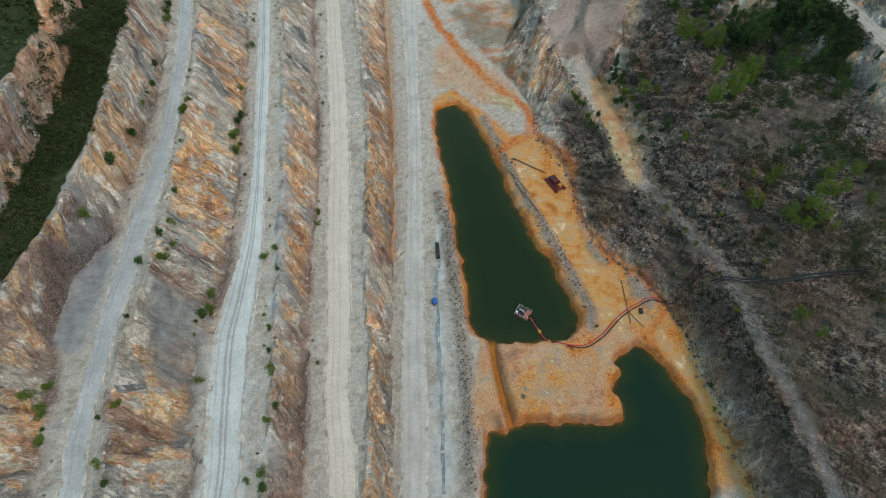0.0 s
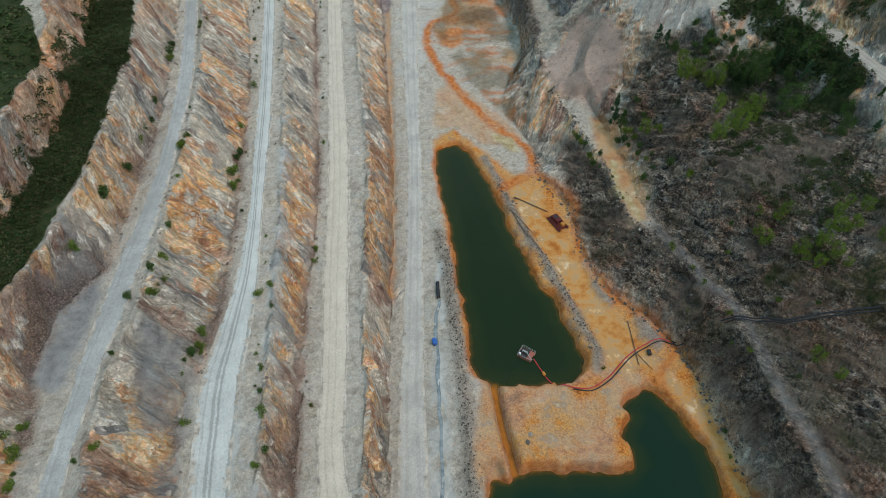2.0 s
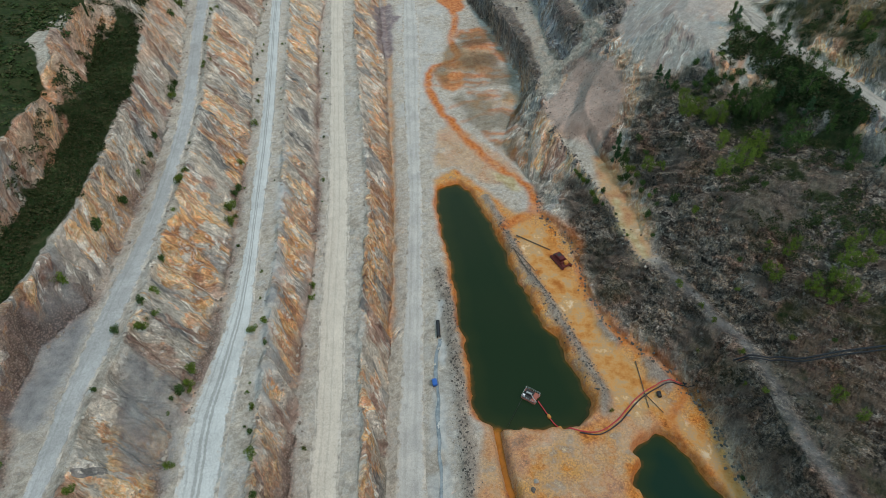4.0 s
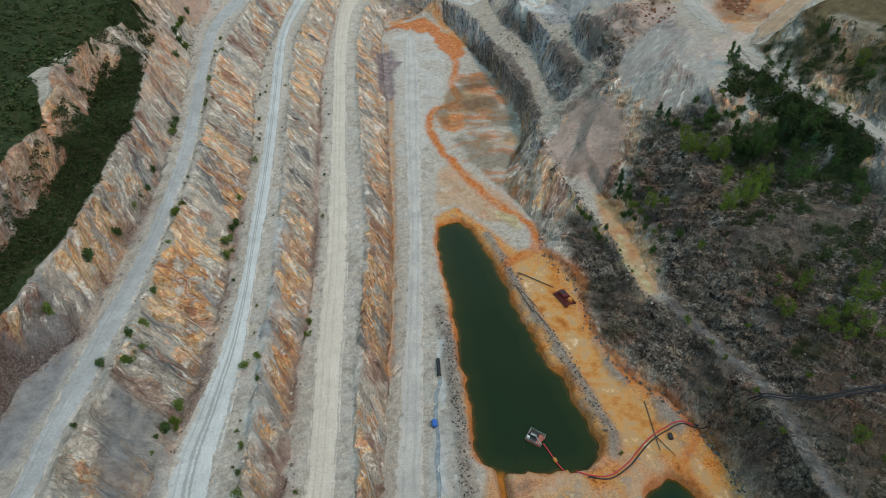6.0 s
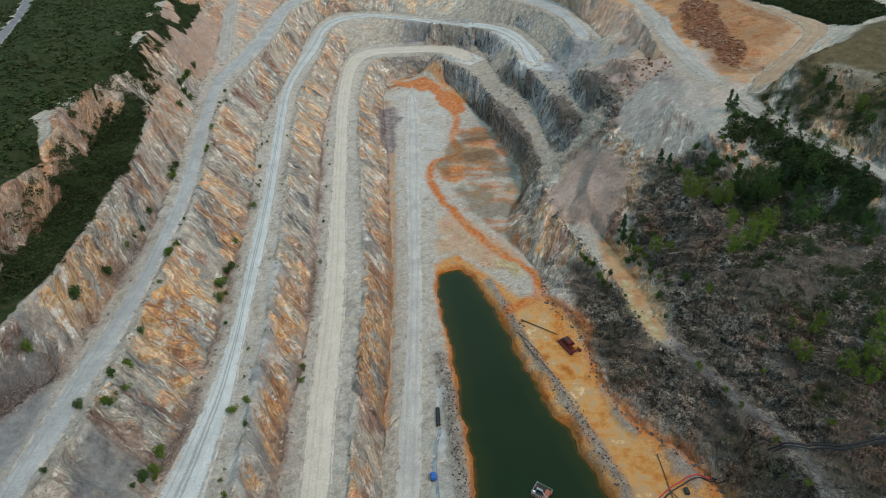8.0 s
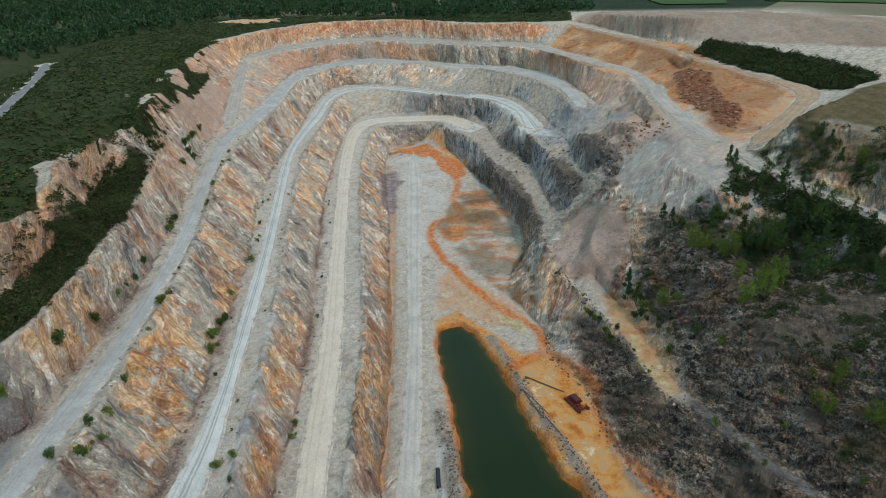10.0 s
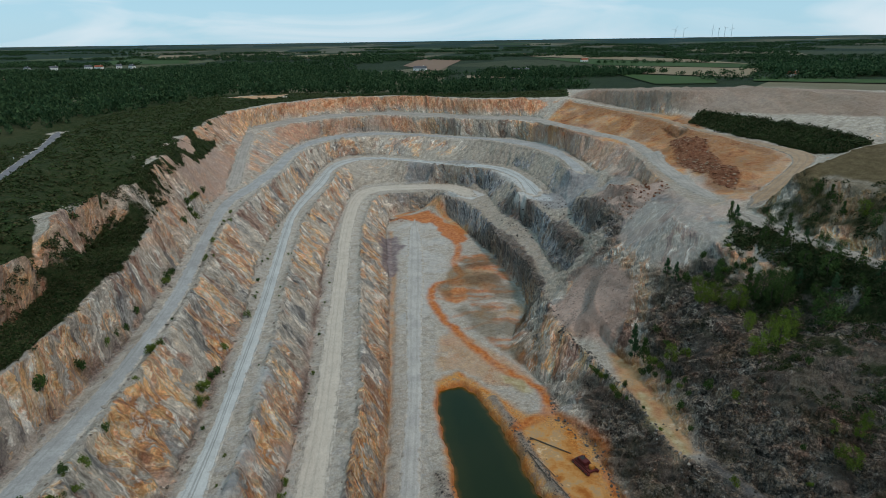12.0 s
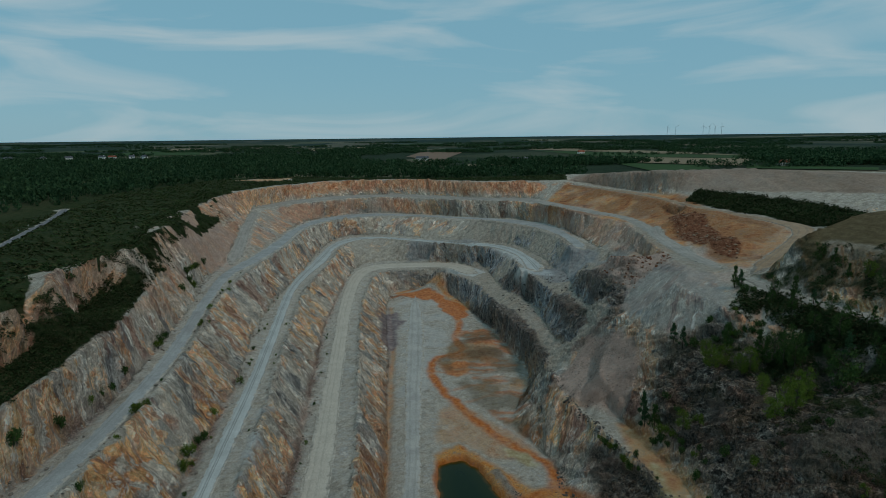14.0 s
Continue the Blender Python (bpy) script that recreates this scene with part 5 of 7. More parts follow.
def build_ground():
    xs = graded([(-230, -150, 1.5), (-150, -112, 0.8), (-112, 112, 0.6), (112, 150, 0.9), (150, 260, 1.8)], 4950)
    ys = graded([(20, 240, 0.65), (240, 470, 0.95), (470, 640, 1.3)], 4950)
    X, Y = np.meshgrid(xs, ys)
    Z = ground_z(X, Y)
    inner = (X > GX0) & (X < GX1) & (Y > GY0) & (Y < GY1)
    jx, jy = X + (fbm(X, Y, 6, 3, 41) - 0.5) * 3, Y + (fbm(X, Y, 6, 3, 42) - 0.5) * 3
    att = {k: np.where(inner, sample(g, jx, jy), 0) for k, g in masks.items()}
    face = np.where(inner, sample(face_mask, X, Y), 0)
    hard = np.where(inner, sample(1 - road_mask, X, Y), 1)
    face = np.maximum(face, 0.75 * np.where(inner, sample(masks["slate"] * (1 - road_mask), X, Y), 0))
    face *= 1 - 0.75 * np.where(inner, sample(np.maximum.reduce([grey_face, pad, stubs, area(PINK, soft=3)]), X, Y), 0)
    # ribs of the tilted beds stand out of the faces
    gzy, gzx = np.gradient(Z, ys, xs)
    n = np.stack([-gzx, -gzy, np.ones_like(Z)], -1)
    n /= np.linalg.norm(n, axis=-1, keepdims=True)
    wx, wy = X + 4 * fbm(X, Y, 22, 2, 51), Y + 4 * fbm(X, Y, 22, 2, 52)
    fold = att["fold"]

    def ribbed(n1, n2, seed):
        u = wx * n1.x + wy * n1.y + Z * n1.z
        v = wx * n2.x + wy * n2.y + Z * n2.z
        r = fbm(u / 2.2, v / 9, 1.0, 4, seed, 0.6)
        return np.floor(r * 7 + vnoise(u * 1.3, v * 0.4, seed + 9) * 0.7) / 7 * 0.75 + r * 0.25 - 0.5
    def buttress(n1, n2, seed):
        u = wx * n1.x + wy * n1.y + Z * n1.z
        v = wx * n2.x + wy * n2.y + Z * n2.z
        return np.abs(fbm(u / 7.5, v / 28, 1.0, 3, seed, 0.5) - 0.5) * 2 - 0.3
    ribs = ribbed(BED, BED_A, 61) * (1 - fold) + ribbed(FOLD, FOLD_A, 62) * fold
    butt = buttress(BED, BED_A, 63) * (1 - fold) + buttress(FOLD, FOLD_A, 64) * fold
    block = fbm(X, Y, 13, 4, 71, 0.6) - 0.5
    crag = np.abs(fbm(X, Y, 7, 3, 72) - 0.5) * 2
    big = fbm(X, Y, 30, 3, 73) - 0.5
    amount = face * ((2.6 + 2.6 * fold) * ribs - 2.6 * butt + 2.2 * block - (1 - fold) * 0.8 * (crag - 0.4) + fold * (4.0 * big - 1.2 * crag)) + hard * 0.6 * (fbm(X, Y, 2.0, 3, 81, 0.65) - 0.5) * (Z > 0.8)
    growth = att["growth"]
    amount = amount * (1 - 0.5 * growth) + growth * 1.2 * (fbm(X, Y, 3.5, 3, 91) - 0.3)
    amount = np.where(inner, amount, 0)
    Xd, Yd, Zd = X + n[..., 0] * amount, Y + n[..., 1] * amount, Z + n[..., 2] * amount
    d = np.hypot(X, Y - 200)
    att["land"] = np.where(inner, np.clip(1 - np.minimum(np.minimum(X - GX0, GX1 - X), np.minimum(Y - GY0, GY1 - Y)) / 60, 0, 1), 1)
    # weight of the painted haze tint, growing away from the quarry
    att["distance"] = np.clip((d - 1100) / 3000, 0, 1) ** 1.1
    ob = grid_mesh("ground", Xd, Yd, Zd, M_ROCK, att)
    ob.data.polygons.foreach_set("use_smooth", (face[:-1, :-1] < 0.35).ravel())
    tagged(ob, "terraced open quarry with bedded ochre and grey rock faces", "ground", kind="structure")


build_ground()


def ribbon(name, left, right, material, label, lift=0.22, step=2.0, across=9):
    """A road surface between two edge lines, lying on the ground."""
    a, b = curve(left, 1.0), curve(right, 1.0)

    def even(c, n):
        s = np.concatenate([[0], np.cumsum(np.linalg.norm(np.diff(c[:, :2], axis=0), axis=1))])
        return np.stack([np.interp(np.linspace(0, s[-1], n), s, c[:, k]) for k in range(3)], -1), s[-1]
    n = int(np.linalg.norm(np.diff(a[:, :2], axis=0), axis=1).sum() / step)
    a, length = even(a, n)
    b, _ = even(b, n)
    t = np.linspace(0, 1, across)[None, :, None]
    mid, run = (a + b) / 2, np.linspace(0, length, n)
    taper = np.clip(0.15 + np.minimum(run, length - run) / 16 + 0.5 * (fbm(a[:, 0], a[:, 1], 6, 2, 8) - 0.5), 0.1, 1)[:, None]
    a, b = mid + (a - mid) * taper, mid + (b - mid) * taper
    p = a[:, None] * (1 - t) + b[:, None] * t
    wob = (fbm(p[..., 0], p[..., 1], 7, 3, 7) - 0.5) * 1.6
    side = (b - a)[:, None, :] / np.linalg.norm(b - a, axis=1)[:, None, None]
    p = p + side * (wob * (np.abs(t[..., 0] - 0.5) * 2))[..., None]
    z = ground_z(p[..., 0], p[..., 1]) + lift - 0.2 * (np.abs(t[..., 0] - 0.5) * 2) ** 4
    run = np.linspace(0, length, n)[:, None]
    att = {"fade": np.broadcast_to(np.clip(1 - np.minimum(run, length - run) / 16, 0, 1), z.shape), "across": np.broadcast_to(t[..., 0], z.shape), "along": np.broadcast_to(np.linspace(0, length, n)[:, None], z.shape)}
    ob = grid_mesh(name, p[..., 0], p[..., 1], z, material, att)
    return tagged(ob, label, "road", kind="structure")


ribbon("road_lower", R3_L, R3_R, M_ROAD_CREAM, "cream coloured dusty haul road on the lower bench")
ribbon("road_middle", R2_L, R2_R, M_ROAD_PALE, "pale grey haul road with dark wheel tracks")
ribbon("road_upper", R1_L, R1_R, M_ROAD_GREY, "grey crushed stone haul road on the upper bench")
ribbon("road_top", R0_L, R0_R, M_ROAD_TOP, "pale grey haul road under the rim")
ribbon("road_ramp", RAMP_L, RAMP_R, M_ROAD_TOP, "pale gravel ramp between two benches")
ribbon("road_floor", FLOOR_L, FLOOR_R, M_ROAD_FLOOR, "worn grey track along the quarry floor")
ribbon("road_rim", TOP_L, TOP_R, M_ROAD_DIRT, "pale dirt road along the wooded rim")
ribbon("track_heap", UP_L, UP_R, M_ROAD_ORANGE, "orange earth track under the spoil heap")


def water(name, poly, material, label, z=0.0):
    px, py = [p[0] for p in poly], [p[1] for p in poly]
    xs, ys = np.arange(min(px) - 4, max(px) + 4.1, 0.7), np.arange(min(py) - 4, max(py) + 4.1, 0.7)
    X, Y = np.meshgrid(xs, ys)
    m = inside(poly, warp_x, warp_y).astype(float)
    d = np.zeros(gx.shape)
    cur = m > 0.5
    for _ in range(16):
        d += cur
        nxt = cur.copy()
        nxt[1:-1, 1:-1] = cur[1:-1, 1:-1] & cur[:-2, 1:-1] & cur[2:, 1:-1] & cur[1:-1, :-2] & cur[1:-1, 2:]
        cur = nxt
    ob = grid_mesh(name, X, Y, np.full_like(X, z), material, {"shore": sample(blur(d, 2), X, Y)})
    return tagged(ob, label, "pond", kind="structure")


water("water_upper", POND_A + [], M_POND, "still dark green pond with rusty orange shore")
water("water_lower", POND_B + [], M_POND_TEAL, "still teal green pond with orange mud shore", -0.04)

# ---- far country ----


def soup(name, template_v, template_f, places, material, tags, attr_seed=3):
    """Many copies of small templates joined into one mesh. places: rows of x, y, z, turn, scale xy, scale z, template."""
    rng = np.random.default_rng(attr_seed)
    verts, faces, base = [], [], 0
    for k in range(len(template_v)):
        rows = places[places[:, 6] == k]
        if not len(rows):
            continue
        v, f = template_v[k], template_f[k]
        c, s_ = np.cos(rows[:, 3])[:, None], np.sin(rows[:, 3])[:, None]
        x = (v[None, :, 0] * c - v[None, :, 1] * s_) * rows[:, 4:5] + rows[:, 0:1]
        y = (v[None, :, 0] * s_ + v[None, :, 1] * c) * rows[:, 4:5] + rows[:, 1:2]
        z = v[None, :, 2] * rows[:, 5:6] + rows[:, 2:3]
        verts.append(np.stack([x, y, z], -1).reshape(-1, 3))
        faces.append((f[None] + (np.arange(len(rows)) * len(v))[:, None, None] + base).reshape(-1, 3))
        base += len(rows) * len(v)
    me = mesh_from(name, np.vstack(verts), np.vstack(faces), material)
    return tagged(new(name, me), *tags)


def mesh_from(name, v, f, material, smooth=False):
    me = bpy.data.meshes.new(name)
    me.vertices.add(len(v))
    me.vertices.foreach_set("co", np.asarray(v, np.float32).ravel())
    me.loops.add(f.size)
    me.loops.foreach_set("vertex_index", f.ravel().astype(np.int32))
    me.polygons.add(len(f))
    me.polygons.foreach_set("loop_start", np.arange(0, f.size, f.shape[1], dtype=np.int32))
    me.polygons.foreach_set("use_smooth", np.full(len(f), smooth))
    me.update(calc_edges=True)
    me.materials.append(material)
    return me


def leaves(rng, n, size, shape):
    """Loose leaf sprays as triangles: n of them in the outer part of a crown. shape gives a place in the crown."""
    p = np.array([shape(rng) for _ in range(n)])
    d = rng.normal(size=(n, 3))
    d /= np.linalg.norm(d, axis=1)[:, None]
    e = np.cross(d, rng.normal(size=(n, 3)))
    e /= np.linalg.norm(e, axis=1)[:, None]
    k = size * rng.uniform(0.6, 1.4, (n, 1))
    v = np.stack([p + d * k, p - d * k * 0.5 + e * k * 0.8, p - d * k * 0.5 - e * k * 0.8], 1).reshape(-1, 3)
    return v, np.arange(3 * n).reshape(-1, 3)


def round_crown(rng):
    d = rng.normal(size=3)
    d /= np.linalg.norm(d)
    r = rng.uniform(0.55, 1.0) * (1 + 0.25 * math.sin(5 * d[0] + 3 * d[1]) * math.cos(4 * d[2]))
    return np.array([d[0] * 0.5 * r, d[1] * 0.5 * r, 0.58 + 0.42 * d[2] * r])


def cone_crown(rng):
    h = rng.uniform(0.08, 1.0)
    a, r = rng.uniform(0, 2 * math.pi), (1.03 - h) * 0.34 * rng.uniform(0.5, 1.0)
    return np.array([math.cos(a) * r, math.sin(a) * r, h])


def dome_crown(rng):
    d = rng.normal(size=3)
    d /= np.linalg.norm(d)
    return np.array([d[0] * 0.5, d[1] * 0.5, abs(d[2]) * rng.uniform(0.4, 1.0)])


def leaf_material(name, dark, mid, pale):
    m = Nodes(name, 0.85, 0, 0.04)
    c = m.ramp(m.island(), (0.0, dark), (0.5, mid), (1.0, pale))
    c = m.mix(0.5, c, m.ramp(m.noise(m.position(), 0.06, 4.0, 0.6), (0.35, 0.55), (0.5, 1.0), (0.65, 1.5)), "MULTIPLY")
    m.put(m.bsdf.inputs["Normal"], m.node("Bump", Height=m.noise(m.position(), 4.0), Strength=0.3, Distance=0.2).outputs[0])
    return m.done(c)


M_GORSE = leaf_material("gorse_leaves", (0.012, 0.026, 0.009), (0.030, 0.056, 0.019), (0.078, 0.064, 0.034))
M_HEATH = leaf_material("heath_leaves", (0.018, 0.036, 0.012), (0.036, 0.066, 0.022), (0.075, 0.066, 0.032))
M_FOREST = leaf_material("forest_leaves", (0.014, 0.038, 0.018), (0.030, 0.072, 0.032), (0.056, 0.105, 0.044))
M_LEAF = leaf_material("young_green_leaves", (0.04, 0.075, 0.012), (0.085, 0.14, 0.022), (0.15, 0.20, 0.035))
M_LEAF_DARK = leaf_material("dark_green_leaves", (0.02, 0.046, 0.014), (0.042, 0.086, 0.024), (0.075, 0.125, 0.035))
M_NEEDLE = leaf_material("conifer_needles", (0.016, 0.045, 0.022), (0.032, 0.08, 0.036), (0.06, 0.12, 0.05))
m_bark = Nodes("grey_brown_bark", 0.9)
M_BARK = m_bark.done(m_bark.ramp(m_bark.noise(m_bark.scaled(m_bark.local(), (6, 6, 1.2)), 1.0), (0.3, (0.045, 0.035, 0.025)), (0.7, (0.13, 0.11, 0.085))))

rng0 = np.random.default_rng(8)
FAR_V, FAR_F = zip(*[leaves(rng0, 64, 0.12, round_crown) for _ in range(3)], *[leaves(rng0, 56, 0.10, cone_crown) for _ in range(2)])
SHRUB_V, SHRUB_F = zip(*[leaves(rng0, 24, 0.21, dome_crown) for _ in range(5)])
THICK_V, THICK_F = zip(*[leaves(rng0, 90, 0.105, dome_crown) for _ in range(5)])


def scatter(poly, n, seed, hmin, hmax, wide, kinds, sink=0.1, keep=None):
    rng = np.random.default_rng(seed)
    px, py = np.array([p[0] for p in poly]), np.array([p[1] for p in poly])
    x, y = rng.uniform(px.min(), px.max(), n), rng.uniform(py.min(), py.max(), n)
    ok = inside(poly, x, y)
    if keep is not None:
        ok &= keep(x, y, rng)
    x, y = x[ok], y[ok]
    h = rng.uniform(hmin, hmax, len(x))
    k = rng.choice(kinds, len(x))
    z = ground_z(x, y) - sink * h
    return np.stack([x, y, z, rng.uniform(0, 6.28, len(x)), h * wide * rng.uniform(0.8, 1.25, len(x)), h, k], -1)


def gaps(scale, cut, seed):
    return lambda x, y, rng: fbm(x, y, scale, 3, seed) > cut


FOREST = [(-330, 240), (-318, 420), (-275, 520), (-240, 640), (-205, 668), (-130, 655), (0, 640), (110, 655), (170, 720), (120, 790), (-40, 800), (-90, 940), (-240, 1150), (-420, 1200), (-820, 1050), (-980, 640), (-760, 330), (-520, 150)]
WOOD_EAST = [(450, 850), (700, 830), (1100, 880), (1100, 1120), (520, 1080)]
WOOD_FARM = [(30, 900), (190, 880), (320, 960), (250, 1040), (60, 1010)]
rows = [scatter(FOREST, 11500, 1, 9, 15, 0.75, (0, 1, 2, 3, 4)), scatter(WOOD_EAST, 2300, 2, 12, 18, 0.85, (0, 1, 2)), scatter(WOOD_FARM, 700, 3, 9, 15, 0.8, (0, 1, 2, 3))]
tagged(soup("forest", FAR_V, FAR_F, np.vstack(rows), M_FOREST, ("dense dark green mixed forest beyond the quarry rim", "forest")), kind="stuff")

# distant belts of trees and hedges
rng0 = np.random.default_rng(12)
belts = []
for k in range(130):
    by = 900 + 2300 * rng0.random() ** 0.9
    bx = rng0.uniform(-0.85, 0.85) * by
    if 900 < by < 1500 and -120 < bx < 620:
        continue
    ln, wd = rng0.uniform(80, 420), rng0.uniform(10, 70)
    tilt = rng0.uniform(-0.25, 0.25)
    n = int(min(90, ln * wd / 160) + 14)
    u, v = rng0.uniform(-0.5, 0.5, n) * ln, rng0.normal(size=n) * wd * 0.4
    x, y = bx + u + tilt * v, by + v + tilt * u
    h = rng0.uniform(8, 14, n) * (1.0 - 0.35 * (by - 900) / 2300)
    belts.append(np.stack([x, y, ground_z(x, y) - 1, rng0.uniform(0, 6, n), h * 1.25, h, rng0.integers(0, 3, n).astype(float)], -1))
for a, b, n in (((330, 905), (455, 905), 13), ((150, 960), (340, 985), 40), ((330, 820), (520, 805), 26), ((-30, 980), (60, 985), 10), ((60, 1090), (230, 1130), 30), ((300, 1330), (800, 1300), 60), ((470, 1010), (640, 1250), 12)):
    t = np.linspace(0, 1, n) + rng0.normal(size=n) * 0.01
    x, y = a[0] + (b[0] - a[0]) * t, a[1] + (b[1] - a[1]) * t + rng0.normal(size=n) * 5
    h = rng0.uniform(7, 12, n)
    belts.append(np.stack([x, y, ground_z(x, y) - 1, rng0.uniform(0, 6, n), h * 1.05, h, rng0.integers(0, 3, n).astype(float)], -1))
tagged(soup("distant_trees", FAR_V, FAR_F, np.vstack(belts), M_FOREST, ("dark belts of trees and hedges between far fields", "trees")), kind="stuff")


def field(corners, colors, label):
    """A draped field, given by its four corners."""
    m = Nodes("field_soil", 0.95)
    p = m.position()
    m.done(m.mix(m.noise(m.scaled(p, (0.3, 1.0, 1.0)), 0.05, 4.0), *colors))
    a, b, c, d = (np.array(q, float) for q in corners)
    u, v = np.meshgrid(np.linspace(0, 1, 24), np.linspace(0, 1, 12))
    u, v = u[..., None], v[..., None]
    q = (a * (1 - u) + b * u) * (1 - v) + (d * (1 - u) + c * u) * v
    return tagged(grid_mesh("field", q[..., 0], q[..., 1], ground_z(q[..., 0], q[..., 1]) + 1.2, m.mat), label, "field", kind="structure")


STUBBLE, PLOUGHED, PASTURE = ((0.20, 0.155, 0.095), (0.25, 0.20, 0.13)), ((0.19, 0.12, 0.085), (0.23, 0.155, 0.11)), ((0.026, 0.062, 0.02), (0.045, 0.085, 0.027))
field([(-107, 1319), (-26, 1116), (26, 1641), (-92, 1686)], PLOUGHED, "ploughed reddish brown field among woods")
field([(-53, 942), (-26, 936), (-10, 1074), (-67, 1126)], PLOUGHED, "ploughed brown field behind a hedge")
field([(20, 913), (103, 896), (109, 950), (21, 969)], STUBBLE, "narrow pale stubble field beside a wood")
field([(248, 757), (323, 753), (361, 856), (255, 962)], PASTURE, "bright green pasture behind the spoil heap")
field([(284, 971), (403, 847), (523, 1051), (290, 1227)], STUBBLE, "wide tan stubble field")
field([(296, 1251), (531, 1068), (584, 1187), (220, 1745)], PASTURE, "long green strip of meadow")
field([(226, 1794), (590, 1211), (552, 1518), (226, 2099)], STUBBLE, "tan stubble field on a low rise")
field([(410, 846), (544, 773), (508, 720), (381, 783)], PASTURE, "green meadow below a dark wood")
field([(-952, 1963), (-718, 2028), (-820, 2320), (-1094, 2304)], STUBBLE, "pale stubble field beyond the forest")
field([(-878, 1577), (-698, 1623), (-846, 1973), (-1040, 1855)], PASTURE, "green far meadow")
field([(-701, 924), (-659, 954), (-760, 1088), (-806, 1066)], STUBBLE, "pale field beside the far village")
field([(-503, 1796), (-303, 2026), (-346, 2315), (-557, 2137)], STUBBLE, "pale far field")

# houses of the far village and farms
m_wall, m_slate, m_tile = Nodes("white_render", 0.9), Nodes("grey_roof_slate", 0.6), Nodes("red_roof_tile", 0.85)
M_RENDER = m_wall.done(m_wall.mix(m_wall.noise(m_wall.position(), 0.4), (0.62, 0.60, 0.56), (0.75, 0.73, 0.69)))
M_SLATE = m_slate.done(m_slate.mix(m_slate.noise(m_slate.position(), 0.6), (0.07, 0.075, 0.085), (0.13, 0.135, 0.145)))
M_TILE = m_tile.done(m_tile.mix(m_tile.noise(m_tile.position(), 0.6), (0.26, 0.075, 0.045), (0.36, 0.12, 0.07)))
m_pane = Nodes("dark_window_glass", 0.1, 0, 0.5)
M_PANE = m_pane.done((0.02, 0.025, 0.03))


def part(name, bm, material, parent=None, label="", smooth=False):
    me = bpy.data.meshes.new(name)
    bm.to_mesh(me)
    bm.free()
    me.polygons.foreach_set("use_smooth", [smooth] * len(me.polygons))
    me.materials.append(material)
    ob = new(name, me)
    ob.parent = parent
    return tagged(ob, label)


def box(w, d, h, at=(0, 0, 0), bevel=0.0, turn=0.0, bm=None):
    """A block standing on at, into bm or a new bmesh."""
    bm = bm or bmesh.new()
    made = bmesh.ops.create_cube(bm, size=1.0, matrix=Matrix.Translation(Vector(at) + Vector((0, 0, h / 2))) @ Matrix.Rotation(turn, 4, "Z") @ Matrix.Diagonal((w, d, h, 1)))
    if bevel:
        edges = {e for v in made["verts"] for e in v.link_edges}
        bmesh.ops.bevel(bm, geom=list(edges), offset=bevel, segments=2, affect="EDGES")
    return bm


def tube(points, radius, sides=8, bm=None, caps=True):
    """A round bar or hose along points."""
    bm = bm or bmesh.new()
    p = [Vector(q) for q in points]
    rings = []
    for k, q in enumerate(p):
        d = (p[min(k + 1, len(p) - 1)] - p[max(k - 1, 0)]).normalized()
        side = d.cross(Vector((0, 0, 1)) if abs(d.z) < 0.95 else Vector((1, 0, 0))).normalized()
        up = side.cross(d)
        r = radius[k] if isinstance(radius, (list, tuple)) else radius
        rings.append([bm.verts.new(q + side * math.cos(a) * r + up * math.sin(a) * r) for a in (2 * math.pi * j / sides for j in range(sides))])
    for a, b in zip(rings, rings[1:]):
        for j in range(sides):
            bm.faces.new((a[j], a[(j + 1) % sides], b[(j + 1) % sides], b[j]))
    if caps:
        bm.faces.new(rings[0][::-1])
        bm.faces.new(rings[-1])
    return bm


def thing(name, at, label, category, group="", turn=0.0):
    ob = new(name)
    ob.matrix_basis = pose(*at, 0, 0, turn)
    return tagged(ob, label, category, group)


def gable(w, d, h, eaves, over=0.4):
    bm = bmesh.new()
    x, y = w / 2 + over, d / 2 + over
    v = [bm.verts.new(c) for c in ((-x, -y, eaves), (x, -y, eaves), (x, y, eaves), (-x, y, eaves), (-x, 0, eaves + h), (x, 0, eaves + h))]
    for f in ((0, 1, 5, 4), (2, 3, 4, 5), (0, 4, 3), (1, 2, 5), (3, 2, 1, 0)):
        bm.faces.new([v[i] for i in f])
    return bm


def house(x, y, w, d, eaves, turn, roof, label):
    t = thing("house", (x, y, float(ground_z(x, y)) - 0.3), label, "house", "houses of the far village", turn)
    part("wall", box(w, d, eaves + 0.3), M_RENDER, t)
    part("roof", gable(w, d, d * 0.42, eaves + 0.32), roof, t, "pitched roof")
    part("chimney", box(0.8, 0.8, d * 0.42 + 1.2, (w * 0.3, 0, eaves + 0.2)), M_RENDER, t)
    for k in range(3):
        part("window", box(1.2, 0.12, 1.4, (-w * 0.3 + k * w * 0.3, -d / 2 - 0.05, 1.2)), M_PANE, t)
    return t


for hx, hy, hw, ht, hr in ((-1010, 1330, 16, 10, M_SLATE), (-940, 1345, 12, -20, M_SLATE), (-890, 1360, 15, 35, M_SLATE), (-830, 1390, 14, 5, M_SLATE), (-800, 1380, 18, -10, M_TILE), (-770, 1410, 12, 25, M_SLATE), (-735, 1400, 14, -30, M_SLATE)):
    house(hx, hy, hw, 9, 5, ht, hr, "white rendered village house with a pitched roof")
house(108, 980, 26, 11, 6, 8, M_SLATE, "white farmhouse with a grey slate roof among trees")
house(-62, 1150, 24, 10, 4, -12, M_SLATE, "low pale farm building beside a tan field")
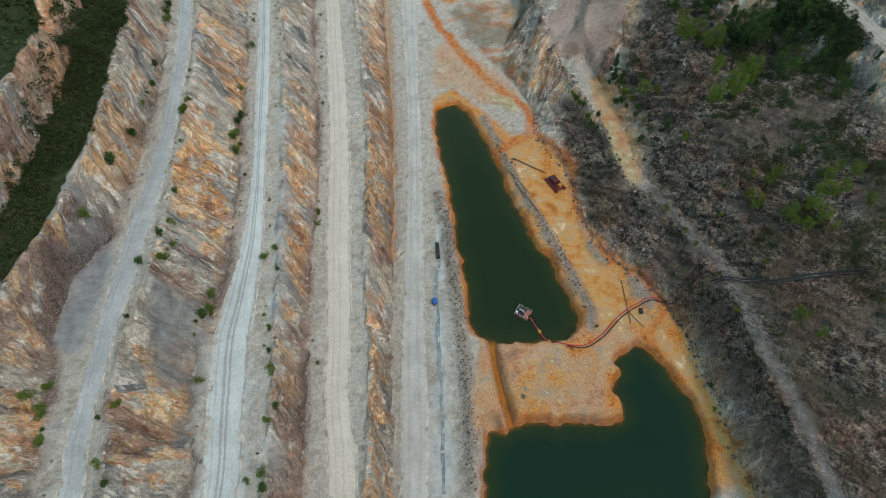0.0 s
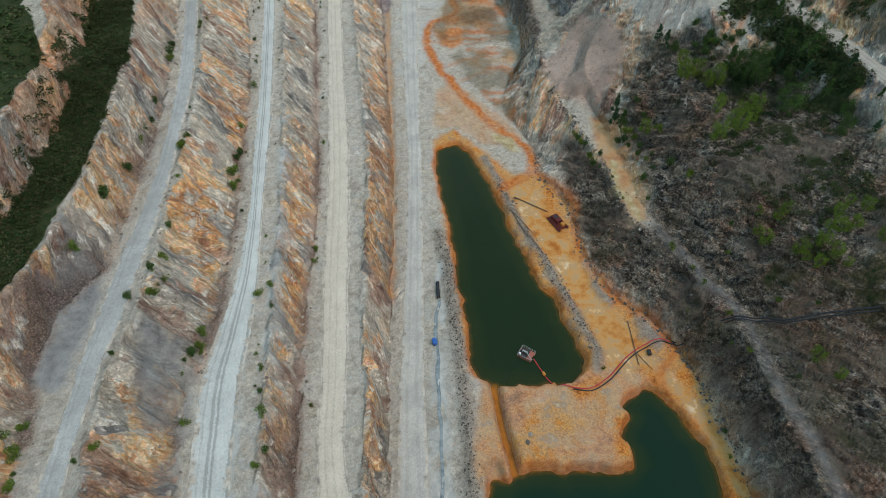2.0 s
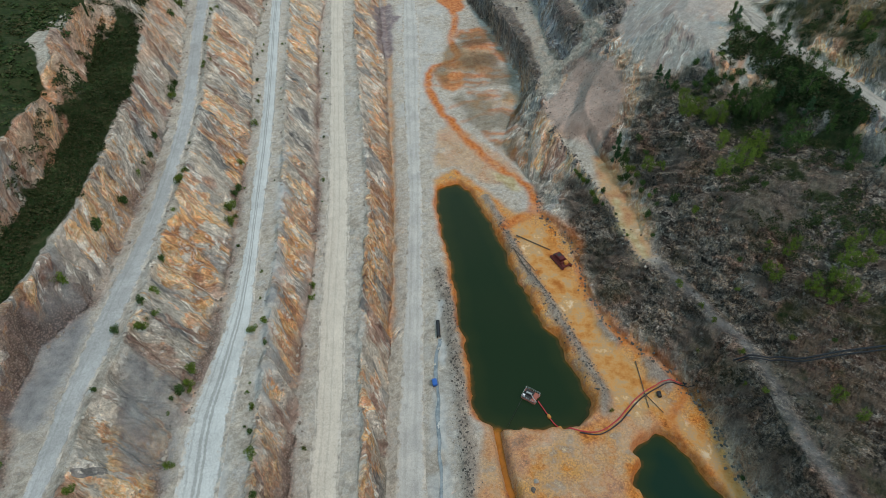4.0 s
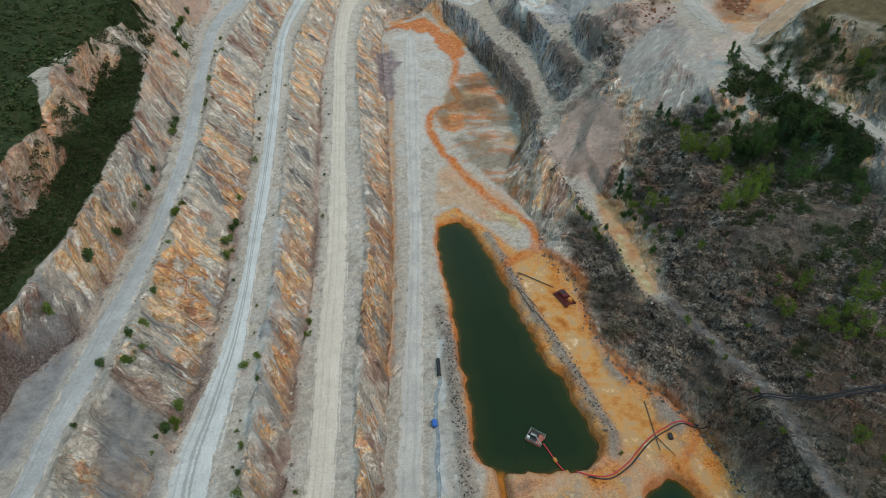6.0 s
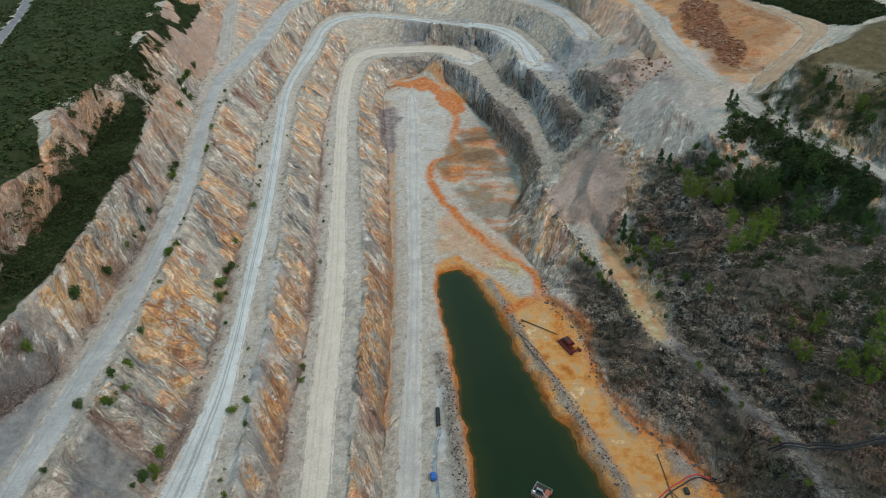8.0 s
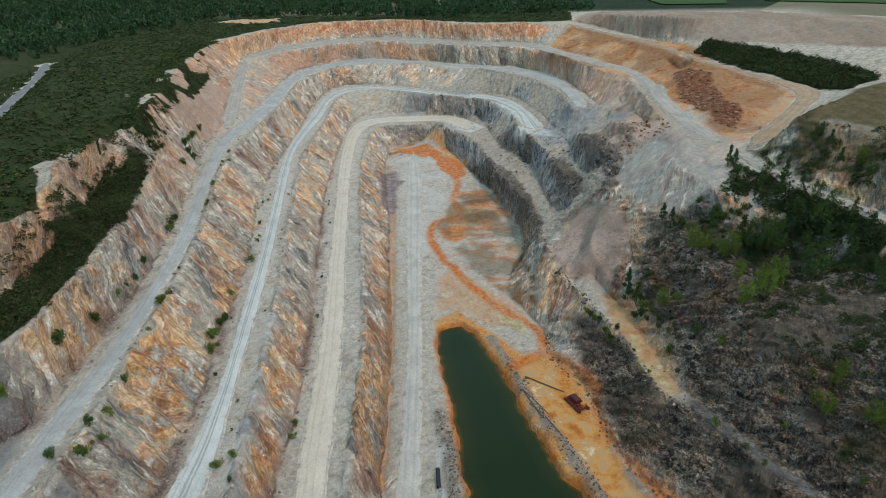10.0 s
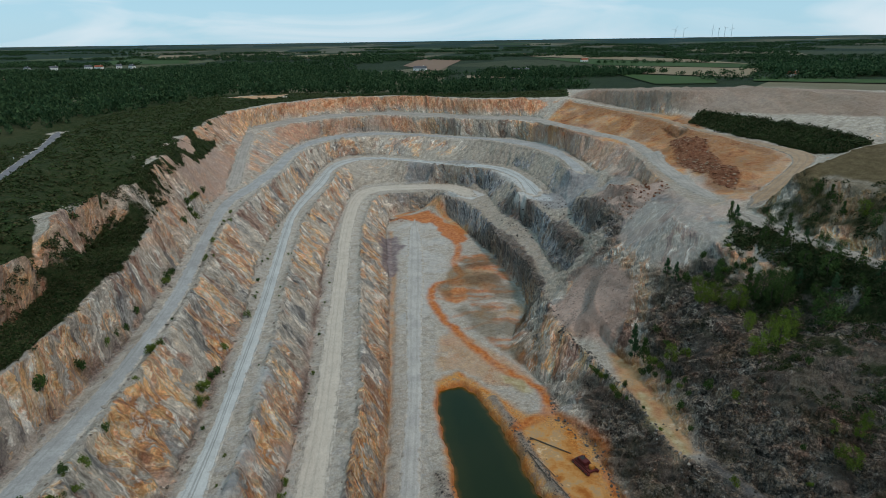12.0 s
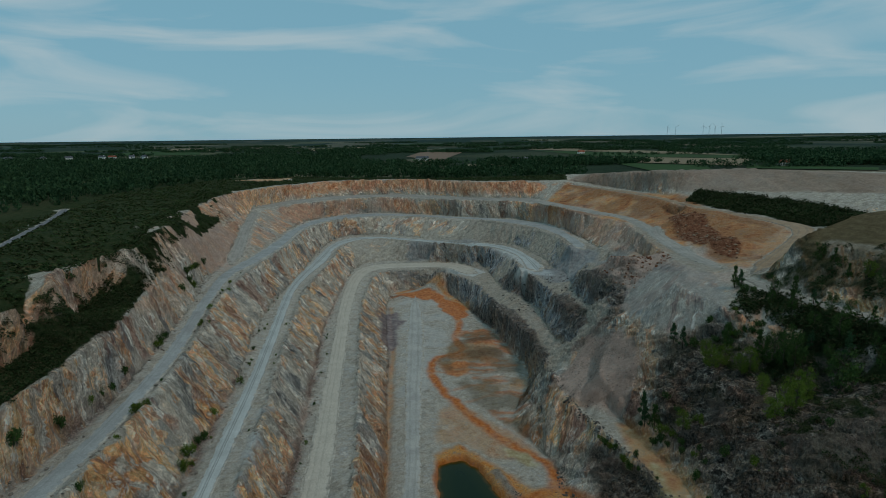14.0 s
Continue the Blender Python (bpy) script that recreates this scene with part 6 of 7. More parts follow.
house(470, 860, 18, 9, 4, 5, M_TILE, "house with a red tile roof behind a hedge")
house(300, 1420, 15, 9, 5, 20, M_TILE, "house with a red tile roof among far trees")

m_turb = Nodes("white_turbine_paint", 0.5)
M_WHITE = m_turb.done(m_turb.mix(m_turb.noise(m_turb.position(), 0.2), (0.70, 0.71, 0.72), (0.78, 0.79, 0.80)))


def turbine(x, y, spin):
    t = thing("wind_turbine", (x, y, float(ground_z(x, y)) - 1), "slim white wind turbine on the horizon", "wind turbine", "wind turbines on the horizon")
    part("tower", tube([(0, 0, 0), (0, 0, 30), (0, 0, 62)], [1.9, 1.5, 1.0], 10), M_WHITE, t)
    part("nacelle", box(2.0, 5.0, 2.2, (0, 0, 61.5), 0.3), M_WHITE, t)
    for k in range(3):
        a = math.radians(spin + 120 * k)
        s, c = math.sin(a), math.cos(a)
        part("blade", tube([(0, -3, 62.5), (s * 6, -3.2, 62.5 + c * 6), (s * 27, -3, 62.5 + c * 27)], [0.6, 1.0, 0.2], 6), M_WHITE, t)


for tx, ty, spin in ((1725, 4200, 0), (1766, 4200, 37), (1807, 4200, 74), (1852, 4200, 111), (1479, 4200, 28), (1536, 4200, 65)):
    turbine(tx, ty, spin)


# ---- low growth on the quarry rim ----


def open_ground(x, y, rng):
    """True off the roads and the rock faces."""
    return (sample(road_mask, x, y) < 0.2) & (sample(slope, x, y) < 1.1) & (sample(masks["growth"], x + rng.normal(size=len(x)) * 2, y + rng.normal(size=len(x)) * 2) > 0.35)


HEATH_NEAR = [(-300, 60), (-124, 60), (-124, 128), (-127, 160), (-130, 174), (-146, 190), (-144, 222), (-137, 238), (-144, 258), (-154, 292), (-164, 330), (-176, 372), (-184, 410), (-188, 450), (-188, 500), (-175, 535), (-161, 570), (-142, 600), (-117, 612), (-59, 617), (-18, 606), (24, 582), (75, 580), (108, 590), (120, 650), (-240, 650), (-290, 450), (-300, 300)]
heath_rows = [scatter(HEATH_NEAR, 27000, 21, 0.9, 2.0, 1.7, (0, 1, 2, 3, 4), 0.15, open_ground),
              scatter(LEFT_SLOPE, 4200, 22, 0.9, 2.0, 1.6, (0, 1, 2, 3, 4), 0.15, lambda x, y, rng: sample(masks["growth"], x, y) > 0.5),
              scatter([(-160, 170), (-124, 170), (-130, 270), (-160, 290)], 900, 23, 1.0, 2.4, 1.5, (0, 1, 2, 3, 4), 0.15, gaps(12, 0.52, 4))]
tagged(soup("heath_shrubs", SHRUB_V, SHRUB_F, np.vstack(heath_rows), M_HEATH, ("dense dark brown-green heath shrubs on the plateau", "shrubs")), kind="stuff")
tagged(soup("ledge_shrubs", THICK_V, THICK_F, np.vstack([scatter(LEDGE, 8200, 24, 0.8, 2.4, 1.4, (0, 1, 2, 3, 4), 0.15, gaps(9, 0.25, 5))]), M_GORSE,
            ("dark green gorse and bramble on the rock ledge", "shrubs")), kind="stuff")
bank_rows = [scatter(THICKET, 650, 29, 0.8, 2.2, 1.2, (0, 1, 2, 3, 4), 0.15, gaps(10, 0.38, 9)), scatter(RIGHT_BANK, 2000, 25, 1.0, 3.0, 1.3, (0, 1, 2, 3, 4), 0.15, gaps(16, 0.47, 6)), scatter(HEAP_WOOD, 1700, 26, 2.0, 4.2, 1.3, (0, 1, 2, 3, 4), 0.15),
             scatter(DARK_SIDE, 5200, 27, 0.5, 1.7, 1.4, (0, 1, 2, 3, 4), 0.15, gaps(13, 0.5, 7)),
             scatter([(110, 222), (117, 214), (121, 200), (126, 178), (131, 158), (124, 160), (118, 182), (112, 200), (104, 212)], 700, 28, 1.4, 3.6, 1.3, (0, 1, 2, 3, 4), 0.15)]
tagged(soup("bank_shrubs", THICK_V, THICK_F, np.vstack(bank_rows), M_GORSE, ("dark green thicket on the wooded bank", "shrubs")), kind="stuff")


def limb(p, q, r0, r1, bm):
    return tube([p, [(a + b) / 2 + 0.03 for a, b in zip(p, q)], q], [r0, (r0 + r1) / 2, r1], 5, bm)


def tree_model(name, seed, conifer, material, label):
    """A tree one metre tall times its scale: trunk with limbs, and a loose leafy crown."""
    rng = np.random.default_rng(seed)
    t = thing(name, (0, 0, -500), label, "tree" if name == "tree" else "bush")
    bm = tube([(0, 0, -0.04), (0.01, 0.0, 0.35), (0.0, 0.01, 0.92)], [0.028, 0.02, 0.005], 7)
    for k in range(7):
        a, h = rng.uniform(0, 6.28), rng.uniform(0.18, 0.7)
        r = 0.26 * (1.05 - h) if conifer else rng.uniform(0.18, 0.34)
        limb((0, 0, h), (math.cos(a) * r, math.sin(a) * r, h + (0.03 if conifer else 0.2)), 0.012, 0.003, bm)
    part("trunk", bm, M_BARK, t)
    clumps = [(rng.uniform(0, 6.28), rng.uniform(0.12, 0.95)) for _ in range(26)]

    def crown(r_):
        a, h = clumps[r_.integers(0, len(clumps))]
        r = (1.04 - h) * 0.32 if conifer else 0.40 * math.sqrt(max(0.02, 1 - ((h - 0.55) / 0.48) ** 2))
        r *= r_.uniform(0.45, 1.0)
        c = np.array([math.cos(a) * r, math.sin(a) * r, h])
        return c + r_.normal(size=3) * (0.035 if conifer else 0.06)
    v, f = leaves(rng, 1500, 0.026, crown)
    ob = new("crown", mesh_from("crown", v, f, material))
    ob.parent = t
    return t


def bush_model(seed, material, label):
    rng = np.random.default_rng(seed)
    t = thing("bush", (0, 0, -500), label, "bush")
    bm = bmesh.new()
    for k in range(5):
        a = rng.uniform(0, 6.28)
        limb((0, 0, -0.06), (math.cos(a) * 0.25, math.sin(a) * 0.25, rng.uniform(0.4, 0.7)), 0.025, 0.008, bm)
    part("stem", bm, M_BARK, t)
    lobes = [(rng.normal(size=2) * 0.22, rng.uniform(0.3, 0.75)) for _ in range(7)]

    def crown(r_):
        c, h = lobes[r_.integers(0, 7)]
        d = r_.normal(size=3)
        d /= np.linalg.norm(d)
        return np.array([c[0], c[1], h * 0.7]) + d * np.array([0.24, 0.24, 0.26]) * r_.uniform(0.5, 1.0)
    v, f = leaves(rng, 520, 0.05, crown)
    ob = new("crown", mesh_from("crown", v, f, material))
    ob.parent = t
    return t


TREE_MODELS = [tree_model("tree", 31, True, M_NEEDLE, "young dark green conifer on the quarry slope"), tree_model("tree", 32, True, M_LEAF_DARK, "slender dark green tree on the rocky slope"),
               tree_model("tree", 33, False, M_LEAF, "bright green young birch on the quarry slope"), tree_model("tree", 34, False, M_LEAF_DARK, "rounded dark green tree on the quarry slope"),
               tree_model("tree", 35, False, M_LEAF, "yellow-green willow on the stony slope")]
BUSH_MODELS = [bush_model(41, M_LEAF, "bright green bush on a dusty bench"), bush_model(42, M_LEAF_DARK, "dark green bush at the foot of a rock face"), bush_model(43, M_LEAF, "low yellow-green bush on bare rock")]


def plant(models, kinds, places, low, high, group, seed):
    rng = random.Random(seed)
    for k, (x, y) in enumerate(places):
        h = rng.uniform(low, high)
        src = models[kinds[k % len(kinds)]]
        o = copy_thing(src, pose(x, y, float(ground_z(x, y)), 0, 0, rng.uniform(0, 360)))
        o.scale = (h * rng.uniform(0.68, 0.95),) * 2 + (h,)
        o["group"] = group


plant(TREE_MODELS, (0, 0, 1), [(82, 214), (84, 210), (109, 226), (111, 225), (65, 191), (67, 187), (66, 196)], 7.5, 10.0, "conifers on the ledges", 1)
plant(TREE_MODELS, (2, 2, 4), [(86, 191), (88, 189), (91, 191), (87, 197), (93, 184), (96, 184), (93, 170), (95, 173), (96, 163), (99, 166), (102, 163), (97, 159), (90, 157), (104, 167), (73, 178)], 5.5, 9.0, "bright trees on the upper ledge", 2)
plant(TREE_MODELS, (3, 3, 1, 3), [(108, 180), (106, 183), (102, 186), (105, 187), (112, 163), (110, 186), (101, 189)], 9.0, 13.0, "tall trees on the upper ledge", 3)
plant(TREE_MODELS, (4, 2, 4, 4), [(96, 127), (100, 124), (96, 119), (95, 122), (104, 109), (108, 112), (106, 106), (110, 108), (113, 114), (113, 119), (116, 114), (111, 116), (103, 112), (119, 118), (102, 125), (116, 121), (112, 104), (120, 108), (99, 80), (102, 74)], 4.0, 6.5, "yellow-green trees on the dark slope", 4)
plant(TREE_MODELS, (3, 1, 0, 3), [(118, 214), (121, 206), (123, 198), (124, 190), (125, 182), (127, 174), (128, 166), (127, 158), (124, 152), (122, 162), (119, 172), (121, 180), (119, 190), (117, 200), (115, 184), (116, 176), (124, 168), (130, 150), (128, 142), (114, 208), (122, 146)], 5.0, 8.5, "trees below the rim road", 5)
plant(TREE_MODELS, (3, 3, 1, 2), [(137, 220), (139, 210), (138, 204), (141, 198), (140, 190), (143, 184), (145, 192), (148, 180), (146, 172), (150, 166), (139, 214), (152, 186)], 4.5, 7.5, "trees above the rim road", 6)
plant(BUSH_MODELS, (1,), [(93, 204), (96, 202), (99, 201), (102, 201), (104, 199), (94, 212), (113, 220), (110, 221), (95, 199), (87, 206), (98, 204), (101, 205), (106, 200)], 3.5, 6.0, "dark bushes in the hollow", 13)
plant(BUSH_MODELS, (1, 1, 0), [(51, 189), (53, 184), (54, 177), (55, 173), (58, 176), (68, 183), (68, 177), (70, 171), (72, 166), (73, 161), (74, 166), (70, 178), (70, 159), (78, 158), (77, 175), (74, 186), (73, 193), (82, 150), (100, 148), (65, 182), (52, 186), (67, 180), (71, 174)], 3.2, 5.6, "bushes beside the ledge track", 12)
plant(BUSH_MODELS, (1, 1, 0), [(-105, 171), (-104, 158), (-103, 151), (-104, 162), (-102, 137), (-102, 100), (-110, 205), (-111, 211), (-109, 201), (-102, 121), (-135, 285), (-140, 307), (-142, 321), (-133, 283), (-131, 282), (-128, 264), (-138, 300), (-136, 292)], 4.2, 6.4, "bushes under the upper face", 7)
plant(BUSH_MODELS, (0, 1, 0), [(-81, 179), (-79, 165), (-78, 153), (-76, 146), (-79, 162), (-71, 83), (-71, 87), (-72, 80), (-82, 207)], 3.8, 6.0, "bushes beside the middle road", 8)
plant(BUSH_MODELS, (0, 2, 1), [(-53, 77), (-50, 64), (-48, 54), (-49, 50), (-48, 37), (-54, 97), (-56, 105), (-59, 102), (-52, 70), (-48, 130), (-48, 125), (-47, 33)], 2.2, 4.0, "bushes on the middle crest", 9)
plant(BUSH_MODELS, (1, 0, 2), [(-85, 117), (-88, 137), (-83, 105), (-82, 95), (-82, 92), (-81, 98), (-87, 90), (-98, 53), (-97, 47), (-96, 43), (-95, 40), (-100, 50), (-78, 31), (-81, 49), (-80, 35), (-84, 100), (-90, 150)], 2.0, 4.2, "bushes on the upper crest", 10)
plant(BUSH_MODELS, (2, 1, 0), [(52, 186), (57, 170), (54, 178), (50, 192), (60, 163), (82, 147), (84, 100), (82, 96), (83, 91), (85, 86), (80, 70), (78, 118), (74, 128), (90, 128), (88, 120), (80, 112), (70, 150), (62, 152), (96, 100), (104, 96), (79, 62), (76, 106), (94, 76), (43, 152), (47, 90), (53, 70), (96, 202), (98, 202), (103, 204), (101, 208)], 1.6, 3.2, "bushes on the stony slope", 11)
rng_b = random.Random(77)
def toe_bushes(line, n, spread):
    c = curve(line, 1.0)
    c = c[(c[:, 1] > 30) & (c[:, 1] < 330)]
    out = []
    while len(out) < n:
        k = rng_b.randrange(len(c))
        x, y = c[k, 0] + rng_b.uniform(-spread, spread), c[k, 1]
        if fbm(np.array(x), np.array(y), 14, 2, 83) > 0.47 and sample(road_mask, np.array(x), np.array(y)) < 0.05:
            out.append((float(x), float(y)))
    return out


for line, n, low, high, label in ((R1_R, 20, 1.2, 3.2, "bushes along the upper verge"), (R2_L, 16, 1.2, 2.8, "bushes under the middle face"), (R2_R, 12, 1.0, 2.2, "bushes along the middle verge"), (R3_L, 10, 0.9, 2.0, "bushes under the lower face")):
    side = -1 if line in (R2_L, R3_L) else 1
    plant(BUSH_MODELS, (0, 1, 2), toe_bushes([(p[0] + side * 3.0,) + tuple(p[1:]) for p in line], n, 1.6), low, high, label, n)
for model in TREE_MODELS + BUSH_MODELS:
    for o in (*model.children_recursive, model):
        bpy.data.objects.remove(o)

# ---- loose stone ----


def stone_template(seed):
    rng = np.random.default_rng(seed)
    bm = bmesh.new()
    bmesh.ops.create_icosphere(bm, subdivisions=1, radius=0.5)
    v = np.array([q.co[:] for q in bm.verts])
    bm.verts.index_update()
    f = np.array([[q.index for q in p.verts] for p in bm.faces])
    bm.free()
    v = v * rng.uniform(0.65, 1.2, (len(v), 1)) * np.array([1.2, 0.9, 0.75])
    v[:, 2] += 0.15
    return v, f


STONE_V, STONE_F = zip(*[stone_template(k) for k in range(6)])


def stone_material(name, a, b, c):
    m = Nodes(name, 0.9)
    col = m.ramp(m.island(), (0.0, a), (0.5, b), (1.0, c))
    col = m.mix(0.4, col, m.ramp(m.noise(m.position(), 2.5, 4.0), (0.3, 0.6), (0.7, 1.3)), "MULTIPLY")
    m.bump(m.noise(m.position(), 3.0, 4.0), 0.5, 0.15)
    return m.done(col)


M_STONE = stone_material("broken_rock", (0.16, 0.13, 0.105), (0.28, 0.24, 0.20), (0.40, 0.36, 0.30))
M_STONE_DARK = stone_material("broken_slate", (0.06, 0.053, 0.047), (0.11, 0.097, 0.084), (0.17, 0.147, 0.125))
M_STONE_PINK = stone_material("pink_broken_rock", (0.22, 0.15, 0.125), (0.34, 0.26, 0.215), (0.45, 0.39, 0.34))
M_STONE_RED = stone_material("rusty_broken_rock", (0.17, 0.055, 0.03), (0.26, 0.12, 0.065), (0.34, 0.24, 0.17))


def along(lines, n, spread, low, high, seed):
    rng = np.random.default_rng(seed)
    pts = np.vstack([curve(line, 1.0) for line in lines])
    p = pts[rng.integers(0, len(pts), n)]
    x, y = p[:, 0] + rng.normal(size=n) * spread, p[:, 1] + rng.normal(size=n) * spread
    ok = (sample(road_mask, x, y) < 0.25) & (sample(HEIGHT, x, y) > 0.2) & (y > 20)
    x, y = x[ok], y[ok]
    k = low + (high - low) * rng.random(len(x)) ** 3
    return np.stack([x, y, ground_z(x, y), rng.uniform(0, 6.28, len(x)), k, k * rng.uniform(0.7, 1.1, len(x)), rng.integers(0, 6, len(x)).astype(float)], -1)


def strewn(poly, n, low, high, seed, power=3):
    r = scatter(poly, n, seed, 0.001, 1.0, 1.0, (0, 1, 2, 3, 4, 5), 0.0)
    k = low + (high - low) * r[:, 5] ** power
    r[:, 4], r[:, 5] = k, k * 0.85
    return r


tagged(soup("scree_stones", STONE_V, STONE_F, np.vstack([along(TOE[:4], 4200, 1.6, 0.25, 1.3, 51), along(CREST[:3], 2600, 0.9, 0.25, 1.2, 52)]), M_STONE, ("pale broken stones along the foot of the faces", "stones")), kind="stuff")
tagged(soup("slate_stones", STONE_V, STONE_F, np.vstack([along([TOE[6], CREST[0][20:]], 1500, 1.2, 0.3, 1.3, 53), strewn([(50, 128), (74, 104), (84, 80), (88, 40), (110, 60), (108, 110), (92, 140), (70, 150), (56, 165)], 2400, 0.2, 1.1, 54, 6),
     strewn([(70, 150), (88, 128), (104, 120), (92, 160), (84, 190), (72, 190)], 1200, 0.2, 1.1, 55, 6), strewn([(28, 380), (50, 300), (64, 280), (76, 330), (66, 370)], 900, 0.3, 1.6, 56)]), M_STONE_DARK, ("dark slaty stones scattered over the slope", "stones")), kind="stuff")
tagged(soup("rubble_stones", STONE_V, STONE_F, np.vstack([strewn(PINK, 5200, 0.15, 0.75, 57), strewn([(58, 250), (72, 245), (78, 280), (66, 300), (60, 275)], 800, 0.3, 1.2, 58)]), M_STONE_PINK, ("pinkish blasted rubble fan below a face", "stones")), kind="stuff")
tagged(soup("rusty_stones", STONE_V, STONE_F, np.vstack([strewn(RED_HEAP, 900, 0.3, 1.6, 59), strewn(RED_HEAP_B, 1400, 0.4, 2.0, 60), strewn([(-50, 428), (-44, 432), (-36, 426), (-38, 420), (-48, 418)], 160, 0.4, 1.2, 61)]), M_STONE_RED, ("rust red stones on tipped heaps", "stones")), kind="stuff")
bank_line = [(19, 178, 0), (22, 166, 0), (27, 150, 0), (35, 130, 0), (41, 112, 0), (46, 98, 0)]
tagged(soup("bank_stones", STONE_V, STONE_F, np.vstack([along([bank_line, [(-6, 150, 0), (-2, 130, 0), (0, 108, 0), (2, 88, 0), (4, 62, 0), (4, 40, 0)]], 1500, 1.3, 0.25, 0.9, 62)]), M_STONE_DARK, ("grey stones on the banks of the pond", "stones")), kind="stuff")

rng0 = random.Random(5)
for k, (bx, by, size) in enumerate(((-69, 41, 2.4), (-68, 38.5, 3.4), (-66.5, 36, 2.2), (-70, 37, 1.8), (-68, 43.5, 1.9), (-66, 39.5, 1.6), (-70.5, 34.5, 2.0), (-67.5, 33.5, 2.4), (-89, 124, 1.9), (-93, 169, 2.3), (-50, 70.5, 1.9), (-64, 170, 1.4), (22, 68.4, 1.7), (21, 66, 1.8), (52, 89, 1.3))):
    v, f = stone_template(100 + k)
    boulder = new("boulder", mesh_from("boulder", v, f, M_STONE if k != 13 else M_STONE_DARK))
    boulder.matrix_basis = pose(bx, by, float(ground_z(bx, by)) - 0.05 * size, 0, 0, rng0.uniform(0, 360)) @ Matrix.Diagonal((size, size, size * 0.8, 1))
    tagged(boulder, "large angular pale boulder" if k != 13 else "dark grey angular boulder", "boulder", "fallen boulders")

# ---- country road beyond the heath ----
ribbon("road_country", ROAD_W_L, ROAD_W_R, M_TARMAC, "narrow grey tarmac road between grass verges", 0.35)
for k, (x, y) in enumerate(((-258, 352), (-266, 368), (-251, 334))):
    post = thing("marker_post", (x - 4, y, float(ground_z(x - 4, y))), "slim white roadside marker post", "post", "marker posts")
    part("post", tube([(0, 0, -0.2), (0, 0, 1.1)], 0.14, 8), M_WHITE, post)
    part("cap", tube([(0, 0, 1.1), (0, 0, 1.3)], [0.15, 0.1], 8), M_TILE, post)

# ---- things round the ponds ----


def plain(name, color, rough=0.7, metal=0.0, vary=0.35):
    m = Nodes(name, rough, metal, 0.3)
    c = m.mix(m.math("MULTIPLY", m.noise(m.local(), 2.5, 5.0, 0.65), vary * 2), color, tuple(k * 0.35 for k in color))
    m.bump(m.noise(m.local(), 9.0, 3.0), 0.15, 0.02)
    return m.done(c)


M_STEEL = plain("weathered_galvanised_steel", (0.46, 0.46, 0.44), 0.5, 0.6)
M_RED_PAINT = plain("faded_red_deck_paint", (0.42, 0.13, 0.09), 0.7)
M_RUST = plain("rusty_red_steel", (0.17, 0.035, 0.028), 0.8, 0.2)
M_CRIMSON = plain("dull_crimson_paint", (0.13, 0.022, 0.022), 0.7)
M_DARK = plain("dark_machine_steel", (0.05, 0.05, 0.05), 0.6, 0.3)
M_ORANGE = plain("orange_paint", (0.62, 0.25, 0.05), 0.5)
M_HOSE_RED = plain("red_rubber_hose", (0.52, 0.045, 0.05), 0.5, 0, 0.2)
M_HOSE_BLACK = plain("black_plastic_pipe", (0.022, 0.024, 0.028), 0.5, 0, 0.2)
M_BLUE = plain("blue_plastic", (0.02, 0.13, 0.42), 0.45, 0, 0.2)
M_WOOD = plain("weathered_timber", (0.12, 0.095, 0.07), 0.9)

raft = thing("pump_raft", (23.6, 97.6, 0.0), "floating pump raft with a railing and a faded red deck", "raft", turn=-32)
part("float", box(5.0, 1.3, 0.7, (0, -1.35, -0.3), 0.12), M_RED_PAINT, raft)
part("float", box(5.0, 1.3, 0.7, (0, 1.35, -0.3), 0.12), M_RED_PAINT, raft)
part("deck", box(4.4, 3.6, 0.12, (0, 0, 0.4), 0.02), M_DARK, raft)
part("hatch", box(1.5, 3.4, 0.3, (1.5, 0, 0.52), 0.04), M_RED_PAINT, raft, "faded red hatch cover")
pump = part("pump", box(1.5, 1.1, 0.8, (-0.6, 0.2, 0.52), 0.08), M_DARK, raft, "dark pump block")
part("motor", tube([(-1.6, 0.2, 1.05), (0.2, 0.2, 1.05)], 0.42, 14), M_STEEL, pump)
part("outlet", tube([(0.1, 0.2, 0.9), (1.2, -0.6, 0.95), (2.6, -1.2, 0.6)], 0.18, 8), M_STEEL, pump)
part("control_box", box(0.7, 0.5, 1.1, (-1.8, -1.3, 0.52), 0.03), M_WHITE, raft)
for px_, py_ in ((-2.4, -1.9), (0, -1.9), (2.4, -1.9), (-2.4, 1.9), (0, 1.9), (2.4, 1.9), (-2.4, 0), (2.4, 0.9)):
    part("railing_post", tube([(px_, py_, 0.5), (px_, py_, 1.6)], 0.05, 6), M_STEEL, raft)
for a, b in (((-2.4, -1.9), (2.4, -1.9)), ((-2.4, 1.9), (2.4, 1.9)), ((-2.4, -1.9), (-2.4, 1.9)), ((2.4, 0.9), (2.4, 1.9))):
    for h in (1.05, 1.6):
        part("rail", tube([(*a, h), (*b, h)], 0.05, 6), M_STEEL, raft)


def on_ground(points, lift, step=1.0):
    c = curve(points, step)
    return [(x, y, max(float(ground_z(x, y)), 0.0) + lift) for x, y in c[:, :2]]


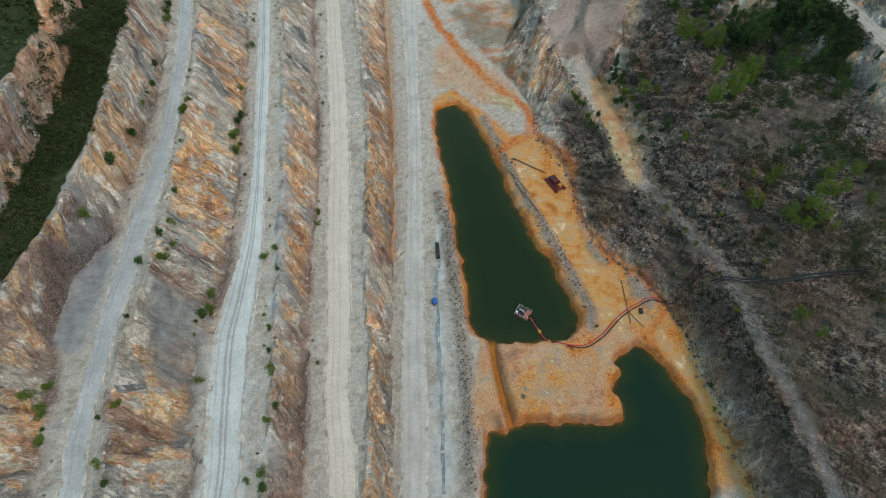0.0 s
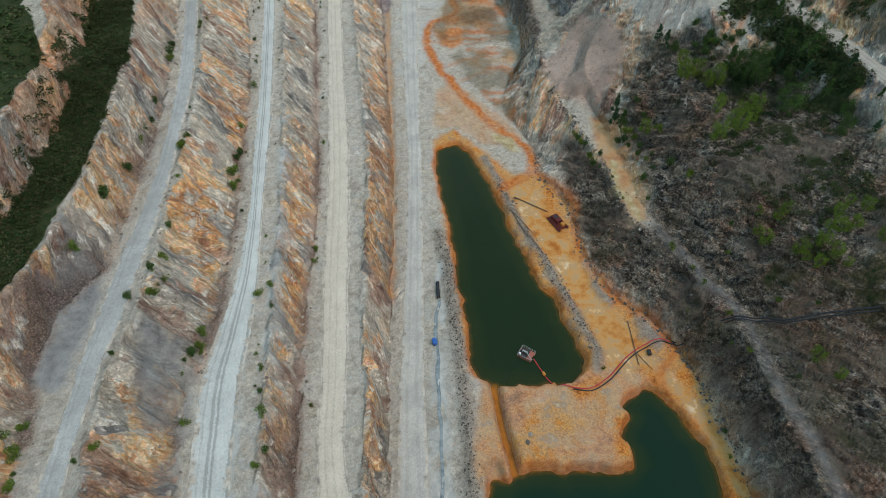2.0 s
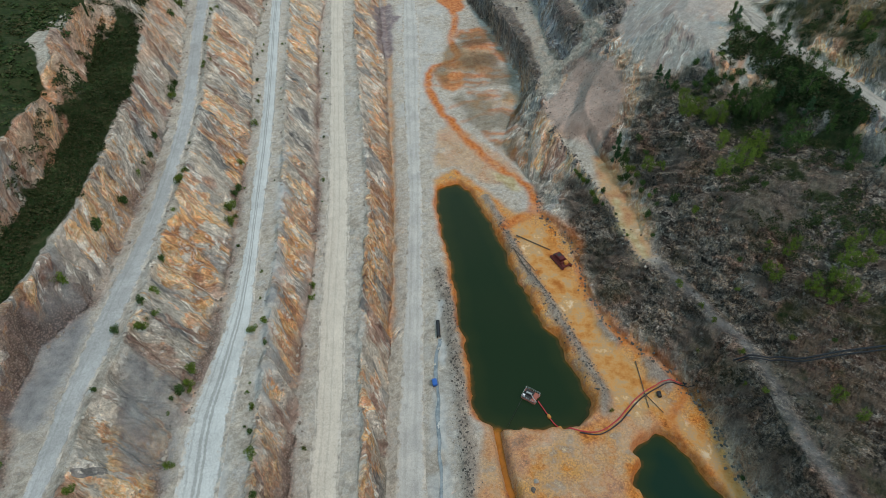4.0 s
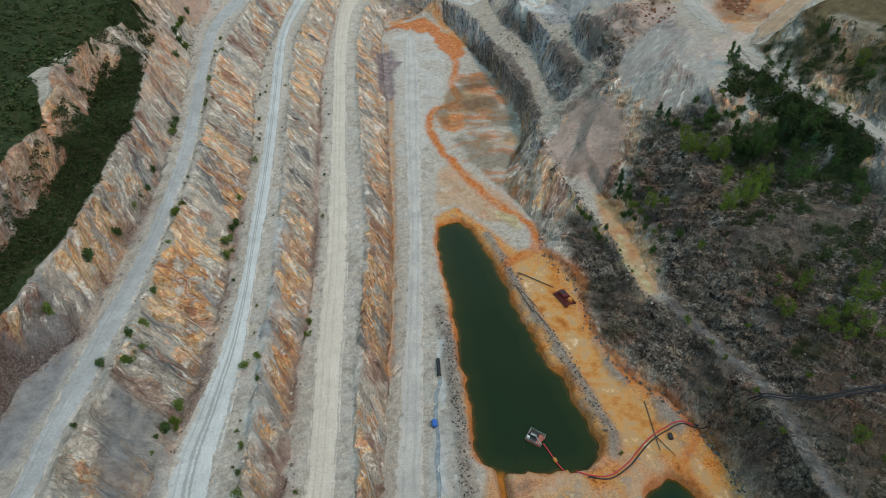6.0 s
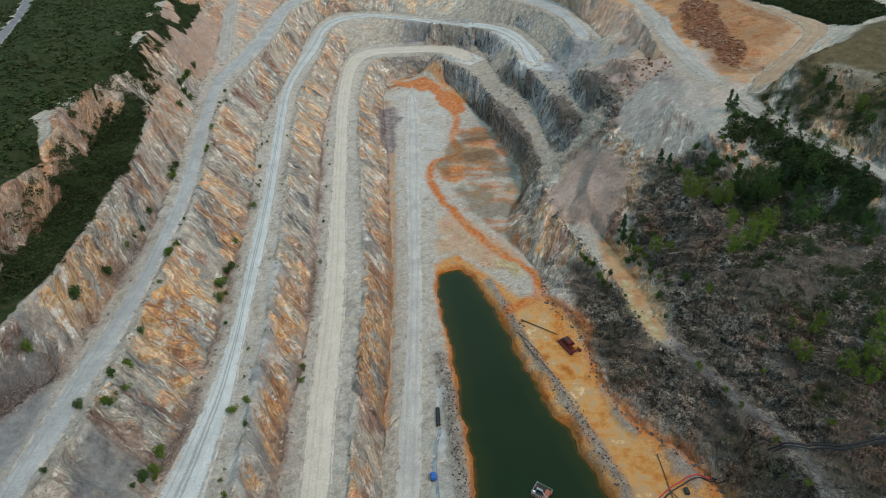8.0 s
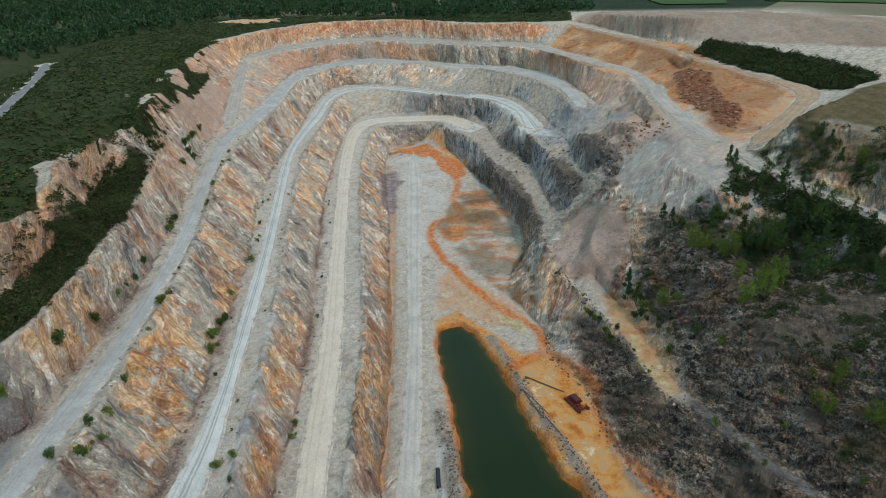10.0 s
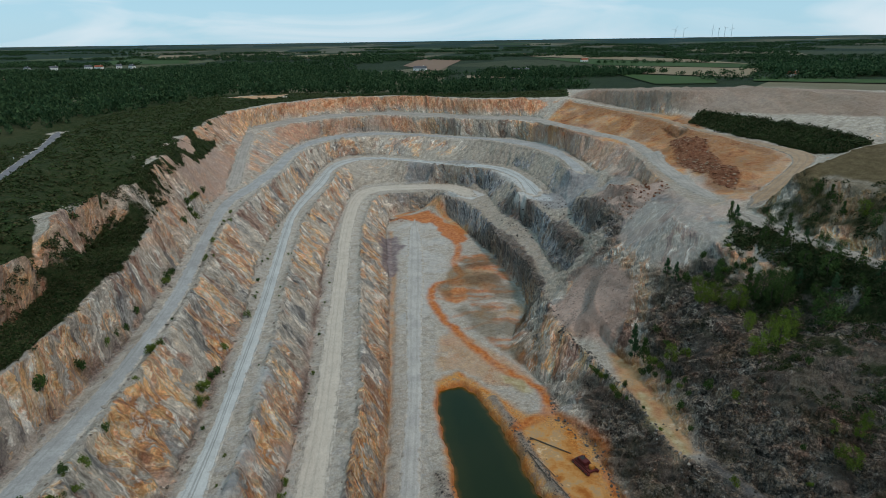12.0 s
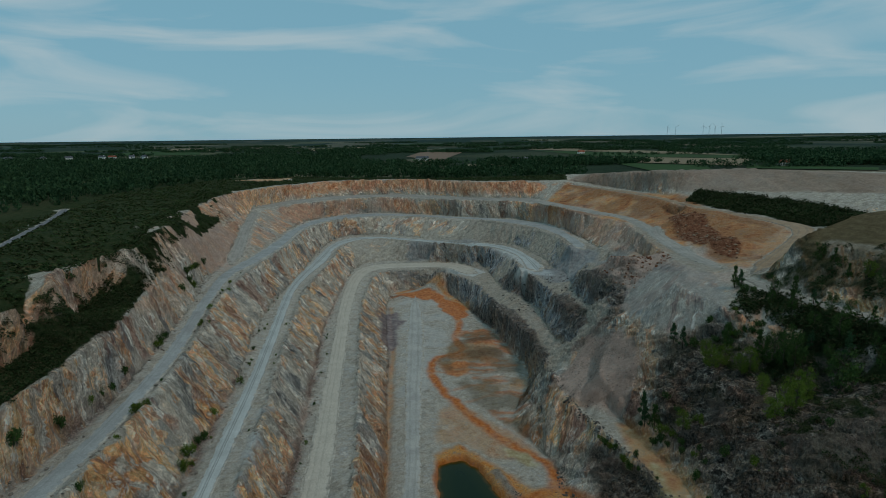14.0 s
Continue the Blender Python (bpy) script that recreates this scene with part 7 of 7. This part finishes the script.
HOSE = [(25.8, 95.8), (28, 91.5), (29.6, 88.5), (32, 86), (36, 84), (42, 83.5), (48, 87), (52, 91), (56, 95), (61, 98.5), (67, 101), (72, 100.5)]
hose = thing("delivery_hose", (0, 0, 0), "red rubber delivery hose curving from the raft to the bank", "hose")
part("red_hose", tube(on_ground(HOSE, 0.3), 0.19, 8), M_HOSE_RED, hose)
part("black_hose", tube(on_ground([(x + 0.5, y - 0.8) for x, y in HOSE[4:]], 0.25), 0.2, 8), M_HOSE_BLACK, hose, "black hose beside the red one")
for x, y in ((28.6, 90.4), (31.6, 86.4)):
    part("float_buoy", tube([(x - 0.4, y + 0.6, 0.3), (x - 0.2, y + 0.4, 0.35), (x + 0.2, y - 0.4, 0.35), (x + 0.4, y - 0.6, 0.3)], [0.35, 0.55, 0.55, 0.35], 12), M_ORANGE, hose, "orange hose float")
pipe = thing("slope_pipe", (0, 0, 0), "black plastic pipes laid up the dark slope", "pipe")
SLOPE = [(72, 100.5), (72, 99.9), (76, 99.0), (80, 99.4), (84, 98.1), (91, 95.9), (96, 93.1), (102, 92.3), (109, 91.1), (115, 89.8)]
part("pipe", tube(on_ground(SLOPE, 1.3), 0.26, 8), M_HOSE_BLACK, pipe)
part("pipe", tube(on_ground([(x, y - 0.9) for x, y in SLOPE], 1.2), 0.2, 8), M_HOSE_BLACK, pipe)
mooring = thing("mooring_line", (0, 0, 0), "thin mooring line from the raft to the shore", "rope")
part("line", tube([(21.4, 97.6, 0.6), (18.5, 92.5, 0.25), (15.6, 87.0, 0.5)], 0.05, 6), M_DARK, mooring)

crane = thing("crawler_crane", (40.3, 153.5, float(ground_z(40.3, 153.5))), "rusty red crawler machine parked on orange mud", "machine", turn=28)
for sx in (-1.6, 1.6):
    track = part("track", box(1.0, 8.4, 1.0, (sx * 1.15, 0, 0.05), 0.3), M_RUST, crane, "rusty crawler track")
    for k in range(5):
        part("roller", tube([(sx * 1.15 - 0.55, -3.2 + 1.6 * k, 0.5), (sx * 1.15 + 0.55, -3.2 + 1.6 * k, 0.5)], 0.34, 10), M_DARK, track)
part("chassis", box(2.9, 7.4, 0.5, (0, 0, 0.7), 0.08), M_RUST, crane)
part("deck_rail", tube([(-1.5, -3.6, 1.3), (-1.5, 3.6, 1.3), (1.5, 3.6, 1.3), (1.5, -3.6, 1.3)], 0.09, 6), M_RUST, crane)
part("engine_house", box(2.3, 3.6, 1.4, (0, 0.9, 1.2), 0.12), M_CRIMSON, crane, "dull crimson engine house")
part("roof_plate", box(1.5, 1.4, 0.12, (0, 1.4, 2.6), 0.03), M_DARK, crane)
part("cab", box(1.4, 1.4, 1.3, (0.4, -2.5, 1.2), 0.12), M_ORANGE, crane, "orange cab")
part("winch_drum", tube([(-1.3, -1.7, 1.5), (-0.3, -1.7, 1.5)], 0.4, 12), M_RUST, crane)
part("exhaust", tube([(0.7, 1.4, 2.6), (0.7, 1.4, 3.4)], 0.1, 8), M_DARK, crane)
part("platform", box(2.0, 1.0, 0.15, (0, 3.3, 1.22), 0.02), M_DARK, crane)

for k, (a, b, r) in enumerate((((24.5, 168), (37, 159.5), 0.22), ((22.5, 160), (30, 148.5), 0.16), ((22.8, 159.5), (27.5, 146.5), 0.16), ((28.5, 146), (33, 137), 0.14), ((58.6, 108.5), (58.9, 91.5), 0.16), ((58.5, 97), (63, 90), 0.12))):
    pts = [(a[0] + (b[0] - a[0]) * t, a[1] + (b[1] - a[1]) * t) for t in (0, 0.25, 0.5, 0.75, 1)]
    pole = thing("fallen_pole", (0, 0, 0), "long dark pole lying on the mud", "pole", "poles lying on the mud")
    part("pole", tube([(x, y, float(ground_z(x, y)) + r + 0.15) for x, y in pts], [r, r, r * 0.9, r * 0.85, r * 0.8], 8), M_WOOD, pole)
tank = thing("blue_tank", (-6.9, 101, float(ground_z(-6.9, 101))), "bright blue plastic tank on gravel", "tank", turn=12)
part("body", box(1.5, 2.4, 1.3, (0, 0, 0), 0.22), M_BLUE, tank)
part("lid", tube([(0, 0.3, 1.28), (0, 0.3, 1.45)], [0.4, 0.34], 14), M_BLUE, tank)
part("pallet", box(1.7, 2.6, 0.12, (0, 0, -0.06), 0.02), M_WOOD, tank)
culvert = thing("culvert_pipe", (-6.0, 121.8, float(ground_z(-6, 122)) + 0.45), "dark navy steel pipe lying on the ground", "pipe", turn=4)
part("pipe", tube([(0, -3.2, 0.2), (0, 3.2, 0.2)], 0.62, 18, caps=False), M_HOSE_BLACK, culvert)
for y in (-3.2, 3.2):
    part("flange", tube([(0, y - 0.1, 0.2), (0, y + 0.1, 0.2)], 0.76, 18, caps=False), M_DARK, culvert)
sled = thing("ballast_drum", (63.2, 96.2, float(ground_z(63.2, 96.2))), "dark steel drum on the mud", "drum")
part("drum", tube([(0, -0.9, 0.6), (0, 0.9, 0.6)], 0.65, 16), M_DARK, sled)
part("hoop", tube([(0, -0.35, 0.6), (0, -0.25, 0.6)], 0.7, 16), M_DARK, sled)
part("hoop", tube([(0, 0.25, 0.6), (0, 0.35, 0.6)], 0.7, 16), M_DARK, sled)

# ---- ditch ----


def stream(points, width, material, label):
    """A shallow flowing channel, as a flat winding ribbon on the mud."""
    c = curve(points, 1.5)
    d = np.gradient(c[:, :2], axis=0)
    d /= np.linalg.norm(d, axis=1)[:, None]
    nrm = np.stack([-d[:, 1], d[:, 0]], -1)
    w = width * (0.45 + 1.1 * fbm(c[:, 0], c[:, 1], 7, 3, 97))[:, None] / 2
    c[:, :2] += nrm * (fbm(c[:, 0], c[:, 1], 9, 2, 98) - 0.5)[:, None] * 2.5
    t = np.linspace(-1, 1, 5)[None, :, None]
    p = c[:, None, :2] + nrm[:, None] * w[:, None] * t
    z = np.broadcast_to(ground_z(c[:, 0], c[:, 1])[:, None], p.shape[:2])
    z = np.maximum(z, ground_z(p[..., 0], p[..., 1])) + 0.10
    return tagged(grid_mesh("water_stream", p[..., 0], p[..., 1], z, material), label, "stream", kind="structure")


m_flow3 = Nodes("blue_grey_ditch_water", 0.15, 0, 0.4)
M_FLOW_GREY = m_flow3.done(m_flow3.ramp(m_flow3.noise(m_flow3.position(), 0.4, 6.0, 0.7), (0.36, (0.10, 0.125, 0.135)), (0.6, (0.24, 0.27, 0.275))))
stream([(-6.0, 118), (-6.2, 108), (-5.9, 98), (-5.6, 88), (-5.0, 74), (-4.2, 58), (-3.2, 38)], 1.0, M_FLOW_GREY, "narrow blue-grey ditch beside the floor track")
